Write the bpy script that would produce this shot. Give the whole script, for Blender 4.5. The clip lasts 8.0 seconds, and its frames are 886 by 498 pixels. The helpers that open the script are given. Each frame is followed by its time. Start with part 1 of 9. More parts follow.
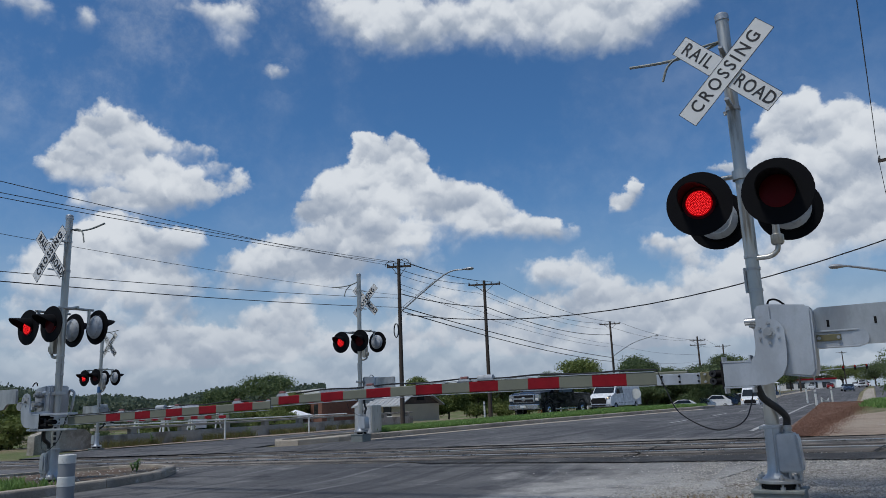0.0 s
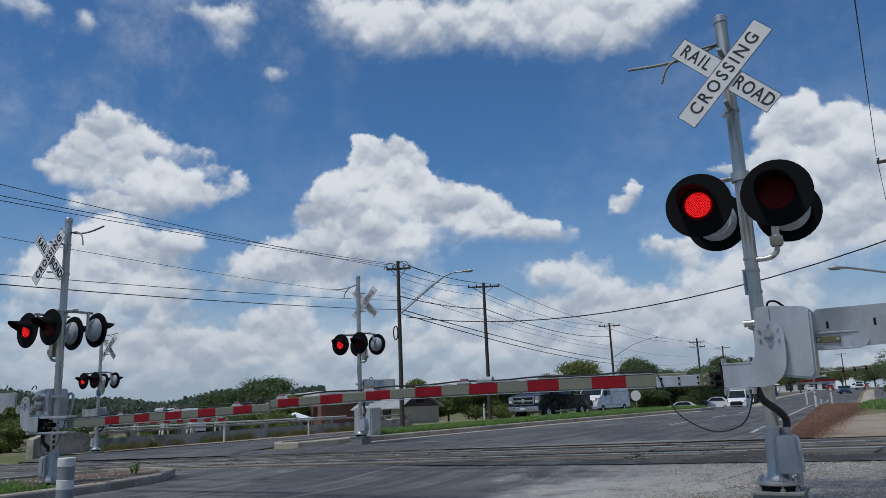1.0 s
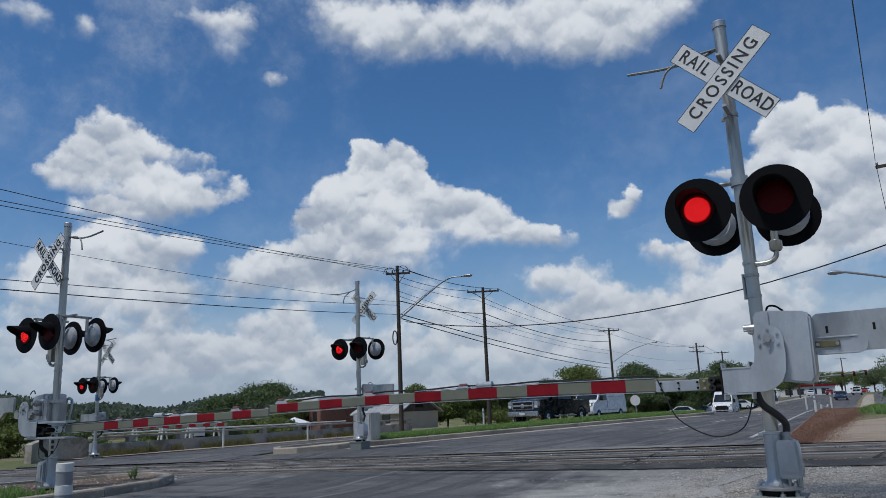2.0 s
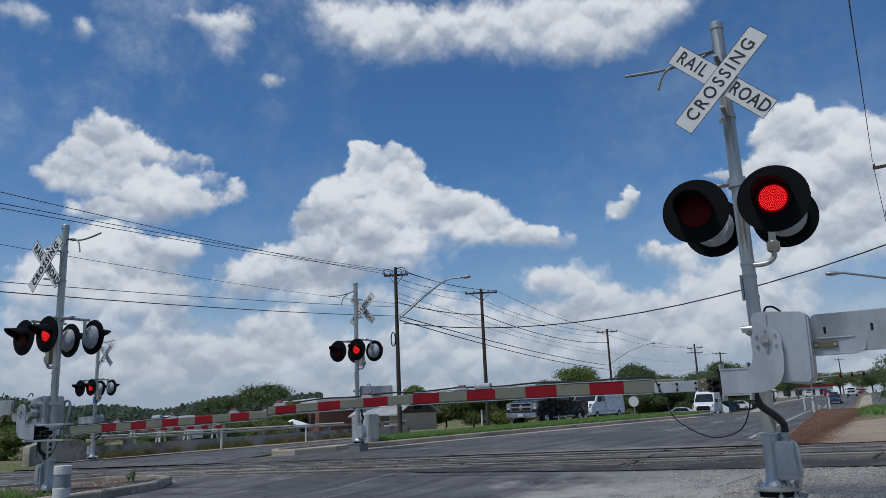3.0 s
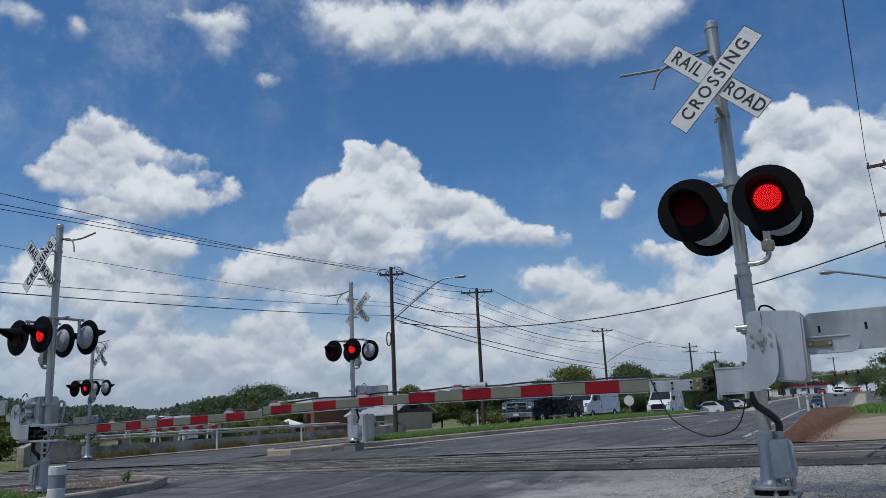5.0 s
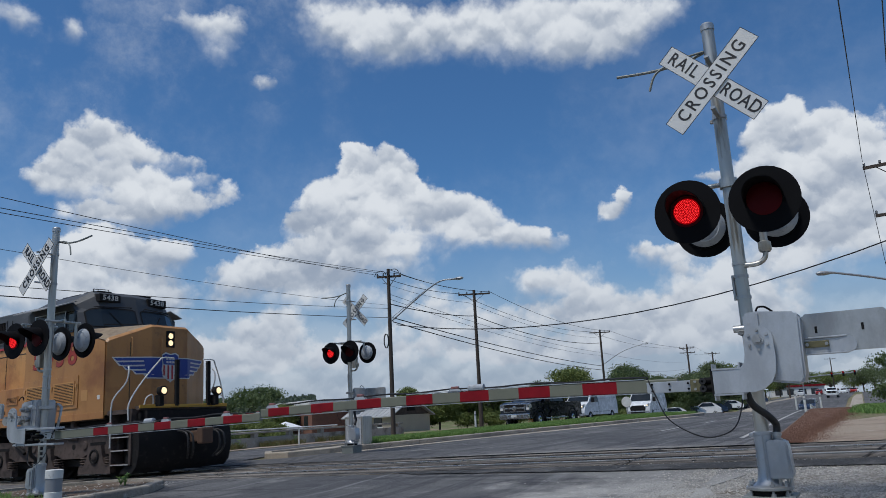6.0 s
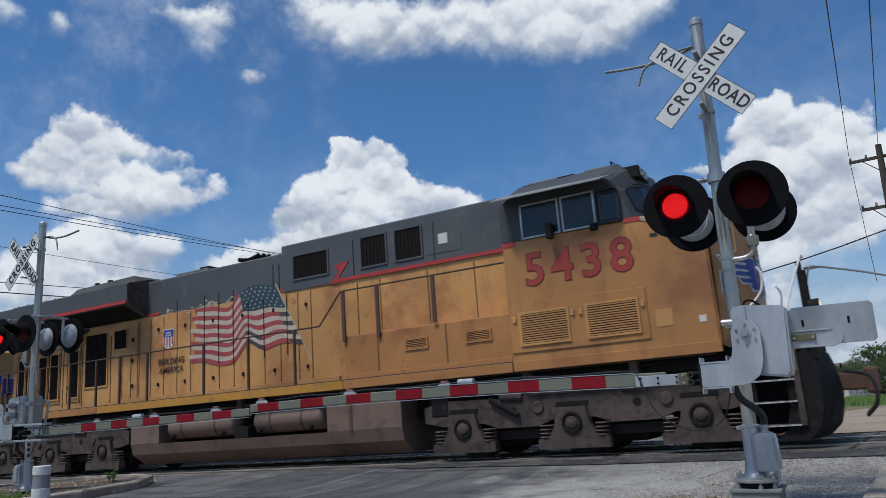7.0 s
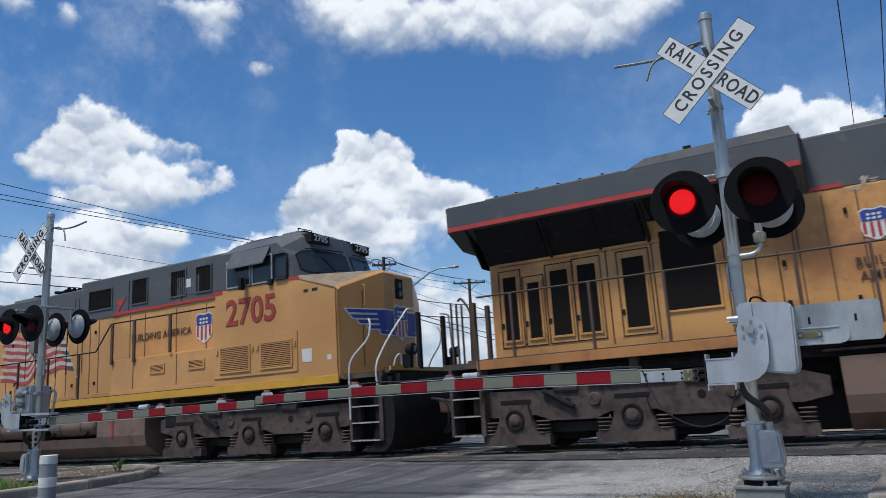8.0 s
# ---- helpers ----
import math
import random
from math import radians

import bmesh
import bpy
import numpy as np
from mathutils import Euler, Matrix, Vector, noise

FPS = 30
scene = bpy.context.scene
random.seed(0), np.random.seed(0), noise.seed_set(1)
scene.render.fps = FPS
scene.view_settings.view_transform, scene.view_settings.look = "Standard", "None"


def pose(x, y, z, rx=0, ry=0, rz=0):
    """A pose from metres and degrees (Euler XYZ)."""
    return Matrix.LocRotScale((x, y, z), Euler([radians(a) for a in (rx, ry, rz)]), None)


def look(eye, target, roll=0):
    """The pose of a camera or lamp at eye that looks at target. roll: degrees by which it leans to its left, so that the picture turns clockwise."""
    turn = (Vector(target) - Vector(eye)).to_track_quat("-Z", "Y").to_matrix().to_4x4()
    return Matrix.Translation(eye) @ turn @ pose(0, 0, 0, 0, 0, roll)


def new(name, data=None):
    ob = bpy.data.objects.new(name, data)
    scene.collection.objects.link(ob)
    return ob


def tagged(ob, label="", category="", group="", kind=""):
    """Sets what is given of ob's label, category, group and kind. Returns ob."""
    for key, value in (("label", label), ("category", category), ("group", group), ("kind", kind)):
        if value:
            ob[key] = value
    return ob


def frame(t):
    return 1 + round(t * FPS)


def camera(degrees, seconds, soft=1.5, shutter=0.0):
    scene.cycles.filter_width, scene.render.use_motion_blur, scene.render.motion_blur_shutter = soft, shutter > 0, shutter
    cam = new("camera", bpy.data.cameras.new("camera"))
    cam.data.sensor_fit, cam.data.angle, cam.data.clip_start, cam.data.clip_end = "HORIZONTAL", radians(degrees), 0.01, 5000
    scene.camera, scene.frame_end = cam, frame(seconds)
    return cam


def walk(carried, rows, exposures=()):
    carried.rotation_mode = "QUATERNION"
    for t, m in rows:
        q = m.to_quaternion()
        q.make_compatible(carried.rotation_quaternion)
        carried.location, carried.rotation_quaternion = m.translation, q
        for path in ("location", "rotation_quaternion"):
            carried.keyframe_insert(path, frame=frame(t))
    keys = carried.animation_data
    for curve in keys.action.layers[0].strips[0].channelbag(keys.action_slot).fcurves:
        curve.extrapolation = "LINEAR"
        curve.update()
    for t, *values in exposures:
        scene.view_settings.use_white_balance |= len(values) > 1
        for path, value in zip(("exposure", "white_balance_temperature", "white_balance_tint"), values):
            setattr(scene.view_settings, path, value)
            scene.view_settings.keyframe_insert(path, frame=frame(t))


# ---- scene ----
EYE = (0.0, 0.0, 1.0)


def aim(yaw, pitch, roll):
    """Camera pose at the fixed eye point, heading in degrees to the left of the road's line."""
    a, b = radians(yaw), radians(pitch)
    ahead = Vector((-math.sin(a) * math.cos(b), math.cos(a) * math.cos(b), math.sin(b)))
    return look(EYE, Vector(EYE) + ahead, roll)


cam = camera(61.81, 8.0, soft=0.35, shutter=0.06)
walk(cam, [(t, aim(*a)) for t, *a in (
    (0.0, 30.83, 11.70, -2.24), (0.5, 30.82, 11.76, -2.28), (1.0, 30.77, 11.87, -2.35), (1.5, 30.75, 12.08, -2.36),
    (3.0, 30.55, 12.34, -2.50), (3.5, 30.45, 12.32, -2.57), (4.0, 30.34, 12.31, -2.56), (4.5, 30.23, 12.25, -2.61),
    (6.0, 29.97, 12.42, -2.84), (6.5, 29.45, 12.29, -3.11), (7.0, 29.16, 11.96, -3.08), (7.5, 29.48, 11.80, -2.60),
    (8.0, 29.66, 11.52, -2.50))], exposures=[(0.0, 0.0), (6.0, 0.05), (7.0, 0.20), (7.5, 0.36), (8.0, 0.39)])

# ---------------------------------------------------------------- light
SUN_WAY = Vector((-0.17, -0.40, 0.90)).normalized()
SUN_EL, SUN_AZ = math.asin(SUN_WAY.z), math.atan2(SUN_WAY.x, SUN_WAY.y)
sun = new("sun", bpy.data.lights.new("sun", "SUN"))
sun.data.energy, sun.data.angle, sun.data.color = 2.6, radians(11), (1.0, 0.975, 0.94)
sun.matrix_world = look(SUN_WAY * 60, (0, 0, 0))

clouds_a = [(-0.980, 0.362, 0.026, 0.026), (-1.000, 0.341, 0.021, 0.021), (-0.955, 0.349, 0.022, 0.020), (-1.019, 0.309, 0.031, 0.023), (-0.972, 0.314, 0.050, 0.034), (-0.910, 0.336, 0.024, 0.022), (-0.872, 0.332, 0.019, 0.013), (-0.838, 0.317, 0.021, 0.014), (-0.817, 0.291, 0.022, 0.011), (-0.882, 0.294, 0.048, 0.021), (-0.944, 0.283, 0.061, 0.026), (-1.024, 0.291, 0.026, 0.018), (-0.909, 0.268, 0.056, 0.017), (-0.845, 0.276, 0.032, 0.012), (-0.969, 0.255, 0.056, 0.012)]
clouds_b = [(-0.643, 0.354, 0.017, 0.015), (-0.638, 0.338, 0.021, 0.018), (-0.590, 0.348, 0.016, 0.016), (-0.587, 0.328, 0.023, 0.019), (-0.616, 0.317, 0.039, 0.027), (-0.662, 0.300, 0.031, 0.025), (-0.569, 0.299, 0.032, 0.023), (-0.694, 0.273, 0.031, 0.021), (-0.724, 0.255, 0.020, 0.013), (-0.633, 0.271, 0.085, 0.036), (-0.537, 0.275, 0.041, 0.021), (-0.497, 0.272, 0.032, 0.020), (-0.488, 0.242, 0.061, 0.025), (-0.579, 0.235, 0.109, 0.041), (-0.424, 0.221, 0.045, 0.016), (-0.380, 0.221, 0.029, 0.016), (-0.680, 0.230, 0.054, 0.030), (-0.741, 0.190, 0.077, 0.025), (-0.802, 0.186, 0.038, 0.019), (-0.818, 0.162, 0.034, 0.016), (-0.650, 0.191, 0.099, 0.032), (-0.711, 0.148, 0.095, 0.027)]
clouds_c = [(-0.071, 0.337, 0.026, 0.020), (-0.032, 0.320, 0.032, 0.025), (0.000, 0.289, 0.031, 0.031), (-0.095, 0.307, 0.026, 0.026), (-0.053, 0.270, 0.065, 0.044), (0.006, 0.236, 0.040, 0.052), (-0.125, 0.272, 0.024, 0.018), (-0.158, 0.277, 0.015, 0.008), (-0.087, 0.210, 0.070, 0.042), (-0.013, 0.165, 0.046, 0.039), (0.050, 0.240, 0.044, 0.069), (-0.041, 0.176, 0.063, 0.037)]
clouds_d = [(-0.281, 0.249, 0.022, 0.019), (-0.271, 0.268, 0.010, 0.010), (-0.294, 0.238, 0.013, 0.013), (-0.253, 0.192, 0.037, 0.013), (-0.217, 0.183, 0.040, 0.020), (-0.169, 0.156, 0.066, 0.026)]
clouds_e = [(-0.661, 0.516, 0.064, 0.034), (-0.602, 0.487, 0.064, 0.037), (-0.628, 0.510, 0.075, 0.034), (-0.519, 0.492, 0.053, 0.035), (-0.460, 0.496, 0.095, 0.038), (-0.403, 0.507, 0.135, 0.034), (-0.346, 0.479, 0.081, 0.031), (-0.283, 0.464, 0.058, 0.034), (-0.252, 0.482, 0.069, 0.033), (-0.203, 0.488, 0.057, 0.024), (-1.080, 0.471, 0.055, 0.017), (-1.005, 0.469, 0.015, 0.018), (-0.886, 0.502, 0.057, 0.012), (-0.834, 0.478, 0.036, 0.024), (-0.820, 0.508, 0.028, 0.019), (-0.765, 0.435, 0.032, 0.012)]
clouds_f = [(-0.934, 0.210, 0.054, 0.025), (-0.980, 0.217, 0.033, 0.020), (-0.899, 0.217, 0.035, 0.018), (-1.011, 0.192, 0.039, 0.027), (-0.951, 0.174, 0.070, 0.033), (-1.051, 0.163, 0.044, 0.027), (-0.898, 0.147, 0.043, 0.029), (-0.994, 0.118, 0.096, 0.035), (-0.860, 0.090, 0.091, 0.029), (-0.777, 0.103, 0.053, 0.026), (-0.756, 0.119, 0.034, 0.018), (-1.047, 0.090, 0.058, 0.031), (-0.928, 0.063, 0.202, 0.028), (-0.791, 0.060, 0.158, 0.029)]
clouds_g = [(-0.389, 0.165, 0.049, 0.024), (-0.344, 0.147, 0.056, 0.029), (-0.303, 0.122, 0.043, 0.024), (-0.370, 0.108, 0.117, 0.021), (-0.484, 0.110, 0.120, 0.024), (-0.544, 0.143, 0.067, 0.023), (-0.235, 0.088, 0.125, 0.025), (-0.147, 0.089, 0.103, 0.034), (-0.188, 0.128, 0.067, 0.026), (-0.097, 0.126, 0.056, 0.036), (-0.287, 0.062, 0.194, 0.023), (-0.433, 0.062, 0.170, 0.024), (-0.607, 0.084, 0.137, 0.024)]


class Graph:
    """Short-hand for building node trees."""

    def __init__(self, tree):
        self.tree, self.nodes = tree, tree.nodes

    def put(self, socket, value):
        if isinstance(value, bpy.types.NodeSocket):
            self.tree.links.new(value, socket)
        else:
            socket.default_value = value

    def node(self, kind, **values):
        n = self.nodes.new(kind)
        return n

    def math(self, op, a, b=0.0, clamp=False, c=0.0):
        n = self.nodes.new("ShaderNodeMath")
        n.operation, n.use_clamp = op, clamp
        self.put(n.inputs[0], a), self.put(n.inputs[1], b), self.put(n.inputs[2], c)
        return n.outputs[0]

    def vec(self, op, a, b=(0, 0, 0)):
        n = self.nodes.new("ShaderNodeVectorMath")
        n.operation = op
        self.put(n.inputs[0], a)
        if op == "SCALE":
            self.put(n.inputs["Scale"], b)
        else:
            self.put(n.inputs[1], b)
        return n.outputs["Value"] if op in ("DOT_PRODUCT", "LENGTH") else n.outputs[0]

    def noise(self, vector, scale, detail=4.0, rough=0.55, out="Fac", distortion=0.0):
        n = self.nodes.new("ShaderNodeTexNoise")
        self.put(n.inputs["Vector"], vector)
        n.inputs["Scale"].default_value, n.inputs["Detail"].default_value = scale, detail
        n.inputs["Roughness"].default_value, n.inputs["Distortion"].default_value = rough, distortion
        return n.outputs[out]

    def span(self, x, lo, hi, to_lo=0.0, to_hi=1.0, smooth=True):
        n = self.nodes.new("ShaderNodeMapRange")
        n.interpolation_type, n.clamp = ("SMOOTHSTEP" if smooth else "LINEAR"), True
        for i, v in enumerate((x, lo, hi, to_lo, to_hi)):
            self.put(n.inputs[i], v)
        return n.outputs[0]

    def mix(self, fac, a, b, blend="MIX"):
        n = self.nodes.new("ShaderNodeMix")
        n.data_type, n.blend_type = "RGBA", blend
        self.put(n.inputs[0], fac)
        for s, v in ((n.inputs[6], a), (n.inputs[7], b)):
            self.put(s, (*v, 1.0) if isinstance(v, tuple) and len(v) == 3 else v)
        return n.outputs[2]


world = bpy.data.worlds.new("sky")
scene.world = world
world.use_nodes = True
world.node_tree.nodes.clear()
g = Graph(world.node_tree)
sky = g.node("ShaderNodeTexSky")
sky.sky_type, sky.sun_disc, sky.sun_elevation, sky.sun_rotation = "NISHITA", False, SUN_EL, SUN_AZ
sky.air_density, sky.dust_density, sky.ozone_density = 1.0, 0.6, 2.0
way = g.node("ShaderNodeTexCoord").outputs["Generated"]
xyz = g.node("ShaderNodeSeparateXYZ")
g.put(xyz.inputs[0], way)
azimuth = g.math("ARCTAN2", xyz.outputs[0], xyz.outputs[1])
height = g.math("ARCSINE", xyz.outputs[2])
flat = g.node("ShaderNodeCombineXYZ")
g.put(flat.inputs[0], azimuth), g.put(flat.inputs[1], height)
wob1 = g.vec("SCALE", g.vec("SUBTRACT", g.noise(way, 11.0, 3.0, 0.5, "Color"), (0.5, 0.5, 0.5)), 0.034)
wob2 = g.vec("SCALE", g.vec("SUBTRACT", g.noise(way, 42.0, 5.0, 0.62, "Color"), (0.5, 0.5, 0.5)), 0.026)
spot = g.vec("ADD", g.vec("ADD", flat.outputs[0], wob1), wob2)


def heads(scale, shift):
    """Distance from the middles of the rounded cloud heads, looked up a little higher in the sky by shift."""
    v = g.node("ShaderNodeTexVoronoi")
    v.feature, v.voronoi_dimensions = "SMOOTH_F1", "2D"
    v.inputs["Scale"].default_value, v.inputs["Smoothness"].default_value = scale, 0.25
    g.put(v.inputs["Vector"], g.vec("ADD", spot, (0.0, shift, 0.0)))
    return v.outputs["Distance"]


def add_puffs(total, blobs):
    """Adds the puffs of one bank: soft density, and sums that tell how high in them a spot lies."""
    for az, el, ra, re in blobs:
        puff_node = g.node("ShaderNodeTexGradient")
        puff_node.gradient_type = "SPHERICAL"
        puff_node.texture_mapping.vector_type = "POINT"
        sx, sy = 1 / (ra * 1.7), 1 / (re * 1.7)
        puff_node.texture_mapping.scale = (sx, sy, 0.0)
        puff_node.texture_mapping.translation = (-az * sx, -el * sy, 0.0)
        # a vanishing share of the sum so far makes the nodes run one after another
        chain = g.node("ShaderNodeVectorMath")
        chain.operation = "MULTIPLY_ADD"
        g.put(chain.inputs[0], total)
        chain.inputs[1].default_value = (1e-7, 1e-7, 0.0)
        g.put(chain.inputs[2], spot)
        g.put(puff_node.inputs[0], chain.outputs[0])
        n = g.node("ShaderNodeVectorMath")
        n.operation = "MULTIPLY_ADD"
        g.put(n.inputs[0], puff_node.outputs["Fac"])
        n.inputs[1].default_value = (1.0, sy, el * sy)
        g.put(n.inputs[2], total)
        total = n.outputs[0]
    return total


total = (0.0, 0.0, 0.0)
for bank in (clouds_a, clouds_b, clouds_c, clouds_d, clouds_e, clouds_f, clouds_g):
    total = add_puffs(total, bank)
sums = g.node("ShaderNodeSeparateXYZ")
g.put(sums.inputs[0], total)
dense = sums.outputs[0]
lifted = g.math("SUBTRACT", g.math("MULTIPLY", height, sums.outputs[1]), sums.outputs[2])
# fair-weather clouds over the rest of the sky
aside = g.math("MAXIMUM", g.span(g.math("ABSOLUTE", g.math("ADD", azimuth, 0.52)), 0.64, 0.85), g.span(height, 0.47, 0.6))
rest = g.math("MULTIPLY", g.span(g.noise(way, 3.2, 6.0, 0.55), 0.43, 0.60), aside)
rest = g.math("MULTIPLY", rest, g.span(height, 0.0, 0.08))
dense = g.math("ADD", dense, g.math("MULTIPLY", rest, 0.9))
gaps = g.math("MULTIPLY", g.math("SUBTRACT", g.noise(way, 7.5, 5.0, 0.6), 0.5), 1.5)
puff = g.math("MULTIPLY", g.math("SUBTRACT", g.noise(way, 30.0, 9.0, 0.66), 0.5), 0.85)
big_head, big_above = heads(24.0, 0.0), heads(24.0, 0.010)
small_head, small_above = heads(62.0, 0.0), heads(62.0, 0.005)
heap = g.math("ADD", g.math("MULTIPLY", g.math("SUBTRACT", 0.40, big_head), 0.42), g.math("MULTIPLY", g.math("SUBTRACT", 0.40, small_head), 0.24))
rise = g.math("DIVIDE", lifted, g.math("ADD", dense, 0.05))
body = g.math("MULTIPLY", dense, g.math("ADD", 1.0, gaps))
edge = g.math("ADD", g.math("ADD", body, puff), heap)
brink = g.math("ADD", g.span(rise, -0.55, 0.30, 2.1, 0.85), g.math("ADD", g.span(height, 0.24, 0.10, 0.0, 0.35), g.span(height, 0.41, 0.50, 0.0, 0.7)))
cover = g.span(edge, 0.34, brink)
veil_at = g.span(g.math("ADD", height, g.math("MULTIPLY", azimuth, -0.25)), 0.52, 0.74, 0.12, 0.50)
veil = g.math("MULTIPLY", g.span(g.noise(way, 4.0, 8.0, 0.66), 0.42, 0.72), veil_at)
cover = g.math("MAXIMUM", g.math("MAXIMUM", cover, veil), g.span(height, 0.17, 0.03, 0.0, 0.8))
billow = g.math("SUBTRACT", g.noise(g.vec("ADD", way, g.vec("SCALE", wob2, 0.8)), 26.0, 6.0, 0.58), 0.5)
swell = g.math("SUBTRACT", g.noise(way, 9.0, 3.0, 0.5), 0.5)
crest = g.math("ADD", g.math("MULTIPLY", g.math("SUBTRACT", big_above, big_head), 0.95), g.math("MULTIPLY", g.math("SUBTRACT", small_above, small_head), 0.26))
lit = g.math("ADD", g.span(rise, -0.62, 0.50, 0.10, 1.0, False), g.math("ADD", g.math("MULTIPLY", billow, 0.42), g.math("MULTIPLY", swell, 1.0)))
lit = g.math("ADD", lit, crest)
lit = g.math("SUBTRACT", lit, g.math("MULTIPLY", g.span(dense, 0.6, 2.6), 0.10))
cloud = g.mix(g.span(lit, 0.0, 1.0, 0.0, 1.0), (0.29, 0.35, 0.45), (0.67, 0.71, 0.76))
low = g.span(height, 0.26, 0.02)
cloud = g.mix(g.math("MULTIPLY", low, 0.45), cloud, (0.35, 0.41, 0.50))
air = g.mix(1.0, sky.outputs[0], (0.040, 0.069, 0.094), "MULTIPLY")
haze = g.math("MULTIPLY", g.span(height, 0.32, -0.02), g.math("ADD", 0.50, g.math("MULTIPLY", g.noise(way, 9.0, 5.0), 0.5)))
air = g.mix(haze, air, (0.30, 0.39, 0.50))
seen = g.mix(cover, air, cloud)
back = g.node("ShaderNodeBackground")
g.put(back.inputs[0], seen)
back.inputs[1].default_value = 1.0
g.put(g.node("ShaderNodeOutputWorld").inputs[0], back.outputs[0])

# ---------------------------------------------------------------- materials


def material(name, color, rough=0.7, metal=0.0, vary=0.25, scale=3.0, fine=60.0, bump=0.2, dirt=None, dirt_at=0.62, streak=False, per_piece=0.0,
             glow=None, spec=0.5):
    """A worn surface: base colour that varies at two scales, stains, fine relief."""
    m = bpy.data.materials.new(name)
    m.use_nodes = True
    m.node_tree.nodes.clear()
    g = Graph(m.node_tree)
    p = g.node("ShaderNodeBsdfPrincipled")
    at = g.node("ShaderNodeTexCoord").outputs["Object"]
    if streak:
        at = g.vec("MULTIPLY", at, (1.0, 1.0, 0.12))
    big, small = g.noise(at, scale, 5.0, 0.6), g.noise(at, fine, 3.0, 0.6)
    c = g.mix(g.math("MULTIPLY", g.math("SUBTRACT", big, 0.3), 2.0, True), tuple(v * (1 - vary) for v in color), tuple(min(1.0, v * (1 + vary)) for v in color))
    c = g.mix(g.math("MULTIPLY", small, 0.5 * vary), c, tuple(v * 0.55 for v in color))
    if dirt:
        c = g.mix(g.span(g.noise(at, scale * 2.3, 7.0, 0.65), dirt_at - 0.08, dirt_at + 0.12, 0.0, 0.8), c, dirt)
    if per_piece:
        info = g.node("ShaderNodeObjectInfo")
        c = g.mix(g.math("MULTIPLY", info.outputs["Random"], per_piece), c, tuple(v * 0.45 for v in color))
    g.put(p.inputs["Base Color"], c)
    g.put(p.inputs["Roughness"], g.span(big, 0.3, 0.7, max(0.03, rough - 0.1), min(1.0, rough + 0.1)))
    p.inputs["Metallic"].default_value = metal
    p.inputs["Specular IOR Level"].default_value = spec
    if bump:
        b = g.node("ShaderNodeBump")
        b.inputs["Strength"].default_value, b.inputs["Distance"].default_value = bump, 0.01
        g.put(b.inputs["Height"], g.math("ADD", small, g.math("MULTIPLY", big, 1.5)))
        g.put(p.inputs["Normal"], b.outputs[0])
    if glow:
        p.inputs["Emission Color"].default_value, p.inputs["Emission Strength"].default_value = (*glow[0], 1.0), glow[1]
    out = g.node("ShaderNodeOutputMaterial")
    g.put(out.inputs[0], p.outputs[0])
    return m


def leaf_material(name, dark, pale):
    m = bpy.data.materials.new(name)
    m.use_nodes = True
    m.node_tree.nodes.clear()
    g = Graph(m.node_tree)
    p = g.node("ShaderNodeBsdfPrincipled")
    at = g.node("ShaderNodeTexCoord").outputs["Object"]
    geo = g.node("ShaderNodeNewGeometry")
    c = g.mix(g.math("ADD", g.math("MULTIPLY", geo.outputs["Random Per Island"], 0.6), g.math("MULTIPLY", g.noise(at, 0.9, 3.0), 0.5)), dark, pale)
    g.put(p.inputs["Base Color"], c)
    p.inputs["Roughness"].default_value = 0.65
    p.inputs["Specular IOR Level"].default_value = 0.25
    t = g.node("ShaderNodeBsdfTranslucent")
    g.put(t.inputs[0], c)
    s = g.node("ShaderNodeMixShader")
    s.inputs[0].default_value = 0.4
    g.put(s.inputs[1], p.outputs[0]), g.put(s.inputs[2], t.outputs[0])
    g.put(g.node("ShaderNodeOutputMaterial").inputs[0], s.outputs[0])
    return m


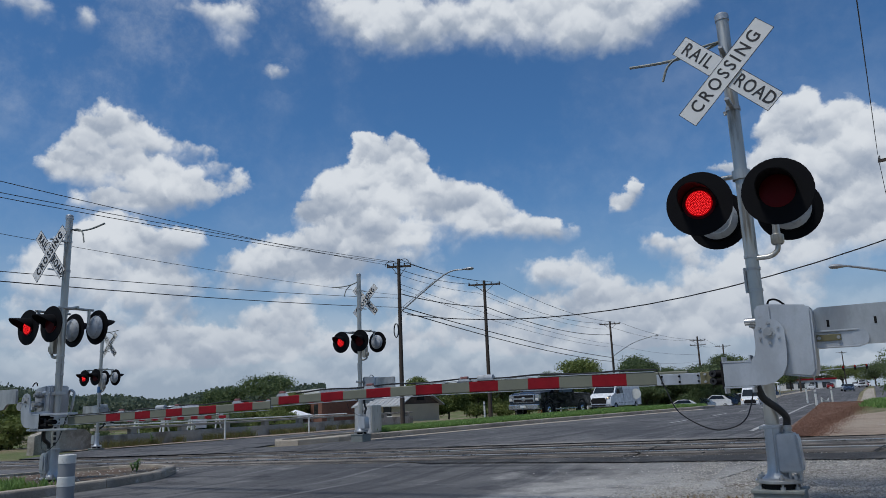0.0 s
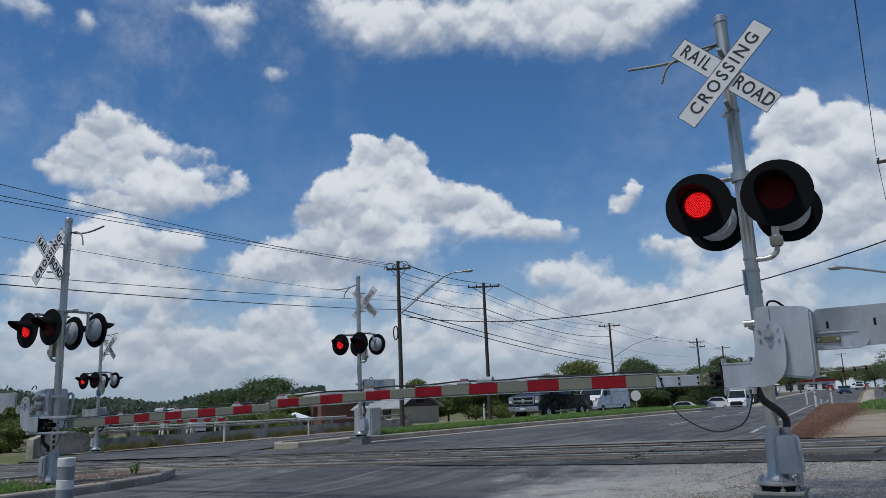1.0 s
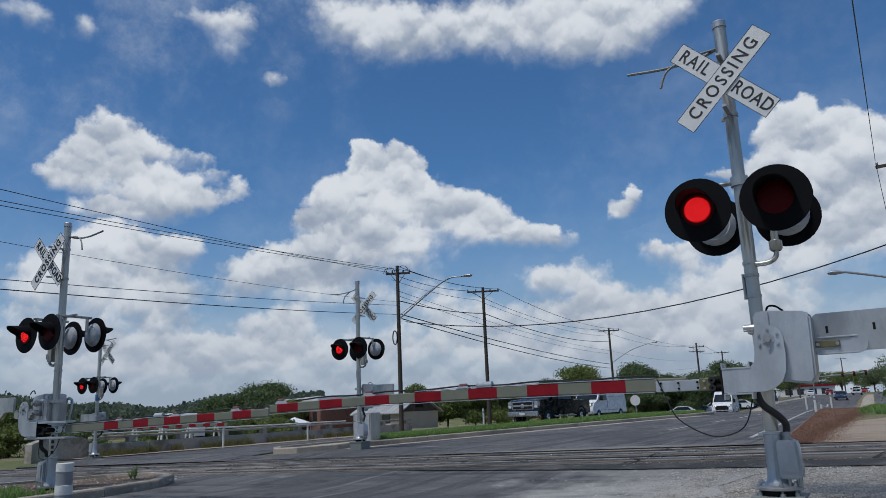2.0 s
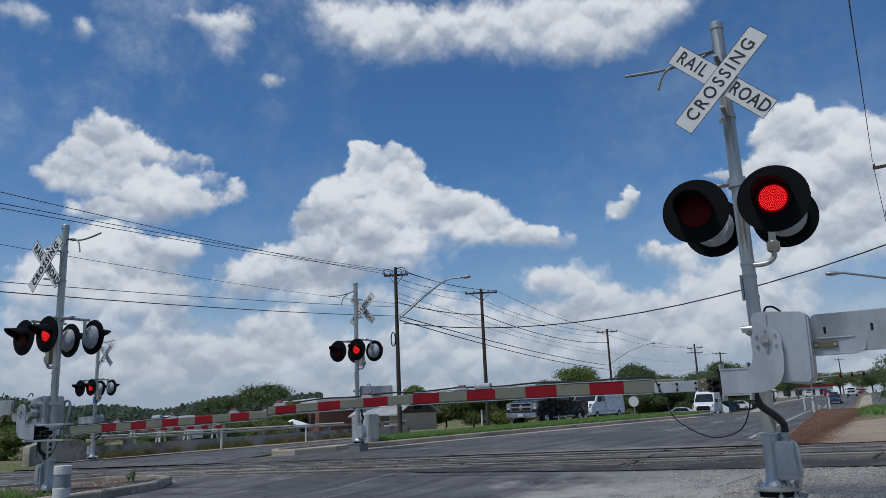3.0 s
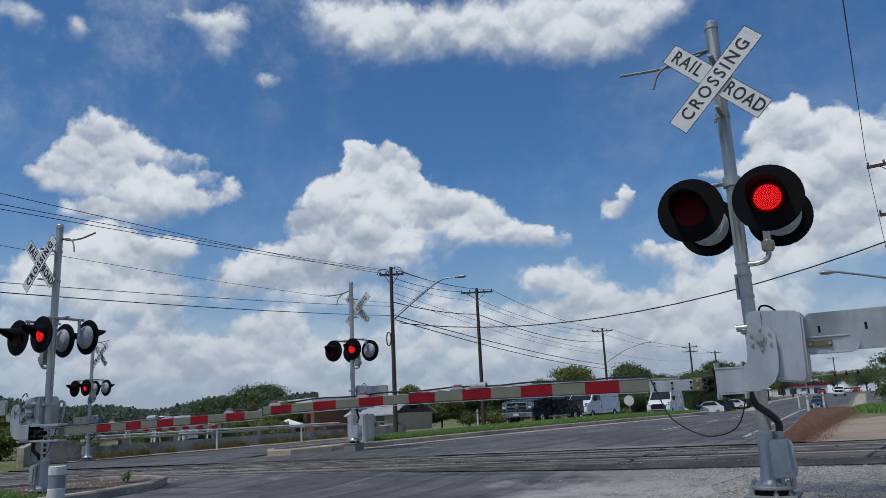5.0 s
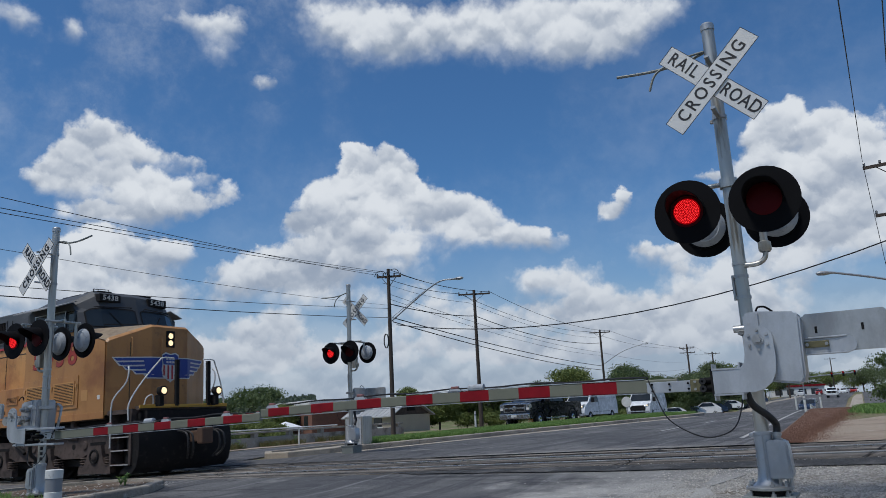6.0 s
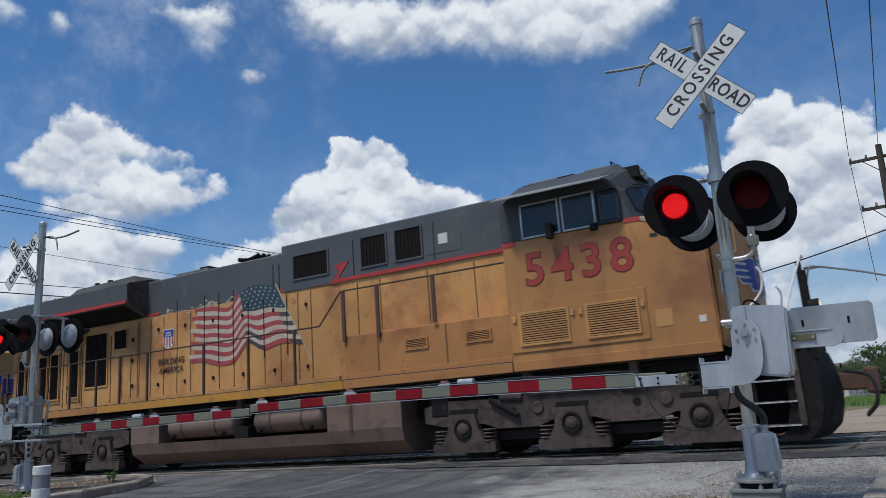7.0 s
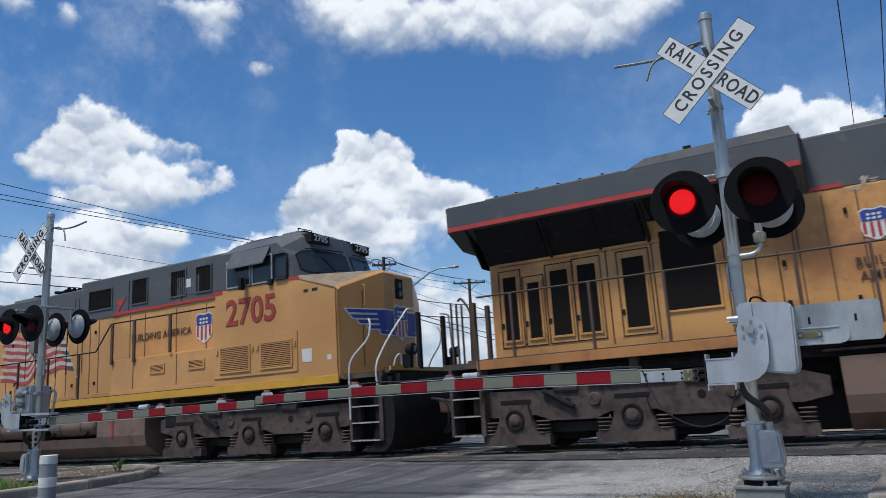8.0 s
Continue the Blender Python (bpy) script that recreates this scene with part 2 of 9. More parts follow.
def ground_material(name, layers, bump=0.5, cracks=None, rough=0.9, streaks=None, worn=None, pieces=0.0):
    """Layers: (colour, noise scale, low, high) laid over one another; cracks: (scale, width, colour)."""
    m = bpy.data.materials.new(name)
    m.use_nodes = True
    m.node_tree.nodes.clear()
    g = Graph(m.node_tree)
    p = g.node("ShaderNodeBsdfPrincipled")
    at = g.node("ShaderNodeTexCoord").outputs["Object"]
    c = layers[0][0]
    for color, scale, lo, hi in layers[1:]:
        c = g.mix(g.span(g.noise(at, scale, 6.0, 0.62), lo, hi), c, color)
    for way_scale, color, lo, hi in streaks or ():
        c = g.mix(g.span(g.noise(g.vec("MULTIPLY", at, way_scale), 1.0, 6.0, 0.62), lo, hi, 0.0, 0.75), c, color)
    if worn:
        s = g.node("ShaderNodeSeparateXYZ")
        g.put(s.inputs[0], at)
        side = g.math("ADD", g.math("MULTIPLY", g.math("SUBTRACT", s.outputs[0], worn[1]), 0.45), g.math("MULTIPLY", g.math("SUBTRACT", g.noise(at, 0.55, 6.0, 0.6), 0.5), 3.2))
        side = g.math("MULTIPLY", g.span(side, -0.35, 0.35), g.span(s.outputs[1], 12.0, 8.5))
        c = g.mix(g.math("MULTIPLY", side, g.span(g.noise(at, 1.7, 6.0, 0.65), 0.30, 0.55, 0.45, 1.0)), c, worn[0])
    if pieces:
        shade = g.math("ADD", 1.0 - pieces, g.math("MULTIPLY", g.node("ShaderNodeObjectInfo").outputs["Random"], 2.0 * pieces))
        c = g.vec("SCALE", c, shade)
    grain = g.noise(at, 90.0, 3.0, 0.7)
    stones = g.noise(at, 22.0, 4.0, 0.7)
    c = g.mix(g.span(grain, 0.40, 0.62, 0.0, 0.60), c, g.mix(1.0, c, (0.5, 0.5, 0.5), "MULTIPLY"))
    c = g.mix(g.span(stones, 0.52, 0.70, 0.0, 0.45), c, g.mix(1.0, c, (1.9, 1.9, 1.9), "MULTIPLY"))
    if cracks:
        v = g.node("ShaderNodeTexVoronoi")
        v.feature = "DISTANCE_TO_EDGE"
        g.put(v.inputs["Vector"], g.vec("ADD", at, g.vec("SCALE", g.noise(at, 1.3, 5.0, 0.6, "Color"), 1.4)))
        v.inputs["Scale"].default_value = cracks[0]
        line = g.span(v.outputs["Distance"], 0.0, cracks[1], 1.0, 0.0)
        line = g.math("MULTIPLY", line, g.span(g.noise(at, 0.35, 3.0), 0.38, 0.5))
        c = g.mix(line, c, cracks[2])
    g.put(p.inputs["Base Color"], c)
    p.inputs["Roughness"].default_value, p.inputs["Specular IOR Level"].default_value = rough, 0.3
    b = g.node("ShaderNodeBump")
    b.inputs["Strength"].default_value, b.inputs["Distance"].default_value = bump, 0.02
    g.put(b.inputs["Height"], g.math("ADD", grain, g.math("MULTIPLY", stones, 2.0)))
    g.put(p.inputs["Normal"], b.outputs[0])
    g.put(g.node("ShaderNodeOutputMaterial").inputs[0], p.outputs[0])
    return m


TYRE_STREAKS = (((2.4, 0.07, 1.0), (0.062, 0.062, 0.066), 0.50, 0.58), ((4.5, 0.12, 1.0), (0.21, 0.21, 0.21), 0.55, 0.66), ((0.12, 2.2, 1.0), (0.032, 0.032, 0.036), 0.55, 0.68), ((9.0, 0.5, 1.0), (0.20, 0.20, 0.20), 0.60, 0.78))
ASPHALT = ground_material("asphalt", [((0.088, 0.088, 0.092),), ((0.140, 0.138, 0.137), 0.22, 0.42, 0.58), ((0.062, 0.062, 0.066), 1.5, 0.56, 0.62), ((0.25, 0.247, 0.24), 1.1, 0.58, 0.72)],
                          0.5, None, 0.85, TYRE_STREAKS, ((0.38, 0.37, 0.345), -4.0))
ASPHALT_OLD = ground_material("aged asphalt", [((0.25, 0.24, 0.225),), ((0.15, 0.145, 0.138), 0.45, 0.46, 0.60), ((0.30, 0.29, 0.27), 1.6, 0.55, 0.72)], 0.5,
                              (0.5, 0.014, (0.06, 0.06, 0.06)))
EARTH = ground_material("dry earth and grass", [((0.26, 0.20, 0.13),), ((0.12, 0.15, 0.05), 0.09, 0.45, 0.56), ((0.18, 0.16, 0.08), 0.6, 0.5, 0.68), ((0.08, 0.12, 0.035), 2.0, 0.55, 0.7)], 0.8)
TURF = ground_material("green turf", [((0.10, 0.165, 0.045),), ((0.15, 0.21, 0.07), 0.5, 0.45, 0.6), ((0.07, 0.11, 0.03), 2.5, 0.5, 0.7)], 0.9)
DIRT = ground_material("bare tan dirt", [((0.36, 0.29, 0.22),), ((0.27, 0.20, 0.15), 0.35, 0.46, 0.64), ((0.46, 0.40, 0.33), 1.4, 0.56, 0.72)], 0.6)
RED_SOIL = ground_material("red-brown soil and litter", [((0.23, 0.145, 0.110),), ((0.34, 0.26, 0.19), 0.8, 0.50, 0.64), ((0.13, 0.075, 0.055), 3.0, 0.52, 0.68)], 0.9)
MULCH = ground_material("brown soil", [((0.15, 0.105, 0.075),), ((0.25, 0.20, 0.15), 1.2, 0.48, 0.62), ((0.07, 0.06, 0.045), 4.0, 0.55, 0.7)], 0.9)
BALLAST = ground_material("grey ballast", [((0.36, 0.345, 0.32),), ((0.50, 0.48, 0.45), 14.0, 0.46, 0.58), ((0.12, 0.112, 0.102), 24.0, 0.56, 0.66), ((0.22, 0.19, 0.15), 1.1, 0.52, 0.66)], 1.0)
CONCRETE = ground_material("concrete", [((0.42, 0.365, 0.295),), ((0.28, 0.245, 0.20), 0.8, 0.45, 0.65), ((0.48, 0.45, 0.41), 3.0, 0.55, 0.75)], 0.25, (0.6, 0.008, (0.16, 0.15, 0.13)), 0.8)
PANEL = ground_material("crossing panel", [((0.185, 0.160, 0.135),), ((0.075, 0.068, 0.062), 0.7, 0.48, 0.62), ((0.27, 0.24, 0.205), 2.2, 0.54, 0.70)], 0.5, None, 0.9, (((0.07, 5.0, 1.0), (0.030, 0.028, 0.027), 0.48, 0.60), ((0.05, 9.0, 1.0), (0.28, 0.26, 0.24), 0.58, 0.70), ((0.5, 2.0, 1.0), (0.05, 0.047, 0.045), 0.56, 0.70)), None, 0.45)
DARK_PATCH = ground_material("dark patching tar", [((0.060, 0.060, 0.061),), ((0.12, 0.117, 0.115), 1.2, 0.48, 0.62), ((0.20, 0.195, 0.19), 7.0, 0.58, 0.68)], 1.0)
ROAD_PAINT = material("faded road paint", (0.50, 0.49, 0.46), 0.7, vary=0.3, scale=2.0, dirt=(0.14, 0.14, 0.14), dirt_at=0.52)


def galvanised(name, color, scale, rough, metal=0.88, stain=1.0):
    """Zinc-coated metal: crystal flakes of differing brightness, dull streaks, dents."""
    m = bpy.data.materials.new(name)
    m.use_nodes = True
    m.node_tree.nodes.clear()
    g = Graph(m.node_tree)
    p = g.node("ShaderNodeBsdfPrincipled")
    at = g.node("ShaderNodeTexCoord").outputs["Object"]
    v = g.node("ShaderNodeTexVoronoi")
    g.put(v.inputs["Vector"], g.vec("ADD", at, g.vec("SCALE", g.noise(at, 18.0, 3.0, 0.6, "Color"), 0.06)))
    v.inputs["Scale"].default_value = scale
    bw = g.node("ShaderNodeSeparateColor")
    g.put(bw.inputs[0], v.outputs["Color"])
    flake = bw.outputs[0]
    big = g.noise(g.vec("MULTIPLY", at, (3.0, 3.0, 1.2)), 1.0, 6.0, 0.62)
    c = g.mix(flake, tuple(k * 0.96 for k in color), tuple(min(1.0, k * 1.03) for k in color))
    c = g.mix(g.span(big, 0.40, 0.62, 0.0, 0.75 * stain), c, tuple(k * 0.62 for k in color))
    c = g.mix(g.span(g.noise(at, 9.0, 7.0, 0.66), 0.62, 0.76, 0.0, 0.35 * stain), c, (0.24, 0.22, 0.19))
    g.put(p.inputs["Base Color"], c)
    g.put(p.inputs["Roughness"], g.math("ADD", g.math("MULTIPLY", flake, 0.06), g.span(big, 0.35, 0.65, rough - 0.06, rough + 0.14)))
    p.inputs["Metallic"].default_value = metal
    b = g.node("ShaderNodeBump")
    b.inputs["Strength"].default_value, b.inputs["Distance"].default_value = 0.05, 0.02
    g.put(b.inputs["Height"], g.math("ADD", big, g.math("MULTIPLY", g.noise(at, 60.0, 3.0), 0.15)))
    g.put(p.inputs["Normal"], b.outputs[0])
    g.put(g.node("ShaderNodeOutputMaterial").inputs[0], p.outputs[0])
    return m


GALV = galvanised("galvanised steel", (0.46, 0.465, 0.46), 34.0, 0.35, 0.72)
ALU = galvanised("cast aluminium", (0.44, 0.462, 0.485), 90.0, 0.34, 0.45, 0.75)
POLE_GREY = material("aluminium pole", (0.44, 0.44, 0.415), 0.40, 0.70, 0.18, 5.0, 80.0, 0.06, streak=True, dirt=(0.20, 0.19, 0.165), dirt_at=0.56)
PRIMER = material("grey-green painted steel", (0.20, 0.215, 0.20), 0.6, 0.1, 0.15, 5.0, 60.0, 0.1, dirt=(0.12, 0.11, 0.09), dirt_at=0.60)
BLACK = material("black enamel", (0.003, 0.003, 0.004), 0.7, vary=0.3, bump=0.03, spec=0.12)
RUBBER = material("black rubber", (0.012, 0.012, 0.013), 0.6, bump=0.05)
SIGN_WHITE = material("sign sheeting", (0.62, 0.62, 0.60), 0.55, vary=0.07, scale=5.0, bump=0.02)
LETTER = material("black lettering", (0.012, 0.012, 0.014), 0.6, bump=0.0)
GATE_RED = material("red gate sheeting", (0.215, 0.008, 0.014), 0.55, vary=0.2, scale=7.0, bump=0.03, spec=0.15, dirt=(0.20, 0.012, 0.016))
GATE_WHITE = material("silver gate sheeting", (0.165, 0.170, 0.130), 0.55, vary=0.1, scale=7.0, bump=0.03, spec=0.2)
LED_ON = material("lit red lamp", (0.25, 0.003, 0.005), 0.6, vary=0.0, bump=0.0, spec=0.05, glow=((1.0, 0.0, 0.004), 0.20))
LED_DOT = material("lit red diode", (0.4, 0.02, 0.02), 0.6, vary=0.0, bump=0.0, spec=0.05, glow=((1.0, 0.030, 0.036), 1.5))
LED_OFF = material("dark red lens", (0.060, 0.003, 0.005), 0.5, vary=0.2, bump=0.0, spec=0.08)
DULL_LENS = material("dusty red lens", (0.25, 0.105, 0.095), 0.35, vary=0.25, scale=12.0, bump=0.05)
LENS_BACK = material("grey lamp housing", (0.36, 0.385, 0.41), 0.75, 0.0, 0.15, 8.0, bump=0.04, dirt=(0.20, 0.20, 0.20), dirt_at=0.6)
RED_LENS = material("red lamp cap", (0.55, 0.03, 0.03), 0.3, vary=0.1, bump=0.0)
STEEL = material("rail steel", (0.42, 0.40, 0.38), 0.3, 0.9, 0.2, 2.0, 40.0, 0.05)
RUST = material("rusted steel", (0.13, 0.075, 0.05), 0.85, 0.2, 0.3, 3.0, 50.0, 0.3)
BRASS = material("brass fitting", (0.20, 0.175, 0.095), 0.4, 0.8, 0.2, 9.0)


def loco_paint(name, color, rust, grime, amount):
    """Weathered locomotive paint: faded patches, vertical rust runs, blotches of brown grime."""
    m = bpy.data.materials.new(name)
    m.use_nodes = True
    m.node_tree.nodes.clear()
    g = Graph(m.node_tree)
    p = g.node("ShaderNodeBsdfPrincipled")
    at = g.node("ShaderNodeTexCoord").outputs["Object"]
    runs = g.noise(g.vec("MULTIPLY", at, (2.6, 2.6, 0.55)), 1.0, 7.0, 0.66)
    blotch = g.noise(at, 0.8, 6.0, 0.62)
    grain = g.noise(at, 45.0, 3.0, 0.6)
    c = g.mix(g.span(g.noise(at, 0.5, 4.0, 0.5), 0.38, 0.62), tuple(v * 0.84 for v in color), tuple(min(1.0, v * 1.06) for v in color))
    c = g.mix(g.span(runs, 0.50, 0.74, 0.0, 0.45 * amount), c, rust)
    c = g.mix(g.span(blotch, 0.48, 0.68, 0.0, 0.60 * amount), c, rust)
    c = g.mix(g.span(g.noise(at, 3.4, 8.0, 0.70), 0.58, 0.74, 0.0, 0.60 * amount), c, grime)
    c = g.mix(g.span(g.noise(at, 13.0, 5.0, 0.66), 0.64, 0.74, 0.0, 0.45 * amount), c, grime)
    c = g.mix(g.math("MULTIPLY", grain, 0.14), c, tuple(v * 0.5 for v in color))
    g.put(p.inputs["Base Color"], c)
    g.put(p.inputs["Roughness"], g.span(blotch, 0.35, 0.65, 0.34, 0.60))
    p.inputs["Specular IOR Level"].default_value = 0.4
    b = g.node("ShaderNodeBump")
    b.inputs["Strength"].default_value, b.inputs["Distance"].default_value = 0.08, 0.01
    g.put(b.inputs["Height"], g.math("ADD", grain, g.noise(at, 1.6, 3.0)))
    g.put(p.inputs["Normal"], b.outputs[0])
    g.put(g.node("ShaderNodeOutputMaterial").inputs[0], p.outputs[0])
    return m


YELLOW = loco_paint("armour yellow paint", (0.585, 0.295, 0.096), (0.31, 0.122, 0.050), (0.16, 0.088, 0.052), 1.35)
YELLOW_RUST = loco_paint("rust-stained yellow paint", (0.44, 0.195, 0.062), (0.24, 0.090, 0.036), (0.12, 0.058, 0.036), 1.5)
YELLOW_CAB = loco_paint("grimy yellow cab paint", (0.46, 0.215, 0.068), (0.22, 0.088, 0.040), (0.14, 0.072, 0.042), 1.35)
YELLOW_CLEAN = loco_paint("cleaner yellow paint", (0.58, 0.298, 0.105), (0.42, 0.19, 0.06), (0.30, 0.16, 0.06), 0.6)
LOCO_GREY = material("dark grey paint", (0.075, 0.080, 0.086), 0.55, vary=0.2, scale=0.9, bump=0.05, dirt=(0.13, 0.13, 0.125), dirt_at=0.62)
LEAD_GREY = material("sooty dark grey paint", (0.046, 0.049, 0.053), 0.55, vary=0.2, scale=0.9, bump=0.05, dirt=(0.085, 0.083, 0.078), dirt_at=0.62)
ROOF_GREY = material("dusty roof grey", (0.150, 0.148, 0.140), 0.7, vary=0.2, scale=1.2, bump=0.08, dirt=(0.09, 0.088, 0.085), dirt_at=0.56)
AWNING = material("pale grey awning paint", (0.24, 0.24, 0.235), 0.6, vary=0.15, scale=2.0, bump=0.05, dirt=(0.15, 0.15, 0.145), dirt_at=0.56)
TANK = material("dusty brown tank paint", (0.185, 0.118, 0.088), 0.62, vary=0.16, scale=0.8, fine=40.0, bump=0.15, dirt=(0.085, 0.060, 0.048), dirt_at=0.58)
WHEEL_STEEL = material("dark wheel steel", (0.034, 0.029, 0.027), 0.8, vary=0.3, bump=0.2)
LETTER_BROWN = material("faded lettering", (0.085, 0.045, 0.028), 0.6, vary=0.25, scale=6.0, bump=0.0)
PEELED = material("peeled primer", (0.46, 0.40, 0.31), 0.8, vary=0.25, scale=7.0, bump=0.1, dirt=(0.30, 0.20, 0.10), dirt_at=0.5)
RED_STRIPE = material("red stripe paint", (0.42, 0.035, 0.03), 0.5, vary=0.15, bump=0.0)
SILL_YELLOW = material("bright yellow sill", (0.58, 0.305, 0.03), 0.5, vary=0.15, bump=0.03)
SILL_ORANGE = material("faded orange-yellow sill", (0.50, 0.235, 0.032), 0.55, vary=0.2, scale=1.5, bump=0.03, dirt=(0.26, 0.15, 0.07), dirt_at=0.58)
UNDER = material("sooty underframe", (0.096, 0.071, 0.061), 0.85, vary=0.42, scale=2.4, fine=40.0, bump=0.35, dirt=(0.035, 0.028, 0.025), dirt_at=0.54, spec=0.25)
NOSE_TOP = material("dusty anti-slip paint", (0.27, 0.205, 0.135), 0.85, vary=0.22, scale=2.0, bump=0.2, dirt=(0.17, 0.12, 0.08), dirt_at=0.52)
SOOT = material("black underframe", (0.014, 0.013, 0.013), 0.85, vary=0.35, bump=0.2, spec=0.2, dirt=(0.035, 0.029, 0.026), dirt_at=0.60)
GRILLE = material("dark grille", (0.030, 0.028, 0.026), 0.7, 0.2, bump=0.1)
SCREEN = material("black mesh screen", (0.013, 0.011, 0.010), 0.75, 0.0, bump=0.1, spec=0.12)
RAIL_BROWN = material("rusty brown stanchion", (0.085, 0.046, 0.034), 0.75, vary=0.3, scale=4.0, bump=0.1)
GRILLE_BROWN = material("brown grille", (0.070, 0.050, 0.030), 0.7, 0.2, bump=0.1)
CAB_GLASS = material("tinted cab glass", (0.020, 0.026, 0.030), 0.12, vary=0.1, bump=0.0, spec=0.45)
HEADLIGHT = material("lit headlight", (0.7, 0.55, 0.38), 0.3, vary=0.0, bump=0.0, glow=((1.0, 0.74, 0.42), 1.15))
CAR_LAMP = material("lit car headlamp", (1.0, 0.8, 0.55), 0.3, vary=0.0, bump=0.0, glow=((1.0, 0.72, 0.42), 0.9))
BLUE = material("emblem blue", (0.022, 0.050, 0.25), 0.5, vary=0.12, bump=0.0)
EMBLEM_WHITE = material("emblem white", (0.62, 0.60, 0.56), 0.5, vary=0.1, bump=0.0)
EMBLEM_RED = material("emblem red", (0.40, 0.035, 0.035), 0.5, vary=0.15, bump=0.0)
NUMBER_EDGE = material("number outline", (0.13, 0.020, 0.018), 0.5, vary=0.15, bump=0.0)
NUMBER_RED = material("number red", (0.33, 0.036, 0.024), 0.5, vary=0.15, bump=0.0)
FLAG_WHITE = material("faded flag white", (0.52, 0.45, 0.36), 0.55, vary=0.16, scale=2.5, bump=0.0, dirt=(0.42, 0.30, 0.17), dirt_at=0.55)
FLAG_RED = material("faded flag red", (0.38, 0.060, 0.062), 0.55, vary=0.15, bump=0.0)
FLAG_SHADE = material("shaded flag stripe", (0.060, 0.055, 0.050), 0.55, vary=0.2, bump=0.0)
FLAG_STAFF = material("faded flag staff", (0.46, 0.37, 0.25), 0.55, vary=0.15, bump=0.0)
FLAG_BLUE = material("faded flag blue", (0.022, 0.056, 0.075), 0.55, vary=0.15, bump=0.0)
WHITE_RAIL = material("white handrail paint", (0.66, 0.65, 0.61), 0.5, vary=0.1, bump=0.02)
STEP_EDGE = material("worn step edge", (0.46, 0.45, 0.43), 0.7, vary=0.3, scale=9.0, bump=0.05, dirt=(0.10, 0.09, 0.08), dirt_at=0.52)
TAG_BLUE = material("blue plastic sleeve", (0.045, 0.14, 0.32), 0.5, vary=0.1, bump=0.02)
POLE_WOOD = material("weathered pole wood", (0.060, 0.046, 0.036), 0.9, vary=0.3, scale=2.0, fine=40.0, bump=0.4, streak=True)
WIRE = material("black cable", (0.012, 0.012, 0.014), 0.6, bump=0.0)
PORCELAIN = material("grey insulator", (0.10, 0.11, 0.12), 0.3, bump=0.0)
LAMP_GREY = material("street lamp grey", (0.34, 0.36, 0.38), 0.5, 0.4, 0.1)
BARK = material("bark", (0.060, 0.045, 0.034), 0.95, vary=0.3, scale=4.0, fine=30.0, bump=0.8)
LEAF_A = leaf_material("dark oak leaves", (0.058, 0.092, 0.040), (0.145, 0.190, 0.080))
LEAF_B = leaf_material("light leaves", (0.085, 0.125, 0.036), (0.22, 0.255, 0.085))
# paler, greyer leaf colours: the haze of distance is painted in
LEAF_FAR = leaf_material("haze-tinted far leaves", (0.075, 0.110, 0.052), (0.165, 0.205, 0.095))
LEAF_C = leaf_material("far leaves", (0.030, 0.048, 0.020), (0.070, 0.090, 0.036))
GRASS = leaf_material("median grass", (0.10, 0.19, 0.045), (0.22, 0.33, 0.10))
DRY_WEED = leaf_material("red-brown dry weeds", (0.17, 0.080, 0.055), (0.31, 0.180, 0.125))
LITTER = leaf_material("dead leaves", (0.16, 0.11, 0.06), (0.42, 0.33, 0.20))
WALL_WEED = leaf_material("dry and green weeds", (0.17, 0.115, 0.055), (0.13, 0.165, 0.06))
FLOWER = leaf_material("red flowering shrub", (0.28, 0.030, 0.022), (0.10, 0.10, 0.03))
BLACK_PAINT = material("black car paint", (0.006, 0.007, 0.012), 0.14, vary=0.1, bump=0.0, spec=0.45)
WHITE_PAINT = material("white car paint", (0.66, 0.67, 0.68), 0.25, vary=0.04, bump=0.0)
SILVER_PAINT = material("silver car paint", (0.40, 0.42, 0.44), 0.25, 0.5, 0.05, bump=0.0)
RED_PAINT = material("red car paint", (0.30, 0.02, 0.02), 0.25, vary=0.05, bump=0.0)
BLUE_PAINT = material("dark blue car paint", (0.02, 0.035, 0.07), 0.25, vary=0.05, bump=0.0)
CHROME = material("chrome", (0.50, 0.50, 0.50), 0.25, 0.95, 0.05, bump=0.0)
CAR_GLASS = material("car glass", (0.012, 0.016, 0.020), 0.08, vary=0.1, bump=0.0, spec=0.4)
TYRE = material("tyre rubber", (0.015, 0.015, 0.016), 0.85, bump=0.1)
STUCCO = material("tan stucco", (0.42, 0.36, 0.27), 0.9, vary=0.1, scale=1.0, bump=0.1)
ROOF_METAL = material("pale metal roof", (0.42, 0.42, 0.41), 0.5, 0.3, 0.1, 1.0)
ROOF_WHITE = material("white membrane roof", (0.66, 0.66, 0.66), 0.7, vary=0.06, scale=0.5)
BRICK = material("red-brown brick", (0.21, 0.095, 0.065), 0.9, vary=0.25, scale=5.0, bump=0.2)
WINDOW_DARK = material("dark window", (0.03, 0.035, 0.04), 0.1, vary=0.1, bump=0.0, spec=0.8)
# skyline ridge: distance haze mixed into both leaf colours
HILL = leaf_material("wooded hill", (0.075, 0.105, 0.075), (0.115, 0.145, 0.098))
POST_WHITE = material("white plastic post", (0.62, 0.62, 0.58), 0.5, vary=0.12, scale=6.0, bump=0.03, dirt=(0.30, 0.29, 0.26), dirt_at=0.62)
REFLECT = material("grey reflective band", (0.22, 0.23, 0.24), 0.5, vary=0.1)
CANVAS = material("white canvas", (0.75, 0.76, 0.76), 0.8, vary=0.05)
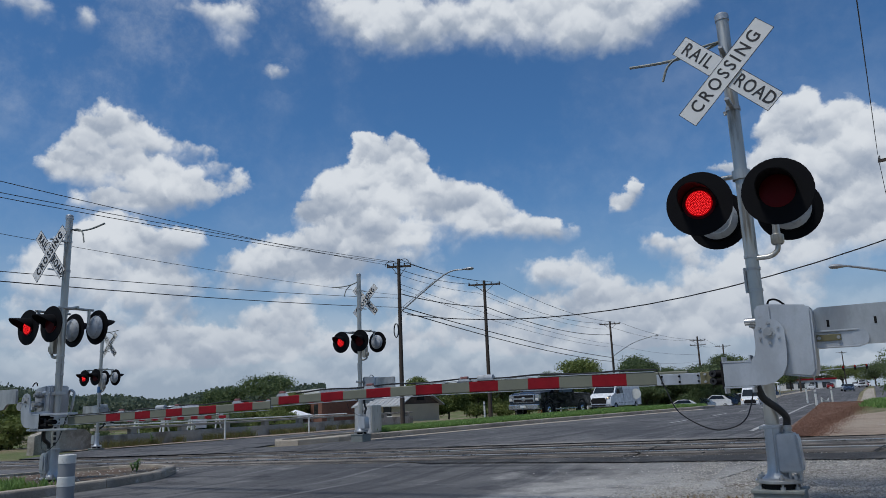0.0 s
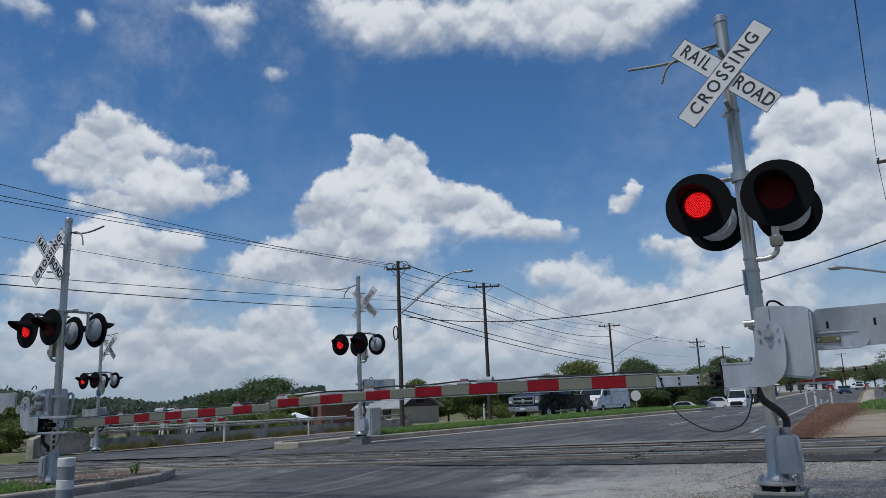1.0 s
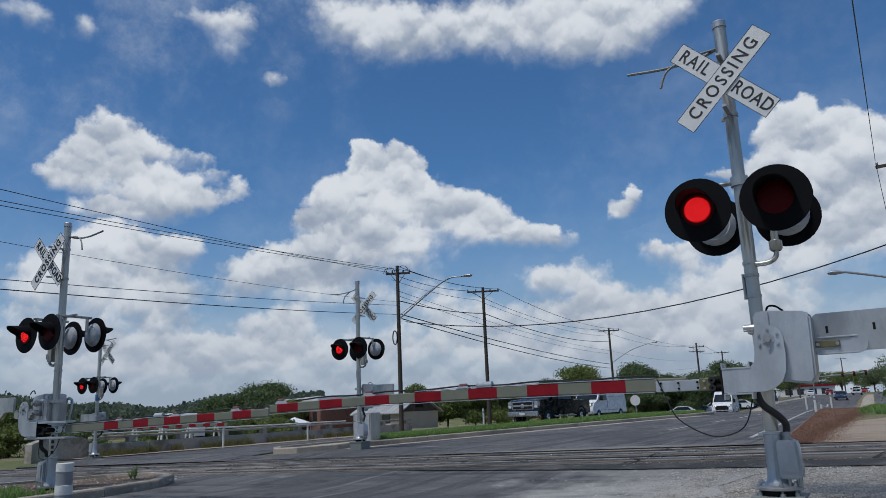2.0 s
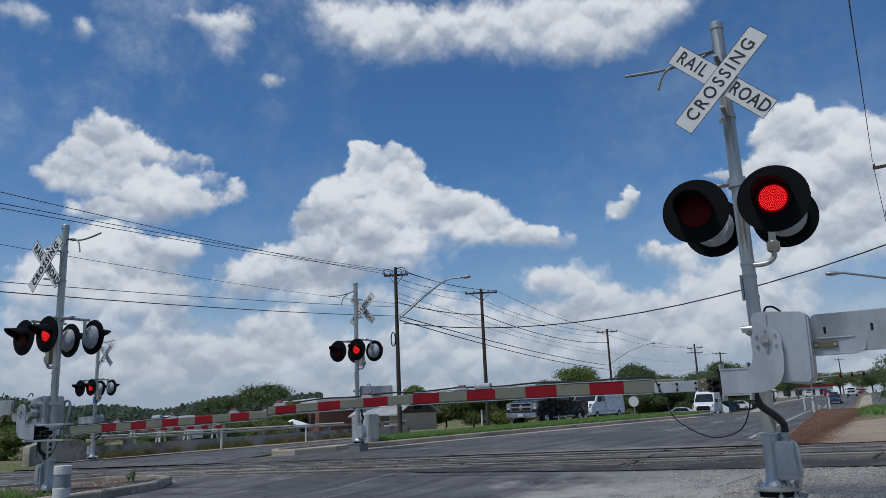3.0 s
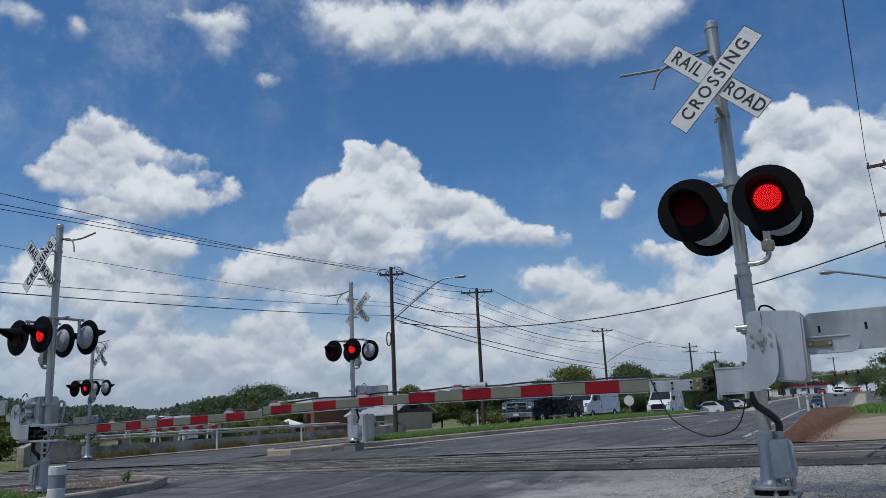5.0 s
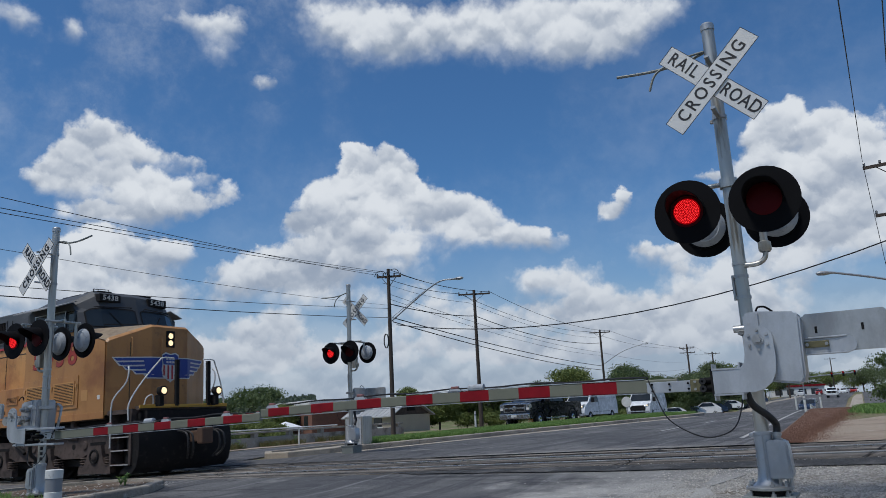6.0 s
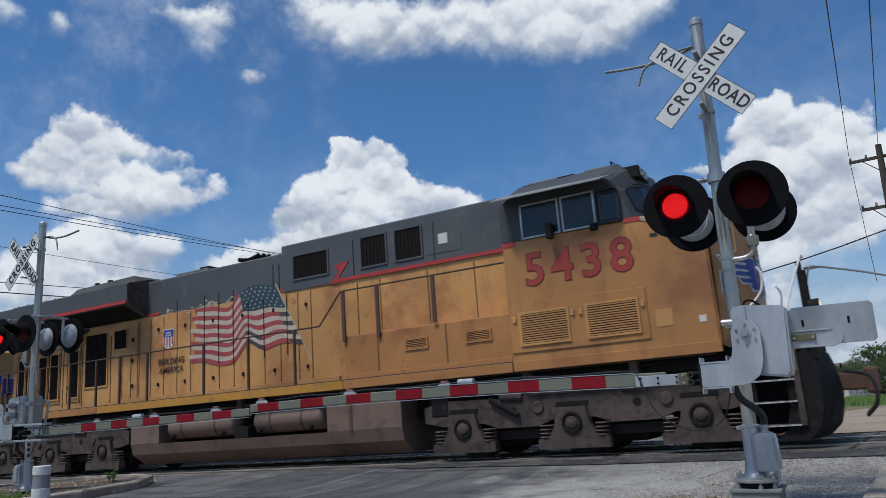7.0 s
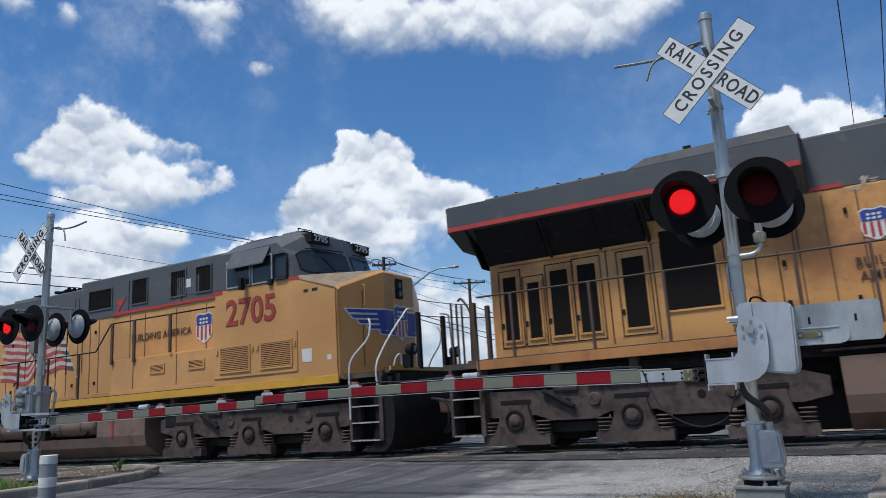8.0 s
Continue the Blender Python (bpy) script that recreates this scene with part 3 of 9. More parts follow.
BEIGE = material("beige paint", (0.45, 0.40, 0.30), 0.7, vary=0.1)

# ---------------------------------------------------------------- mesh helpers


def part(name, bm, mat, parent=None, label="", smooth=False):
    """Links a bmesh as one mesh object under a thing or a part."""
    me = bpy.data.meshes.new(name)
    bm.to_mesh(me)
    bm.free()
    mats = mat if isinstance(mat, (list, tuple)) else [mat]
    for m in mats:
        me.materials.append(m)
    if smooth:
        me.polygons.foreach_set("use_smooth", [True] * len(me.polygons))
        me.set_sharp_from_angle(angle=radians(38))
    ob = new(name, me)
    ob.parent = parent
    return tagged(ob, label) if label else ob


def thing(name, label, category, at=None, group="", kind=""):
    ob = new(name)
    ob.empty_display_size = 0.2
    if at is not None:
        ob.matrix_world = at if isinstance(at, Matrix) else Matrix.Translation(at)
    return tagged(ob, label, category, group, kind)


def B():
    return bmesh.new()


def box(bm, lo, hi, bevel=0.0, mat=0):
    """A box between two corners, with bevelled edges where asked."""
    lo, hi = [min(a, b) for a, b in zip(lo, hi)], [max(a, b) for a, b in zip(lo, hi)]
    vs = [bm.verts.new((x, y, z)) for x in (lo[0], hi[0]) for y in (lo[1], hi[1]) for z in (lo[2], hi[2])]
    fs = [bm.faces.new([vs[i] for i in f]) for f in ((0, 1, 3, 2), (4, 6, 7, 5), (0, 4, 5, 1), (2, 3, 7, 6), (0, 2, 6, 4), (1, 5, 7, 3))]
    if bevel:
        edges = list({e for f in fs for e in f.edges})
        r = bmesh.ops.bevel(bm, geom=edges, offset=bevel, segments=2, affect="EDGES", profile=0.6)
        fs = list({f for f in r["faces"]} | {f for f in fs if f.is_valid})
    for f in fs:
        if f.is_valid:
            f.material_index = mat
    return bm


def rod(bm, a, b, r, r2=None, seg=12, caps=True, mat=0):
    """A round bar from a to b."""
    a, b = Vector(a), Vector(b)
    q = (b - a).to_track_quat("Z", "Y").to_matrix()
    rings = []
    for c, rr in ((a, r), (b, r if r2 is None else r2)):
        rings.append([bm.verts.new(c + q @ Vector((math.cos(2 * math.pi * i / seg) * rr, math.sin(2 * math.pi * i / seg) * rr, 0))) for i in range(seg)])
    fs = [bm.faces.new((rings[0][i], rings[0][(i + 1) % seg], rings[1][(i + 1) % seg], rings[1][i])) for i in range(seg)]
    if caps:
        fs += [bm.faces.new(rings[0][::-1]), bm.faces.new(rings[1])]
    for f in fs:
        f.material_index = mat
    return bm


def lathe(bm, profile, origin, axis, seg=20, mat=0):
    """Turns (radius, distance along axis) pairs round an axis."""
    q = Vector(axis).to_track_quat("Z", "Y").to_matrix()
    o = Vector(origin)
    rings = []
    for r, h in profile:
        rings.append([bm.verts.new(o + q @ Vector((math.cos(2 * math.pi * i / seg) * r, math.sin(2 * math.pi * i / seg) * r, h))) for i in range(seg)])
    for a, b in zip(rings, rings[1:]):
        for i in range(seg):
            bm.faces.new((a[i], a[(i + 1) % seg], b[(i + 1) % seg], b[i])).material_index = mat
    return bm


def hose(bm, points, r, seg=8, mat=0):
    """A bent round tube through points, with mitred joints."""
    pts = [Vector(p) for p in points]
    rings, keep = [], None
    for i, p in enumerate(pts):
        d = ((pts[min(i + 1, len(pts) - 1)] - p).normalized() + (p - pts[max(i - 1, 0)]).normalized()).normalized()
        ref = Vector((0, 0, 1)) if abs(d.z) < 0.9 else Vector((1, 0, 0))
        if keep is not None:
            ref = keep
        u = (ref - d * ref.dot(d)).normalized()
        keep = u
        v = d.cross(u)
        rings.append([bm.verts.new(p + (u * math.cos(2 * math.pi * k / seg) + v * math.sin(2 * math.pi * k / seg)) * r) for k in range(seg)])
    for a, b in zip(rings, rings[1:]):
        for k in range(seg):
            bm.faces.new((a[k], a[(k + 1) % seg], b[(k + 1) % seg], b[k])).material_index = mat
    bm.faces.new(rings[0][::-1]).material_index = mat
    bm.faces.new(rings[-1]).material_index = mat
    return bm


def arc(points, n=6):
    """A smooth line through points."""
    pts = [Vector(p) for p in points]
    out = []
    for i in range(len(pts) - 1):
        p0, p1, p2, p3 = pts[max(i - 1, 0)], pts[i], pts[i + 1], pts[min(i + 2, len(pts) - 1)]
        for k in range(n):
            t = k / n
            out.append(0.5 * ((2 * p1) + (p2 - p0) * t + (2 * p0 - 5 * p1 + 4 * p2 - p3) * t * t + (3 * p1 - p0 - 3 * p2 + p3) * t ** 3))
    return out + [pts[-1]]


def plate(bm, outline, depth, plane="xz", at=0.0, mat=0):
    """A flat outline in the xz, yz or xy plane at a depth, given a thickness."""
    def put(a, b, c):
        return {"xz": (a, c, b), "yz": (c, a, b), "xy": (a, b, c)}[plane]
    n = len(outline)
    lo = [bm.verts.new(put(a, b, at)) for a, b in outline]
    hi = [bm.verts.new(put(a, b, at + depth)) for a, b in outline]
    fs = [bm.faces.new(lo[::-1]), bm.faces.new(hi)] + [bm.faces.new((lo[i], lo[(i + 1) % n], hi[(i + 1) % n], hi[i])) for i in range(n)]
    for f in fs:
        f.material_index = mat
    bmesh.ops.recalc_face_normals(bm, faces=fs)
    return bm


def words(text, size, mat, parent, m, name="lettering", bold=0.0, spread=1.0, wide=1.0, align="CENTER", depth=0.004):
    """Raised letters from the built-in font as a mesh part."""
    cu = bpy.data.curves.new("letters", "FONT")
    cu.body, cu.size, cu.extrude, cu.offset, cu.space_character = text, size, depth, bold, spread
    cu.align_x, cu.align_y, cu.resolution_u = align, "CENTER", 3
    tmp = bpy.data.objects.new("letters", cu)
    scene.collection.objects.link(tmp)
    bpy.context.view_layer.update()
    me = bpy.data.meshes.new_from_object(tmp.evaluated_get(bpy.context.evaluated_depsgraph_get()))
    bpy.data.objects.remove(tmp)
    me.transform(m @ Matrix.Diagonal((wide, 1, 1, 1)))
    whole = bmesh.new()
    whole.from_mesh(me)
    bpy.data.meshes.remove(me)
    left = set(whole.faces)
    while left:
        front, island = [left.pop()], []
        while front:
            f = front.pop()
            island.append(f)
            for e in f.edges:
                for o in e.link_faces:
                    if o in left:
                        left.discard(o)
                        front.append(o)
        one, twin = bmesh.new(), {}
        for f in island:
            one.faces.new([twin.setdefault(v.index, None) or twin.update({v.index: one.verts.new(v.co)}) or twin[v.index] for v in f.verts])
        part("digit" if text.isdigit() else "letter", one, mat, parent)
    whole.free()


def from_arrays(name, verts, faces, mat, parent=None):
    me = bpy.data.meshes.new(name)
    me.from_pydata([tuple(v) for v in verts], [], [tuple(f) for f in faces])
    me.materials.append(mat)
    ob = new(name, me)
    ob.parent = parent
    return ob

# ---------------------------------------------------------------- ground, roads, track
TRACK_Y = 12.9


def smooth(t):
    t = max(0.0, min(1.0, t))
    return t * t * (3 - 2 * t)


def rail_z(x):
    return 0.2 + 0.022 * max(-60.0, min(40.0, x))


def gz(x, y):
    """Height of the ground: falls gently to the west, humps up to the track, dips beyond the crossing."""
    near = 0.012 * max(-45.0, min(8.0, x))
    far = -0.02 * max(0.0, min(32.0, -13 - x))
    z = near + (far - near) * smooth((y - 11.5) / 3.0)
    z += (rail_z(max(-45.0, min(8.0, x))) - 0.012 - z) * (1 - smooth((abs(y - TRACK_Y) - 1.7) / 2.6))
    if y > 52:
        z -= 1.15 * math.sin(math.pi * min(1.0, (y - 52) / 105)) ** 2
    if y > 150:
        z += 0.9 * smooth((y - 150) / 140)
    if x < -45:
        z -= 0.5 * smooth((-45 - x) / 60)
    return z


def build_ground():
    xs = sorted(set([-2600, -1300, -700, -400, -250, -160, -110, -80, -65] + list(range(-56, 13, 2)) + [16, 22, 30, 45, 70, 120, 220, 450, 1000, 2600]))
    ys = sorted(set([-2600, -900, -300, -120, -60, -30, -18] + list(range(-12, 6, 3)) + [6 + 0.8 * i for i in range(19)] + list(range(22, 170, 4)) + [180, 200, 230, 260, 300, 380, 520, 800, 1400, 2600]))
    verts = [(x, y, gz(x, y) - 0.03) for y in ys for x in xs]
    n = len(xs)
    faces = [(j * n + i, j * n + i + 1, (j + 1) * n + i + 1, (j + 1) * n + i) for j in range(len(ys) - 1) for i in range(n - 1)]
    ob = from_arrays("ground", verts, faces, EARTH)
    tagged(ob, "dry grassy earth spreading out on both sides of the road", "ground", kind="structure")
    ob.data.polygons.foreach_set("use_smooth", [True] * len(faces))


def ribbon(name, rows, mat, lift, label, category, thick=0.0, cols=8, step=0.8):
    """A strip of paving laid on the ground; rows of (y, left x, right x)."""
    ys, verts = [], []
    for (y0, a0, b0), (y1, a1, b1) in zip(rows, rows[1:]):
        k = max(1, int((y1 - y0) / (step if y0 < 40 else 6)))
        ys += [(y0 + (y1 - y0) * i / k, a0 + (a1 - a0) * i / k, b0 + (b1 - b0) * i / k) for i in range(k)]
    ys.append(rows[-1])
    for y, a, b in ys:
        for i in range(cols + 1):
            x = a + (b - a) * i / cols
            verts.append((x, y, gz(x, y) + lift))
    n = cols + 1
    faces = [(j * n + i, j * n + i + 1, (j + 1) * n + i + 1, (j + 1) * n + i) for j in range(len(ys) - 1) for i in range(cols)]
    top = len(verts)
    if thick:
        edge = [j * n for j in range(len(ys))] + [(len(ys) - 1) * n + i for i in range(1, n)] + [j * n + n - 1 for j in range(len(ys) - 2, -1, -1)] + [i for i in range(n - 2, 0, -1)]
        for i, e in enumerate(edge):
            v = verts[e]
            verts.append((v[0], v[1], v[2] - thick))
        m = len(edge)
        faces += [(edge[i], edge[(i + 1) % m], top + (i + 1) % m, top + i) for i in range(m)]
    ob = from_arrays(name, verts, faces, mat)
    return tagged(ob, label, category, kind="structure")


def kerb(name, line, label, high=0.14, wide=0.16):
    """Concrete kerb stones along a line of (x, y), each with a rounded top edge and a joint."""
    holder = thing(name, label, "kerb", kind="structure")
    pts = [Vector((*p, 0)) for p in line]
    run = []
    for a, b in zip(pts, pts[1:]):
        k = max(1, round((b - a).length / 1.5))
        run += [a.lerp(b, i / k) for i in range(k)]
    run.append(pts[-1])
    prof = ((0, -0.1), (0, high - 0.03), (0.012, high - 0.008), (0.035, high), (wide, high), (wide, -0.1))
    for a, b in zip(run, run[1:]):
        d = (b - a).normalized()
        s = Vector((-d.y, d.x, 0))
        bm = B()
        rings = []
        for p in (a + d * 0.006, b - d * 0.006):
            z = gz(p.x, p.y)
            rings.append([bm.verts.new((p.x + s.x * u, p.y + s.y * u, z + h)) for u, h in prof])
        m = len(prof)
        for i in range(m - 1):
            bm.faces.new((rings[0][i], rings[0][i + 1], rings[1][i + 1], rings[1][i]))
        bm.faces.new(rings[0]), bm.faces.new(rings[1][::-1])
        bmesh.ops.recalc_face_normals(bm, faces=bm.faces[:])
        part("kerb_stone", bm, CONCRETE, holder)
    return holder


build_ground()
ribbon("road_main", [(-45, -10.75, -2.1), (5, -10.75, -2.1), (5.7, -10.85, -2.3), (6.3, -10.9, -1.95), (6.8, -11.0, -2.25), (7.4, -11.15, -1.85), (8, -11.3, -2.1), (8.6, -11.7, -1.75), (9.2, -12.3, -1.95), (10.0, -13.0, -1.6), (10.7, -26.0, 0.2)], ASPHALT, 0.012,
       "worn dark asphalt carriageway with cracks and pale patches", "road", 0.05, 16)
ribbon("road_far", [(15.1, -26.5, 0.2), (16.4, -14.9, -1.4), (18, -14.1, -1.9), (30, -12.7, -2.9), (47, -10.5, -4.1), (58, -12.5, -4.5), (70, -13.5, -4.9), (120, -15.0, -5.4),
                    (300, -22, -9.5), (420, -30, -16)], ASPHALT, 0.012, "dark asphalt road running away beyond the crossing", "road", 0.05, 14)
ribbon("road_opposite", [(-45, -24.8, -15.4), (9, -24.8, -15.4), (10.7, -26, -13.2)], ASPHALT, 0.010, "grey asphalt of the opposite carriageway", "road", 0.05)
ribbon("road_opposite_far", [(15.1, -26.5, -16.3), (19, -25.4, -16.9), (30, -24.6, -17.0), (47, -23.0, -14.2), (58, -22.0, -12.4), (70, -20.3, -13.4), (120, -20.0, -14.9), (300, -30, -22)],
       ASPHALT, 0.010, "grey asphalt of the opposite carriageway beyond the track", "road", 0.05)
ribbon("gravel_verge", [(-6, -3.0, 3.5), (5, -3.0, 3.5), (10.6, -3.0, 3.5)], BALLAST, 0.005, "pale loose gravel round the signal mast", "gravel", 0.0, 14, 0.4)
ribbon("sidewalk", [(7.55, -0.22, 3.4), (9.7, -0.05, 3.4)], CONCRETE, 0.05, "weathered concrete sidewalk slab beside the track", "sidewalk", 0.1, 6)
ribbon("sidewalk_near", [(4.4, 0.02, 3.4), (7.25, -0.02, 3.4)], CONCRETE, 0.045, "buff concrete sidewalk slab", "sidewalk", 0.1, 6)
ribbon("dirt_lot", [(15.05, -1.2, 30), (17, -1.9, 32), (30, -1.6, 30), (38, 0.5, 22)], DIRT, 0.010, "bare tan dirt lot beyond the track", "dirt", 0.0, 14, 1.0)

ribbon("tar_strip", [(10.35, -3.6, -1.4)] + [(10.42 + 0.075 * k, -8.2 + 3.4 * (1 - k / 6) ** 2 + 0.3 * math.sin(k * 2.7), 5.0 - 0.4 * math.sin(k * 1.9)) for k in range(7)], DARK_PATCH, 0.024, "ragged dark tar strip along the crossing's edge", "tar patch", 0.0, 24, 0.2)
ribbon("pale_apron", [(15.0, -9.5, -1.4), (15.6, -7.4, -1.6), (16.6, -6.2, -1.9), (17.4, -4.2, -2.1)], ASPHALT_OLD, 0.017, "pale worn paving beyond the track", "paving", 0.0, 12, 0.4)
ribbon("weed_bank", [(17.6, -2.4, -2.2)] + [(18.0 + k, -2.4 - 0.058 * k, -2.15 + 0.16 * math.sin(k * 1.9) + 0.1 * math.sin(k * 4.3) - 0.006 * k) for k in range(44)], RED_SOIL, 0.022, "low bank of red-brown soil and dead weeds", "soil", 0.0, 8, 1.0)

ribbon("verge_dirt", [(17.5, -27.85, -26.7), (24, -27.85, -25.6), (34, -27.85, -24.9), (46, -27.85, -23.4)], DIRT, 0.02, "tan dirt verge below the parapet wall", "dirt", 0.0, 5, 1.0)

ribbon("gutter", [(17.6, -14.22, -13.66), (20, -13.88, -13.24), (31, -12.58, -11.90), (47, -10.48, -9.75)], CONCRETE, 0.018, "tan concrete gutter beside the median kerb", "gutter", 0.0, 3, 1.0)

# crossing surface: panels between and beside the rails
crossing = thing("crossing_surface", "dark worn panels set between and beside the rails", "level crossing", kind="structure")
for y0, y1 in ((TRACK_Y - 1.95, TRACK_Y - 0.835), (TRACK_Y - 0.59, TRACK_Y + 0.59), (TRACK_Y + 0.835, TRACK_Y + 2.05)):
    rows = 4
    for row in range(rows):
      x = -26.6 - 1.1 * (row % 2)
      ya, yb = y0 + (y1 - y0) * row / rows + 0.008, y0 + (y1 - y0) * (row + 1) / rows - 0.008
      while x < 12.0:
        w = 4.8
        bm = B()
        vs = [bm.verts.new((xx, yy, rail_z(xx) + zz)) for zz in (-0.16, -0.018 + random.uniform(-0.010, 0.010)) for xx, yy in ((x + 0.02, ya), (x + w - 0.02, ya), (x + w - 0.02, yb), (x + 0.02, yb))]
        for f in ((4, 5, 6, 7), (0, 1, 5, 4), (1, 2, 6, 5), (2, 3, 7, 6), (3, 0, 4, 7)):
            bm.faces.new([vs[i] for i in f])
        part("plank", bm, PANEL, crossing)
        x += w
# black strips stand in for the shade down in the rail gaps
for yy in (-0.72, 0.72):
    bm = B()
    vs = [bm.verts.new((xx, TRACK_Y + yy + d, rail_z(xx) - 0.05)) for xx, d in ((-27, -0.13), (12, -0.13), (12, 0.13), (-27, 0.13))]
    bm.faces.new(vs)
    part("flangeway_shade", bm, SOOT, crossing, "dark strip standing for the shade in the gap beside the rail")
for side in (-1, 1):
    rail = thing("rail", "steel running rail with a polished head, flush with the crossing", "rail", group="rails", kind="structure")
    prof = ((-0.07, -0.17), (0.07, -0.17), (0.07, -0.155), (0.012, -0.135), (0.012, -0.045), (0.036, -0.035), (0.036, -0.006), (0.028, 0.0), (-0.028, 0.0), (-0.036, -0.006), (-0.036, -0.035),
            (-0.012, -0.045), (-0.012, -0.135), (-0.07, -0.155))
    bm = B()
    rings = [[bm.verts.new((x, TRACK_Y + side * 0.7535 + u, rail_z(x) + h)) for u, h in prof] for x in (-140, -60, -27, 0, 40, 140)]
    for a, b in zip(rings, rings[1:]):
        for i in range(len(prof)):
            bm.faces.new((a[i], a[(i + 1) % len(prof)], b[(i + 1) % len(prof)], b[i]))
    part("rail_bar", bm, STEEL, rail)
ballast = B()
for x0, x1 in ((-140, -60), (-60, -26.7), (12.0, 40), (40, 140)):
    r = []
    for x in (x0, x1):
        r.append([ballast.verts.new((x, TRACK_Y + u, rail_z(x) + h)) for u, h in ((-3.2, -0.55), (-1.7, -0.16), (1.7, -0.16), (3.2, -0.55))])
    for i in range(3):
        ballast.faces.new((r[0][i], r[1][i], r[1][i + 1], r[0][i + 1]))
tagged(part("ballast_bed", ballast, BALLAST), "grey crushed-stone ballast under the track", "ballast", kind="structure")
ties = thing("track_ties", "dark wooden ties under the rails", "railway ties", kind="structure")
tie_mesh = None
for x in [-27.2 - 0.55 * i for i in range(70)] + [12.4 + 0.55 * i for i in range(30)]:
    if tie_mesh is None:
        tie = part("tie", box(B(), (-0.11, -1.3, -0.1), (0.11, 1.3, 0.0)), POLE_WOOD, ties)
        tie_mesh = tie.data
    else:
        tie = new("tie", tie_mesh)
        tie.parent = ties
    tie.matrix_world = pose(x, TRACK_Y, rail_z(x) - 0.15, 0, -1.26)

for x, lean in ((-14.4, 0.1), (-10.8, -0.1), (-7.2, 0.15), (-3.7, -0.1), (-0.2, 0.1)):
    bm = B()
    for y0, y1 in ((TRACK_Y - 1.95, TRACK_Y - 0.835), (TRACK_Y - 0.59, TRACK_Y + 0.59), (TRACK_Y + 0.835, TRACK_Y + 2.05)):
        vs = [bm.verts.new((x + lean * (yy - TRACK_Y) + d, yy, rail_z(x + d) + 0.001)) for yy, d in ((y0, -0.015), (y0, 0.015), (y1, 0.015), (y1, -0.015))]
        bm.faces.new(vs)
    part("joint_filler", bm, SOOT, crossing, "black rubber joint between planks")

# islands with kerbs
kerb("kerb_near_island", [(-10.75, -40), (-10.75, 5.5), (-10.85, 7.6), (-11.2, 8.9), (-11.8, 9.7), (-12.7, 10.0), (-13.8, 9.8), (-14.7, 9.0), (-15.2, 7.5), (-15.4, 4), (-15.4, -40)],
     "weathered concrete kerb round the near traffic island", 0.15)
ribbon("island_soil", [(-40, -15.2, -10.95), (6, -15.2, -10.95), (7.6, -15.0, -11.05), (8.8, -14.4, -11.5), (9.75, -13.3, -12.3)], MULCH, 0.11, "bare brown soil with litter and weeds on the island", "soil", 0.0, 8, 0.5)
kerb("kerb_median", [(-16.4, 60.0), (-16.9, 47), (-17.1, 30), (-17.0, 20), (-16.5, 17.2), (-15.8, 16.5), (-15.0, 16.6), (-14.3, 17.6), (-13.9, 20), (-12.6, 31), (-10.5, 47), (-10.2, 50), (-10.6, 51.5), (-11.5, 52)],
     "pale concrete kerb round the grassy median", 0.17, 0.2)
ribbon("median_soil", [(16.8, -16.1, -14.9), (18, -16.7, -14.3), (30, -16.9, -12.8), (47, -16.7, -10.7), (51.5, -16.5, -10.8)], TURF, 0.095, "grassy earth of the median", "soil", 0.0, 6, 1.5)


ribbon("median_tip", [(16.85, -16.0, -15.0), (18, -16.65, -14.35), (19, -16.8, -14.2), (20.4, -16.85, -15.1), (22.6, -16.9, -16.75)], CONCRETE, 0.104, "bare tan concrete at the tip of the median", "median", 0.0, 6, 0.6)


def blades(name, spots, mat, high, label, category, wide=0.02, lean=0.35, sink=0.08):
    """Tufts of thin blades as one mesh; spots of (x, y)."""
    verts, faces = [], []
    for x, y in spots:
        z = gz(x, y) + sink
        h = high * random.uniform(0.5, 1.15)
        a = random.uniform(0, 2 * math.pi)
        dx, dy = math.cos(a) * wide, math.sin(a) * wide
        lx, ly = random.uniform(-lean, lean) * h, random.uniform(-lean, lean) * h
        n = len(verts)
        verts += [(x - dx, y - dy, z), (x + dx, y + dy, z), (x + dx * 0.7 + lx * 0.45, y + dy * 0.7 + ly * 0.45, z + h * 0.6), (x - dx * 0.7 + lx * 0.45, y - dy * 0.7 + ly * 0.45, z + h * 0.6), (x + lx, y + ly, z + h)]
        faces += [(n, n + 1, n + 2, n + 3), (n + 3, n + 2, n + 4)]
    return tagged(from_arrays(name, verts, faces, mat), label, category, kind="stuff")


rng = random.Random(5)
spots = []
while len(spots) < 130000:
    y = 17.6 + 33.5 * rng.random() ** 1.35
    r = -14.52 + (y - 17.6) * 0.118
    l = -16.9
    x = rng.uniform(l, min(r, -10.9))
    if x < -0.745 * y + 0.03 * (y - 18) or y < 18.6:
        continue
    spots.append((x, y))
blades("median_grass", spots, GRASS, 0.24, "tall green grass on the median behind the kerb", "grass", 0.012, 0.9)
spots = [(rng.uniform(-2.3 - 0.062 * (y - 18), -1.9 + abs(rng.gauss(0, 0.32))), y) for y in [17.5 + 43 * rng.random() ** 1.2 for _ in range(80000)]]
blades("dry_weeds", spots, DRY_WEED, 0.055, "red-brown dead weeds along the road edge", "weeds", 0.0035, 1.3, 0.0)
spots = [(rng.uniform(-1.8, 22.0), rng.uniform(38, 68)) for _ in range(30000)]
spots = [(x, y) for x, y in spots if y > 39.5 - 1.2 * x * 0.5 + math.sin(x * 3)]
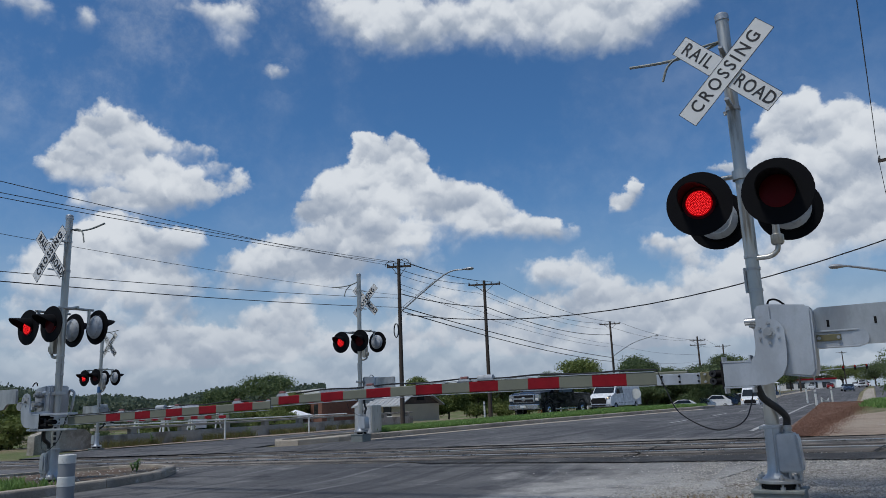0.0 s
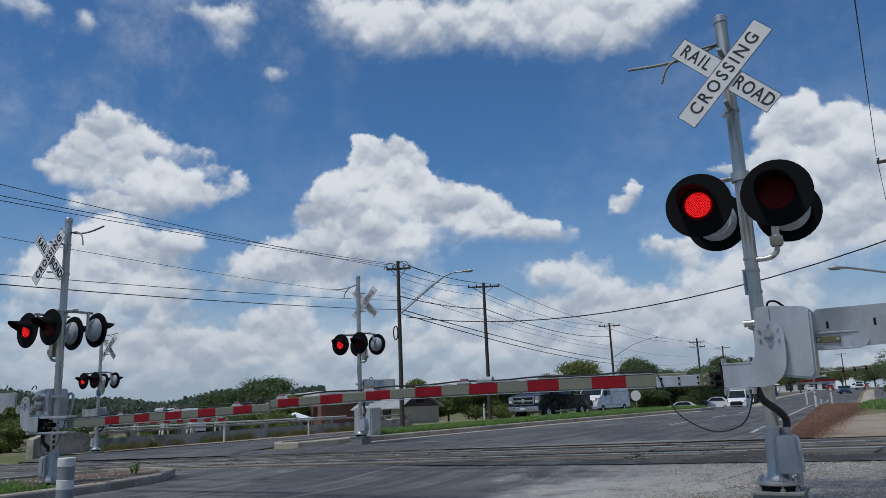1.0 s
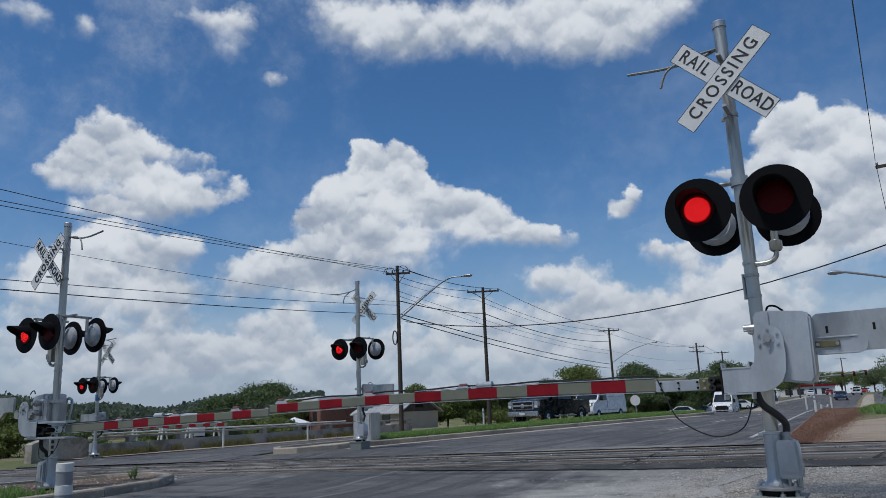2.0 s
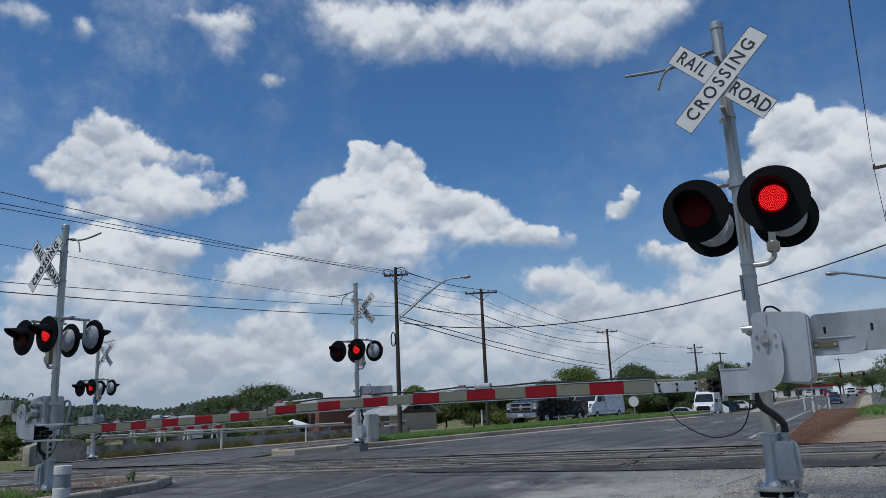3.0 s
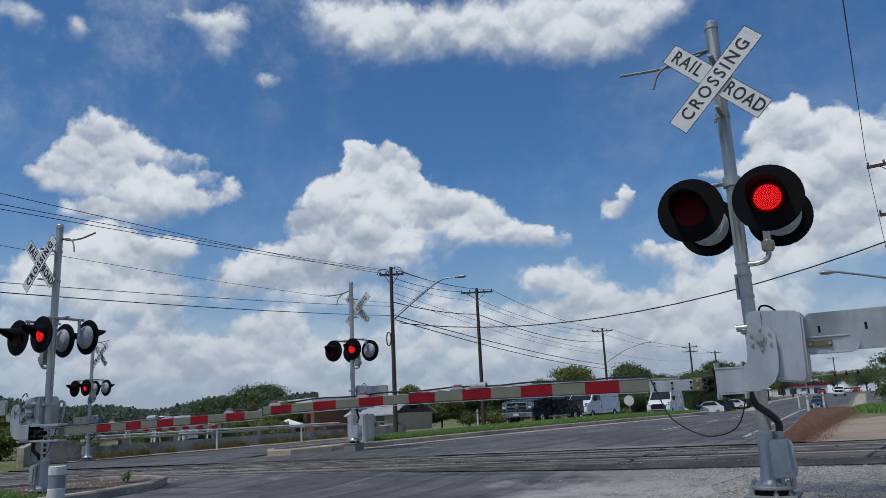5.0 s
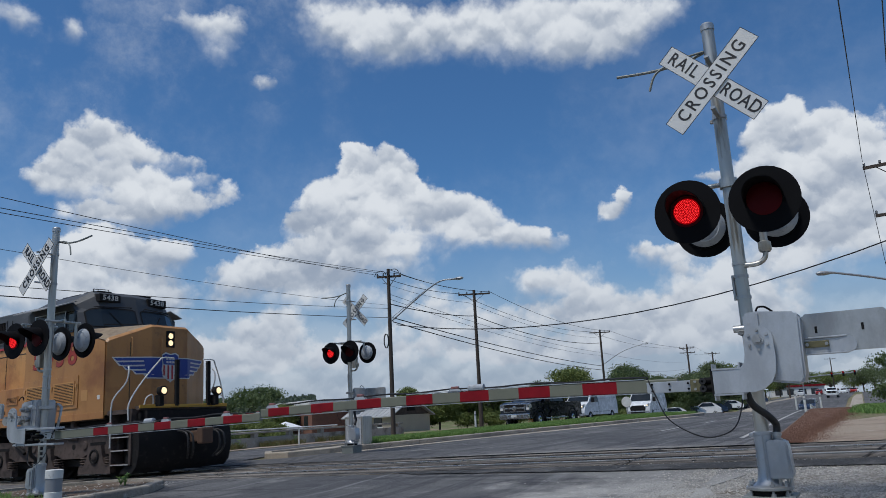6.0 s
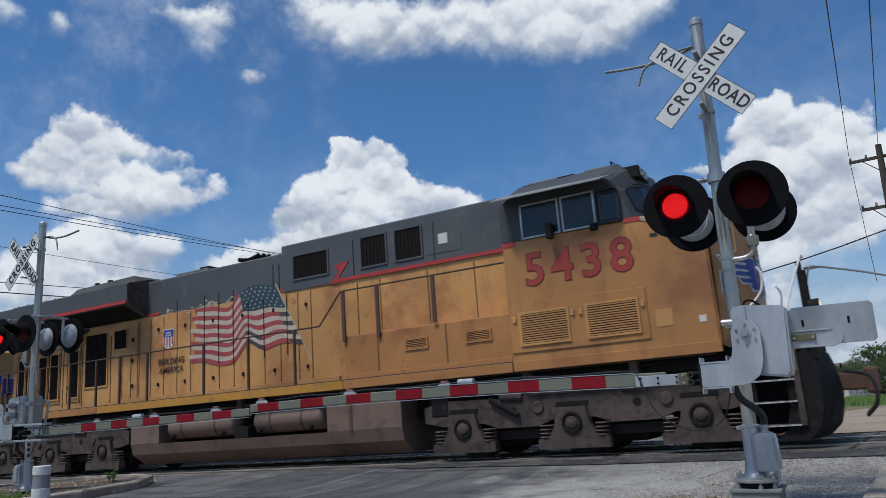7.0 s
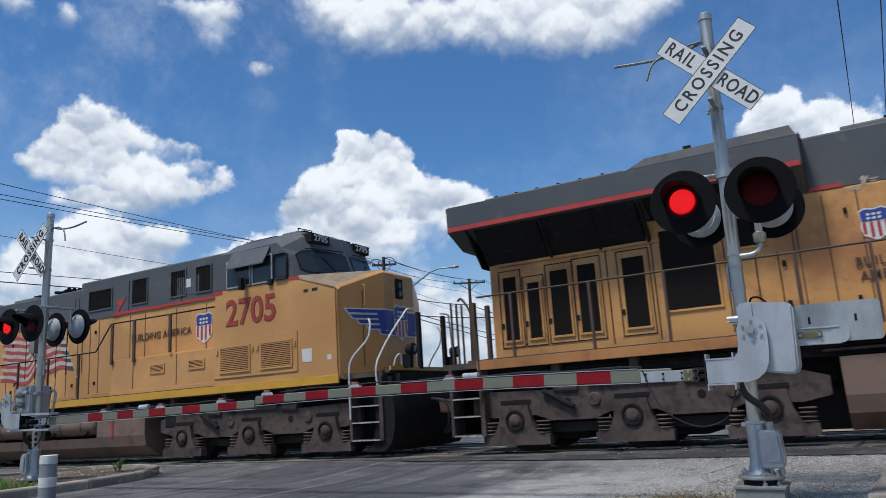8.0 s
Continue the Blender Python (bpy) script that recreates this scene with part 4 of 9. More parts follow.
blades("lot_grass", spots, GRASS, 0.26, "green grass beyond the dirt lot", "grass", 0.03, 0.7, 0.0)
spots = [(rng.uniform(-15.1, -11.0), rng.uniform(4.0, 7.6)) for _ in range(12000)]
spots = [(x, y) for x, y in spots if y < 7.3 - 0.16 * (x + 15) + 0.25 * math.sin(x * 5)]
blades("island_grass", spots, GRASS, 0.15, "short green grass on the near island", "grass", 0.012, 0.6, 0.10)
spots = [(rng.gauss(-1.5, 0.35), rng.gauss(7.0, 0.25)) for _ in range(260)] + [(rng.uniform(-0.9, 2.0), rng.gauss(7.42, 0.06)) for _ in range(500)]
blades("verge_weeds", spots, GRASS, 0.05, "sparse weeds in the gravel by the mast", "weeds", 0.004, 0.9, 0.0)


spots = [(rng.gauss(-1.75, 0.30), rng.gauss(7.15, 0.30)) for _ in range(1500)]
blades("leaf_litter", spots, LITTER, 0.035, "brown dead leaves and straw in the gravel", "leaf litter", 0.010, 2.2, 0.004)
spots = [(cx + rng.gauss(0, 0.10), cy + rng.gauss(0, 0.08)) for cx, cy in ((-2.05, 6.9), (-1.75, 6.75), (-1.45, 6.8), (-0.55, 6.9), (0.05, 7.0)) for _ in range(110)]
blades("verge_tufts", spots, GRASS, 0.10, "small green tufts in the gravel by the mast", "grass", 0.003, 0.9, 0.0)


def pebbles(name, spots, mat, size, label, category):
    verts, faces = [], []
    for x, y, lift in spots:
        s = size * rng.uniform(0.5, 1.5)
        n, z = len(verts), gz(x, y) + lift
        a = rng.uniform(0, 3.14)
        for k in range(5):
            b = a + k * 1.2566
            verts.append((x + math.cos(b) * s * rng.uniform(0.7, 1.1), y + math.sin(b) * s * rng.uniform(0.7, 1.1), z))
        verts.append((x + rng.uniform(-0.2, 0.2) * s, y, z + s * rng.uniform(0.5, 0.9)))
        faces += [(n + k, n + (k + 1) % 5, n + 5) for k in range(5)]
    return tagged(from_arrays(name, verts, faces, mat), label, category, kind="stuff")


STONE = leaf_material("loose stones", (0.15, 0.143, 0.132), (0.64, 0.61, 0.56))
pebbles("loose_gravel", [(rng.uniform(-2.3, 1.2), rng.uniform(5.2, 10.7), 0.008) for _ in range(16000)] + [(-2.0 - abs(rng.gauss(0, 0.30)), rng.uniform(5.2, 10.2), 0.012) for _ in range(2200)], STONE, 0.013, "pale loose gravel stones", "gravel")
pebbles("road_grit", [(-2.0 - abs(rng.gauss(0, 0.8)), rng.uniform(5.2, 10.5), 0.016) for _ in range(500)] + [(rng.uniform(-5, 1) , rng.gauss(10.8, 0.10), 0.01) for _ in range(1500)] + [(-2.0 - abs(rng.gauss(0, 0.35)), rng.uniform(5.2, 10.6), 0.014) for _ in range(900)], STONE, 0.010,
        "grit scattered over the asphalt", "gravel")
pebbles("island_litter", [(rng.uniform(-14.8, -11.2), rng.uniform(6.5, 9.6), 0.105) for _ in range(380)], STONE, 0.026, "small stones and litter on the island soil", "stones")
for y0, a, b in ((26.0, -7.4, -6.3), (33.0, -6.9, -6.75), (39.0, -6.95, -6.8), (45.0, -7.0, -6.85)):
    ribbon("lane_marking", [(y0, -6.9, -6.78), (y0 + 3.0, -6.95, -6.83)], ROAD_PAINT, 0.02, "faded white dashed lane line", "road marking", 0.0, 1, 3)
ribbon("edge_line", [(20, -3.35, -3.23), (47, -4.75, -4.63), (68, -5.5, -5.38)], ROAD_PAINT, 0.02, "faded white edge line", "road marking", 0.0, 1, 4)
ribbon("stop_line", [(5.3, -10.3, -6.2), (5.75, -10.3, -6.2)], ROAD_PAINT, 0.018, "worn white stop line", "road marking", 0.0, 6)

# ---------------------------------------------------------------- crossing signal masts
LAMP_KEYS = []


def disc_lamp(holder, x, y, z, facing, phase):
    """One flashing lamp: black background disc, hood, housing and a turning lamp face, lit on one side."""
    s = facing
    unit = part("background_disc", lathe(B(), [(0.146, 0.0), (0.302, 0.0), (0.305, 0.008), (0.302, 0.016), (0.146, 0.016)], (x, y, z), (0, s, 0), 32), BLACK, holder, "matt black lamp background disc", True)
    bm = B()
    n = 18
    inner, outer = [], []
    for i in range(n + 1):
        a = radians(-18 + 216 * i / n)
        reach = 0.05 + 0.27 * max(0.0, math.sin(a)) ** 0.7 if math.sin(a) > 0 else 0.05
        for ring, r in ((inner, 0.157), (outer, 0.166)):
            ring.append((bm.verts.new((x + math.cos(a) * r, y + s * 0.01, z + math.sin(a) * r)), bm.verts.new((x + math.cos(a) * r * 1.03, y + s * (0.01 + reach), z + math.sin(a) * r * 1.03 - 0.03 * max(0, math.sin(a))))))
    for i in range(n):
        for ring in (inner, outer):
            bm.faces.new((ring[i][0], ring[i + 1][0], ring[i + 1][1], ring[i][1]))
        bm.faces.new((inner[i][1], inner[i + 1][1], outer[i + 1][1], outer[i][1]))
    part("hood", bm, BLACK, unit, "deep black sun hood", True)
    part("housing", lathe(B(), [(0.157, 0.0), (0.200, 0.006), (0.205, 0.03), (0.180, 0.065), (0.155, 0.09), (0.145, 0.088), (0.10, 0.115), (0.045, 0.128), (0.0, 0.13)], (x, y, z), (0, -s, 0), 24), LENS_BACK, unit, "rounded grey lamp housing", True)
    part("housing_rim", lathe(B(), [(0.203, 0.004), (0.216, 0.004), (0.216, 0.022), (0.203, 0.022)], (x, y, z), (0, -s, 0), 24), BLACK, unit)
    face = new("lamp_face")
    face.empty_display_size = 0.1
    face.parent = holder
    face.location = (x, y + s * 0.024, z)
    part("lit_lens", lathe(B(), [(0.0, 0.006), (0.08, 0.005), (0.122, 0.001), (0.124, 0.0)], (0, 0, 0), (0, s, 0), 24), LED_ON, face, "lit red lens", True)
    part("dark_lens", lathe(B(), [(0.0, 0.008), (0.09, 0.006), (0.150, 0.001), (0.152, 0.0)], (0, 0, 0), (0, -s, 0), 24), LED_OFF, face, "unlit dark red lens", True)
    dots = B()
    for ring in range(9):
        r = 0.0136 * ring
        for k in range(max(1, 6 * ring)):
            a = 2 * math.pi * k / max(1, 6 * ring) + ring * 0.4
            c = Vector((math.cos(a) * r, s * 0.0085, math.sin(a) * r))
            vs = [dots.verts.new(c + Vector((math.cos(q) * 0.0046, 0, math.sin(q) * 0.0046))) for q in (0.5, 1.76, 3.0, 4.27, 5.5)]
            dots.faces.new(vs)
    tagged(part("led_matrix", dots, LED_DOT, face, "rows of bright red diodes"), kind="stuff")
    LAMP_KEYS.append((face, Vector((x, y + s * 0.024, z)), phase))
    return unit


def gate_arm(holder, sx, length, lamps, first_red, tilt, bow=(0.0, 0.0)):
    """The lowered barrier arm: silver root, red and silver bands, lamps and wire on top; sx: side it reaches to; bow: rise and droop along it."""
    def lift(x):
        return bow[0] * x + bow[1] * x * x
    arm = part("gate_arm", box(B(), (sx * 0.48, -0.372, 0.96), (sx * 0.90, -0.3635, 1.06), 0.004), ALU, holder, "silver root plate of the lowered gate arm")
    for x, z in ((0.52, 0.985), (0.52, 1.035), (0.69, 0.985), (0.69, 1.035), (0.85, 0.98), (0.85, 1.04)):
        part("bolt", rod(B(), (sx * x, -0.37, z), (sx * x, -0.384, z), 0.010, seg=8), BLACK, arm)
    x, k, band = 0.62, 0, 0.344
    while x < length - 0.05:
        e = min(length, x + (first_red - 0.62 if k == 0 else band))
        h = 0.054 - 0.013 * (x / length)
        bm = B()
        bev = 0.008
        prof = ((-0.362, -h), (-0.355, -h - bev), (-0.312, -h - bev), (-0.305, -h), (-0.305, h), (-0.312, h + bev), (-0.355, h + bev), (-0.362, h))
        rings = [[bm.verts.new((sx * xx, yy, 1.01 + lift(xx) + zz)) for yy, zz in prof] for xx in (x, e)]
        for i in range(8):
            bm.faces.new((rings[0][i], rings[0][(i + 1) % 8], rings[1][(i + 1) % 8], rings[1][i]))
        bm.faces.new(rings[0]), bm.faces.new(rings[1][::-1])
        bmesh.ops.recalc_face_normals(bm, faces=bm.faces[:])
        part("band", bm, GATE_RED if k % 2 else GATE_WHITE, arm)
        x, k = e, k + 1
    trim = B()
    for z0, z1, end in ((0.941, 0.947, length), (1.0725, 1.079, length * 0.62)):
        x = 0.92
        while x < end - 0.01:
            e = min(end, x + 0.344)
            vs = [trim.verts.new((sx * xx, yy, zz + lift(xx))) for xx in (x, e) for yy in (-0.366, -0.300) for zz in (z0, z1)]
            for f in ((0, 1, 5, 4), (2, 6, 7, 3), (0, 4, 6, 2), (1, 3, 7, 5)):
                trim.faces.new([vs[q] for q in f])
            x = e
    bmesh.ops.recalc_face_normals(trim, faces=trim.faces[:])
    part("edge_trim", trim, ALU, arm)
    for x, red in lamps:
        bm = B()
        if red:
            z = 1.062 + lift(x)
            plate(bm, [(sx * x - 0.085, z), (sx * x + 0.085, z), (sx * x + 0.055, z + 0.034), (sx * x - 0.055, z + 0.034)], 0.05, "xz", -0.358)
            lamp = part("gate_lamp", bm, LENS_BACK, arm, "small grey gate lamp body")
            part("lamp_cap", box(B(), (sx * x - 0.044, -0.352, z + 0.035), (sx * x + 0.044, -0.314, z + 0.062), 0.008), DULL_LENS, lamp, "dull red lens cap")
        else:
            rod(bm, (sx * (x - 0.09), -0.333, 1.095 + lift(x)), (sx * (x + 0.09), -0.333, 1.095 + lift(x)), 0.035, seg=12)
            part("gate_lamp", bm, LENS_BACK, arm, "grey cylindrical lamp body", True)
    wire = [(sx * 0.9, -0.333, 1.09)]
    for i in range(24):
        t = i / 23
        wire.append((sx * (0.9 + (length - 1.3) * t), -0.333 + 0.006 * math.sin(i * 2.1), 1.092 + lift(0.9 + (length - 1.3) * t) + 0.008 * math.sin(i * 1.3)))
    part("lamp_wire", hose(B(), wire, 0.009, 6), RUBBER, arm)
    root = Matrix.Translation((sx * 0.48, 0, 1.01))
    arm.matrix_basis = root @ Matrix.Rotation(radians(-sx * tilt), 4, "Y") @ root.inverted()
    return arm


def signal_mast(at, turn, sx, arm_length, phase, lamps, label, wire=False, first_red=1.3, tilt=0.0, back=0.0, bold=0.0025, head_side=-1, bow=(0.0, 0.0)):
    """A crossing signal: mast, crossbuck, four flashing lamps and a gate. sx: the side of the gate in its own space."""
    m = thing("crossing_signal", label, "crossing signal", pose(*at, 0, 0, turn), "crossing signals")
    # mast and foot
    tube = part("mast", rod(B(), (0, 0, 0.12), (0, 0, 4.58), 0.061, seg=24), POLE_GREY, m, "grey aluminium mast tube", True)
    part("mast_cap", lathe(B(), [(0.0, 0.05), (0.05, 0.045), (0.068, 0.025), (0.068, -0.035), (0.061, -0.035)], (0, 0, 4.58), (0, 0, 1), 20), GALV, tube, "", True)
    foot = part("foundation", box(B(), (-0.20, -0.20, -0.5), (0.20, 0.20, 0.0), 0.008), PRIMER, m, "square grey-green steel foundation box")
    part("rim", box(B(), (-0.215, -0.215, 0.0), (0.215, 0.215, 0.028), 0.006), PRIMER, foot)
    part("flange", lathe(B(), [(0.0, 0.0), (0.19, 0.0), (0.198, 0.006), (0.198, 0.026), (0.185, 0.034), (0.11, 0.046), (0.09, 0.046)], (0, 0, 0.075), (0, 0, 1), 28), GALV, foot, "round base flange", True)
    part("shim", lathe(B(), [(0.0, 0.0), (0.15, 0.0), (0.15, 0.05), (0.0, 0.05)], (0, 0, 0.027), (0, 0, 1), 20), SOOT, foot)
    for a in (30, 75, 150, 210, 285, 330):
        c = (math.cos(radians(a)) * 0.172, math.sin(radians(a)) * 0.172)
        bolt = part("anchor_bolt", rod(B(), (*c, 0.02), (*c, 0.155), 0.011, seg=8), GALV, foot)
        part("nut", rod(B(), (*c, 0.028), (*c, 0.052), 0.022, seg=6), GALV, bolt)
        part("nut", rod(B(), (*c, 0.109), (*c, 0.132), 0.022, seg=6), GALV, bolt)
    sleeve = part("sleeve", lathe(B(), [(0.135, 0.0), (0.122, 0.010), (0.098, 0.035), (0.086, 0.085), (0.080, 0.16), (0.078, 0.43), (0.084, 0.435), (0.084, 0.455), (0.062, 0.462)], (0, 0, 0.115), (0, 0, 1), 28), ALU, m, "cast silver base sleeve", True)
    part("rib", box(B(), (-0.006, -0.096, 0.16), (0.006, -0.074, 0.55), 0.003), ALU, sleeve)
    part("clamp_ear", box(B(), (sx * 0.07, -0.03, 0.53), (sx * 0.115, 0.03, 0.565), 0.006), ALU, sleeve)
    jb_shape = [(-0.03, 0.17), (-0.205, 0.17), (-0.222, 0.20), (-0.205, 0.47), (-0.185, 0.50), (-0.03, 0.50)]
    bm = plate(B(), [(sx * a, b) for a, b in jb_shape], 0.22, "xz", -0.12)
    bmesh.ops.bevel(bm, geom=bm.edges[:], offset=0.014, segments=2, affect="EDGES")
    jb = part("junction_box", bm, ALU, m, "cast silver junction box", True)
    bm = plate(B(), [(sx * a, b) for a, b in ((-0.085, 0.225), (-0.200, 0.225), (-0.188, 0.455), (-0.085, 0.455))], 0.016, "xz", -0.134)
    bmesh.ops.bevel(bm, geom=bm.edges[:], offset=0.005, segments=2, affect="EDGES")
    part("lid", bm, ALU, jb, "", True)
    for a, b in ((-0.105, 0.20), (-0.195, 0.205)):
        part("box_foot", rod(B(), (sx * a, -0.08, 0.11), (sx * a, -0.08, 0.18), 0.016, seg=8), GALV, jb)
    part("cable_gland", lathe(B(), [(0.0, 0.0), (0.045, 0.0), (0.045, 0.018), (0.034, 0.02), (0.034, 0.04), (0.042, 0.042), (0.042, 0.058), (0.034, 0.06), (0.034, 0.075), (0.0, 0.075)], (sx * -0.12, -0.02, 0.495), (0, 0, 1), 16), GALV, jb, "", True)
    part("power_cable", hose(B(), arc([(sx * -0.12, -0.02, 0.55), (sx * -0.125, -0.03, 0.64), (sx * -0.08, -0.14, 0.72), (sx * 0.02, -0.22, 0.82), (sx * 0.06, -0.24, 0.97)], 6), 0.032, 10), RUBBER, m, "thick black ribbed cable", True)
    # gate mechanism
    mech = B()
    prof = [(-0.06, 1.02), (-0.42, 0.97), (-0.46, 1.02), (-0.475, 1.55), (-0.44, 1.585), (-0.10, 1.62), (-0.02, 1.60), (-0.02, 1.08)]
    prof = [(sx * a, b) for a, b in prof]
    plate(mech, prof, 0.34, "xz", -0.42 + back)
    bmesh.ops.bevel(mech, geom=mech.edges[:], offset=0.018, segments=2, affect="EDGES")
    box_ob = part("gate_mechanism", mech, ALU, m, "silver cast gate mechanism case", True)
    part("cover_rib", box(B(), (sx * -0.135, -0.437 + back, 1.03), (sx * -0.150, -0.415 + back, 1.60), 0.004), ALU, box_ob)
    part("top_hinge", hose(B(), arc([(sx * -0.12, -0.3, 1.61), (sx * -0.14, -0.3, 1.66), (sx * -0.20, -0.3, 1.66), (sx * -0.26, -0.3, 1.61)], 4), 0.009, 6), BLACK, box_ob)
    part("shaft_stub", rod(B(), (sx * -0.01, -0.25, 1.49), (sx * 0.09, -0.25, 1.49), 0.032, seg=12), GALV, box_ob, "", True)
    for zz in (1.05, 1.45):
        part("mast_clamp", box(B(), (-0.085, -0.10, zz), (0.085, 0.09, zz + 0.06), 0.01), GALV, box_ob)
    # swan-neck arm casting: hub down to the gate root
    line = [(0.13 + 0.122 * math.cos(radians(a)), 1.365 + 0.122 * math.sin(radians(a))) for a in range(-10, 191, 20)]
    line += [(0.008, 1.25), (-0.005, 1.18), (-0.04, 1.14), (-0.10, 1.125), (-0.28, 1.125), (-0.28, 0.925), (0.05, 0.925), (0.13, 0.945), (0.20, 1.0), (0.238, 1.08), (0.252, 1.2)]
    bm = plate(B(), [(-sx * a, b) for a, b in line], 0.022, "xz", -0.475)
    neck = part("arm_casting", bm, ALU, m, "curved silver arm casting", True)
    part("hub_nut", rod(B(), (-sx * 0.13, -0.475, 1.365), (-sx * 0.13, -0.51, 1.365), 0.03, seg=6), GALV, neck)
    part("hub_washer", rod(B(), (-sx * 0.13, -0.475, 1.365), (-sx * 0.13, -0.484, 1.365), 0.048, seg=16), GALV, neck)
    for a in range(30, 390, 60):
        c = (-sx * 0.13 + 0.085 * math.cos(radians(a)), 1.365 + 0.085 * math.sin(radians(a)))
        part("bolt", rod(B(), (c[0], -0.475, c[1]), (c[0], -0.49, c[1]), 0.013, seg=6), GALV, neck)
    for z0, z1 in ((1.128, 1.142), (0.908, 0.922)):
        part("root_flange", box(B(), (sx * 0.04, -0.480, z0), (sx * 0.285, -0.30, z1)), ALU, neck)
    for xx in (0.045, 0.272):
        part("flange_lip", box(B(), (sx * xx, -0.480, 1.143), (sx * (xx + 0.012), -0.30, 1.185)), ALU, neck)
        part("flange_lip", box(B(), (sx * xx, -0.480, 0.866), (sx * (xx + 0.012), -0.30, 0.907)), ALU, neck)
    part("end_plate", box(B(), (sx * 0.286, -0.478, 0.905), (sx * 0.300, -0.30, 1.145)), SOOT, neck)
    adapter = part("breakaway_adapter", box(B(), (sx * 0.40, -0.395, 0.955), (sx * 0.50, -0.365, 1.065), 0.006), BRASS, m, "brass breakaway adapter with black bumpers")
    for zz in (0.977, 1.043):
        part("bolt", rod(B(), (sx * 0.455, -0.395, zz), (sx * 0.455, -0.41, zz), 0.012, seg=6), GALV, adapter)
        part("bumper", rod(B(), (sx * 0.300, -0.385, zz), (sx * 0.402, -0.385, zz), 0.033, seg=14), BLACK, adapter, "", True)
        part("washer", lathe(B(), [(0.012, 0.0), (0.030, 0.0), (0.030, 0.012), (0.012, 0.012)], (sx * 0.385, -0.419, zz), (0, -1, 0), 14), RUBBER, adapter, "", True)
    gate_arm(m, sx, arm_length, lamps, first_red, tilt, bow)
    # counterweight
    cw = [(sx * -a, b) for a, b in ((0.46, 1.33), (0.46, 1.545), (0.50, 1.575), (1.10, 1.575), (1.125, 1.55), (1.125, 1.26), (1.10, 1.235), (0.82, 1.235), (0.74, 1.31), (0.70, 1.33))]
    wt = part("counterweight", plate(B(), cw, 0.04, "xz", -0.14 if not back else -0.46), GALV, m, "flat galvanised counterweight plate")
    ch = part("counterweight_arm", box(B(), (sx * -0.40, -0.20, 1.22), (sx * -0.80, -0.145, 1.36), 0.012), ALU, m, "silver channel holding the counterweight")
    part("slot_plate", box(B(), (sx * -0.47, -0.212, 1.275), (sx * -0.66, -0.199, 1.33), 0.003), BRASS, ch)
    part("round_end", rod(B(), (sx * -0.80, -0.150, 1.29), (sx * -0.80, -0.206, 1.29), 0.070, seg=20), ALU, ch, "", True)
    part("channel_lip", box(B(), (sx * -0.42, -0.214, 1.352), (sx * -0.80, -0.150, 1.366), 0.003), ALU, ch)
    part("channel_lip", box(B(), (sx * -0.42, -0.214, 1.214), (sx * -0.80, -0.150, 1.228), 0.003), ALU, ch)
    for xx in (0.56, 0.92):
        part("slot", box(B(), (sx * -xx, -0.1445, 1.40), (sx * -(xx + 0.02), -0.1405, 1.46)), SOOT, wt)
    for xx in (0.49, 0.64):
        part("bolt", rod(B(), (sx * -xx, -0.212, 1.302), (sx * -xx, -0.23, 1.302), 0.015, seg=8), GALV, ch)
    if back:
        # case on the far side of the mast: shaft ends, guard hoop and the long root channels show
        for zz in (1.30, 1.46):
            part("shaft_end", lathe(B(), [(0.0, 0.16), (0.03, 0.16), (0.035, 0.10), (0.055, 0.10), (0.055, 0.05), (0.04, 0.05), (0.04, 0.0)], (sx * -0.22, -0.42 + back, zz), (0, -1, 0), 12), GALV, box_ob, "", True)
        part("guard_hoop", hose(B(), arc([(sx * -0.02, 0.24, 1.05), (sx * 0.02, 0.27, 1.35), (sx * -0.02, 0.30, 1.50), (sx * -0.20, 0.32, 1.50), (sx * -0.24, 0.32, 1.1)], 5), 0.022, 8), GALV, box_ob, "", True)
        part("root_channel", box(B(), (sx * -0.06, -0.47, 1.115), (sx * 1.05, -0.30, 1.150), 0.006), ALU, neck)
        part("root_channel", box(B(), (sx * -0.06, -0.47, 0.875), (sx * 1.05, -0.30, 0.905), 0.006), ALU, neck)
        for xx, zz in ((0.08, 0.95), (0.08, 1.06), (0.28, 0.95), (0.28, 1.06), (0.45, 1.01)):
            part("damper", rod(B(), (sx * xx, -0.44, zz), (sx * (xx + 0.17), -0.34, zz), 0.035, seg=10), BLACK, neck)
    # crossbuck, lettered on both faces
    cb = thing("crossbuck", "", "", None)
    cb.parent = m
    for k, (text, ang, yy) in enumerate((("RAIL ROAD", -45, -0.325), ("CROSSING", 45, -0.335))):
        rot = Matrix.Translation((0.02, yy, 3.86)) @ Matrix.Rotation(radians(-ang), 4, "Y")
        bm = B()
        box(bm, (-0.56, -0.0025, -0.104), (0.56, 0.0025, 0.104))
        bm.transform(rot)
        blade = part("blade", bm, SIGN_WHITE, cb, "pale grey-white reflective blade")
        frame_bm = B()
        for z0, z1, x0, x1 in ((-0.104, -0.100, -0.56, 0.56), (0.100, 0.104, -0.56, 0.56), (-0.100, 0.100, -0.56, -0.556), (-0.100, 0.100, 0.556, 0.56)):
            box(frame_bm, (x0, -0.0040, z0), (x1, 0.0040, z1))
        frame_bm.transform(rot)
        part("blade_edge", frame_bm, LETTER, blade)
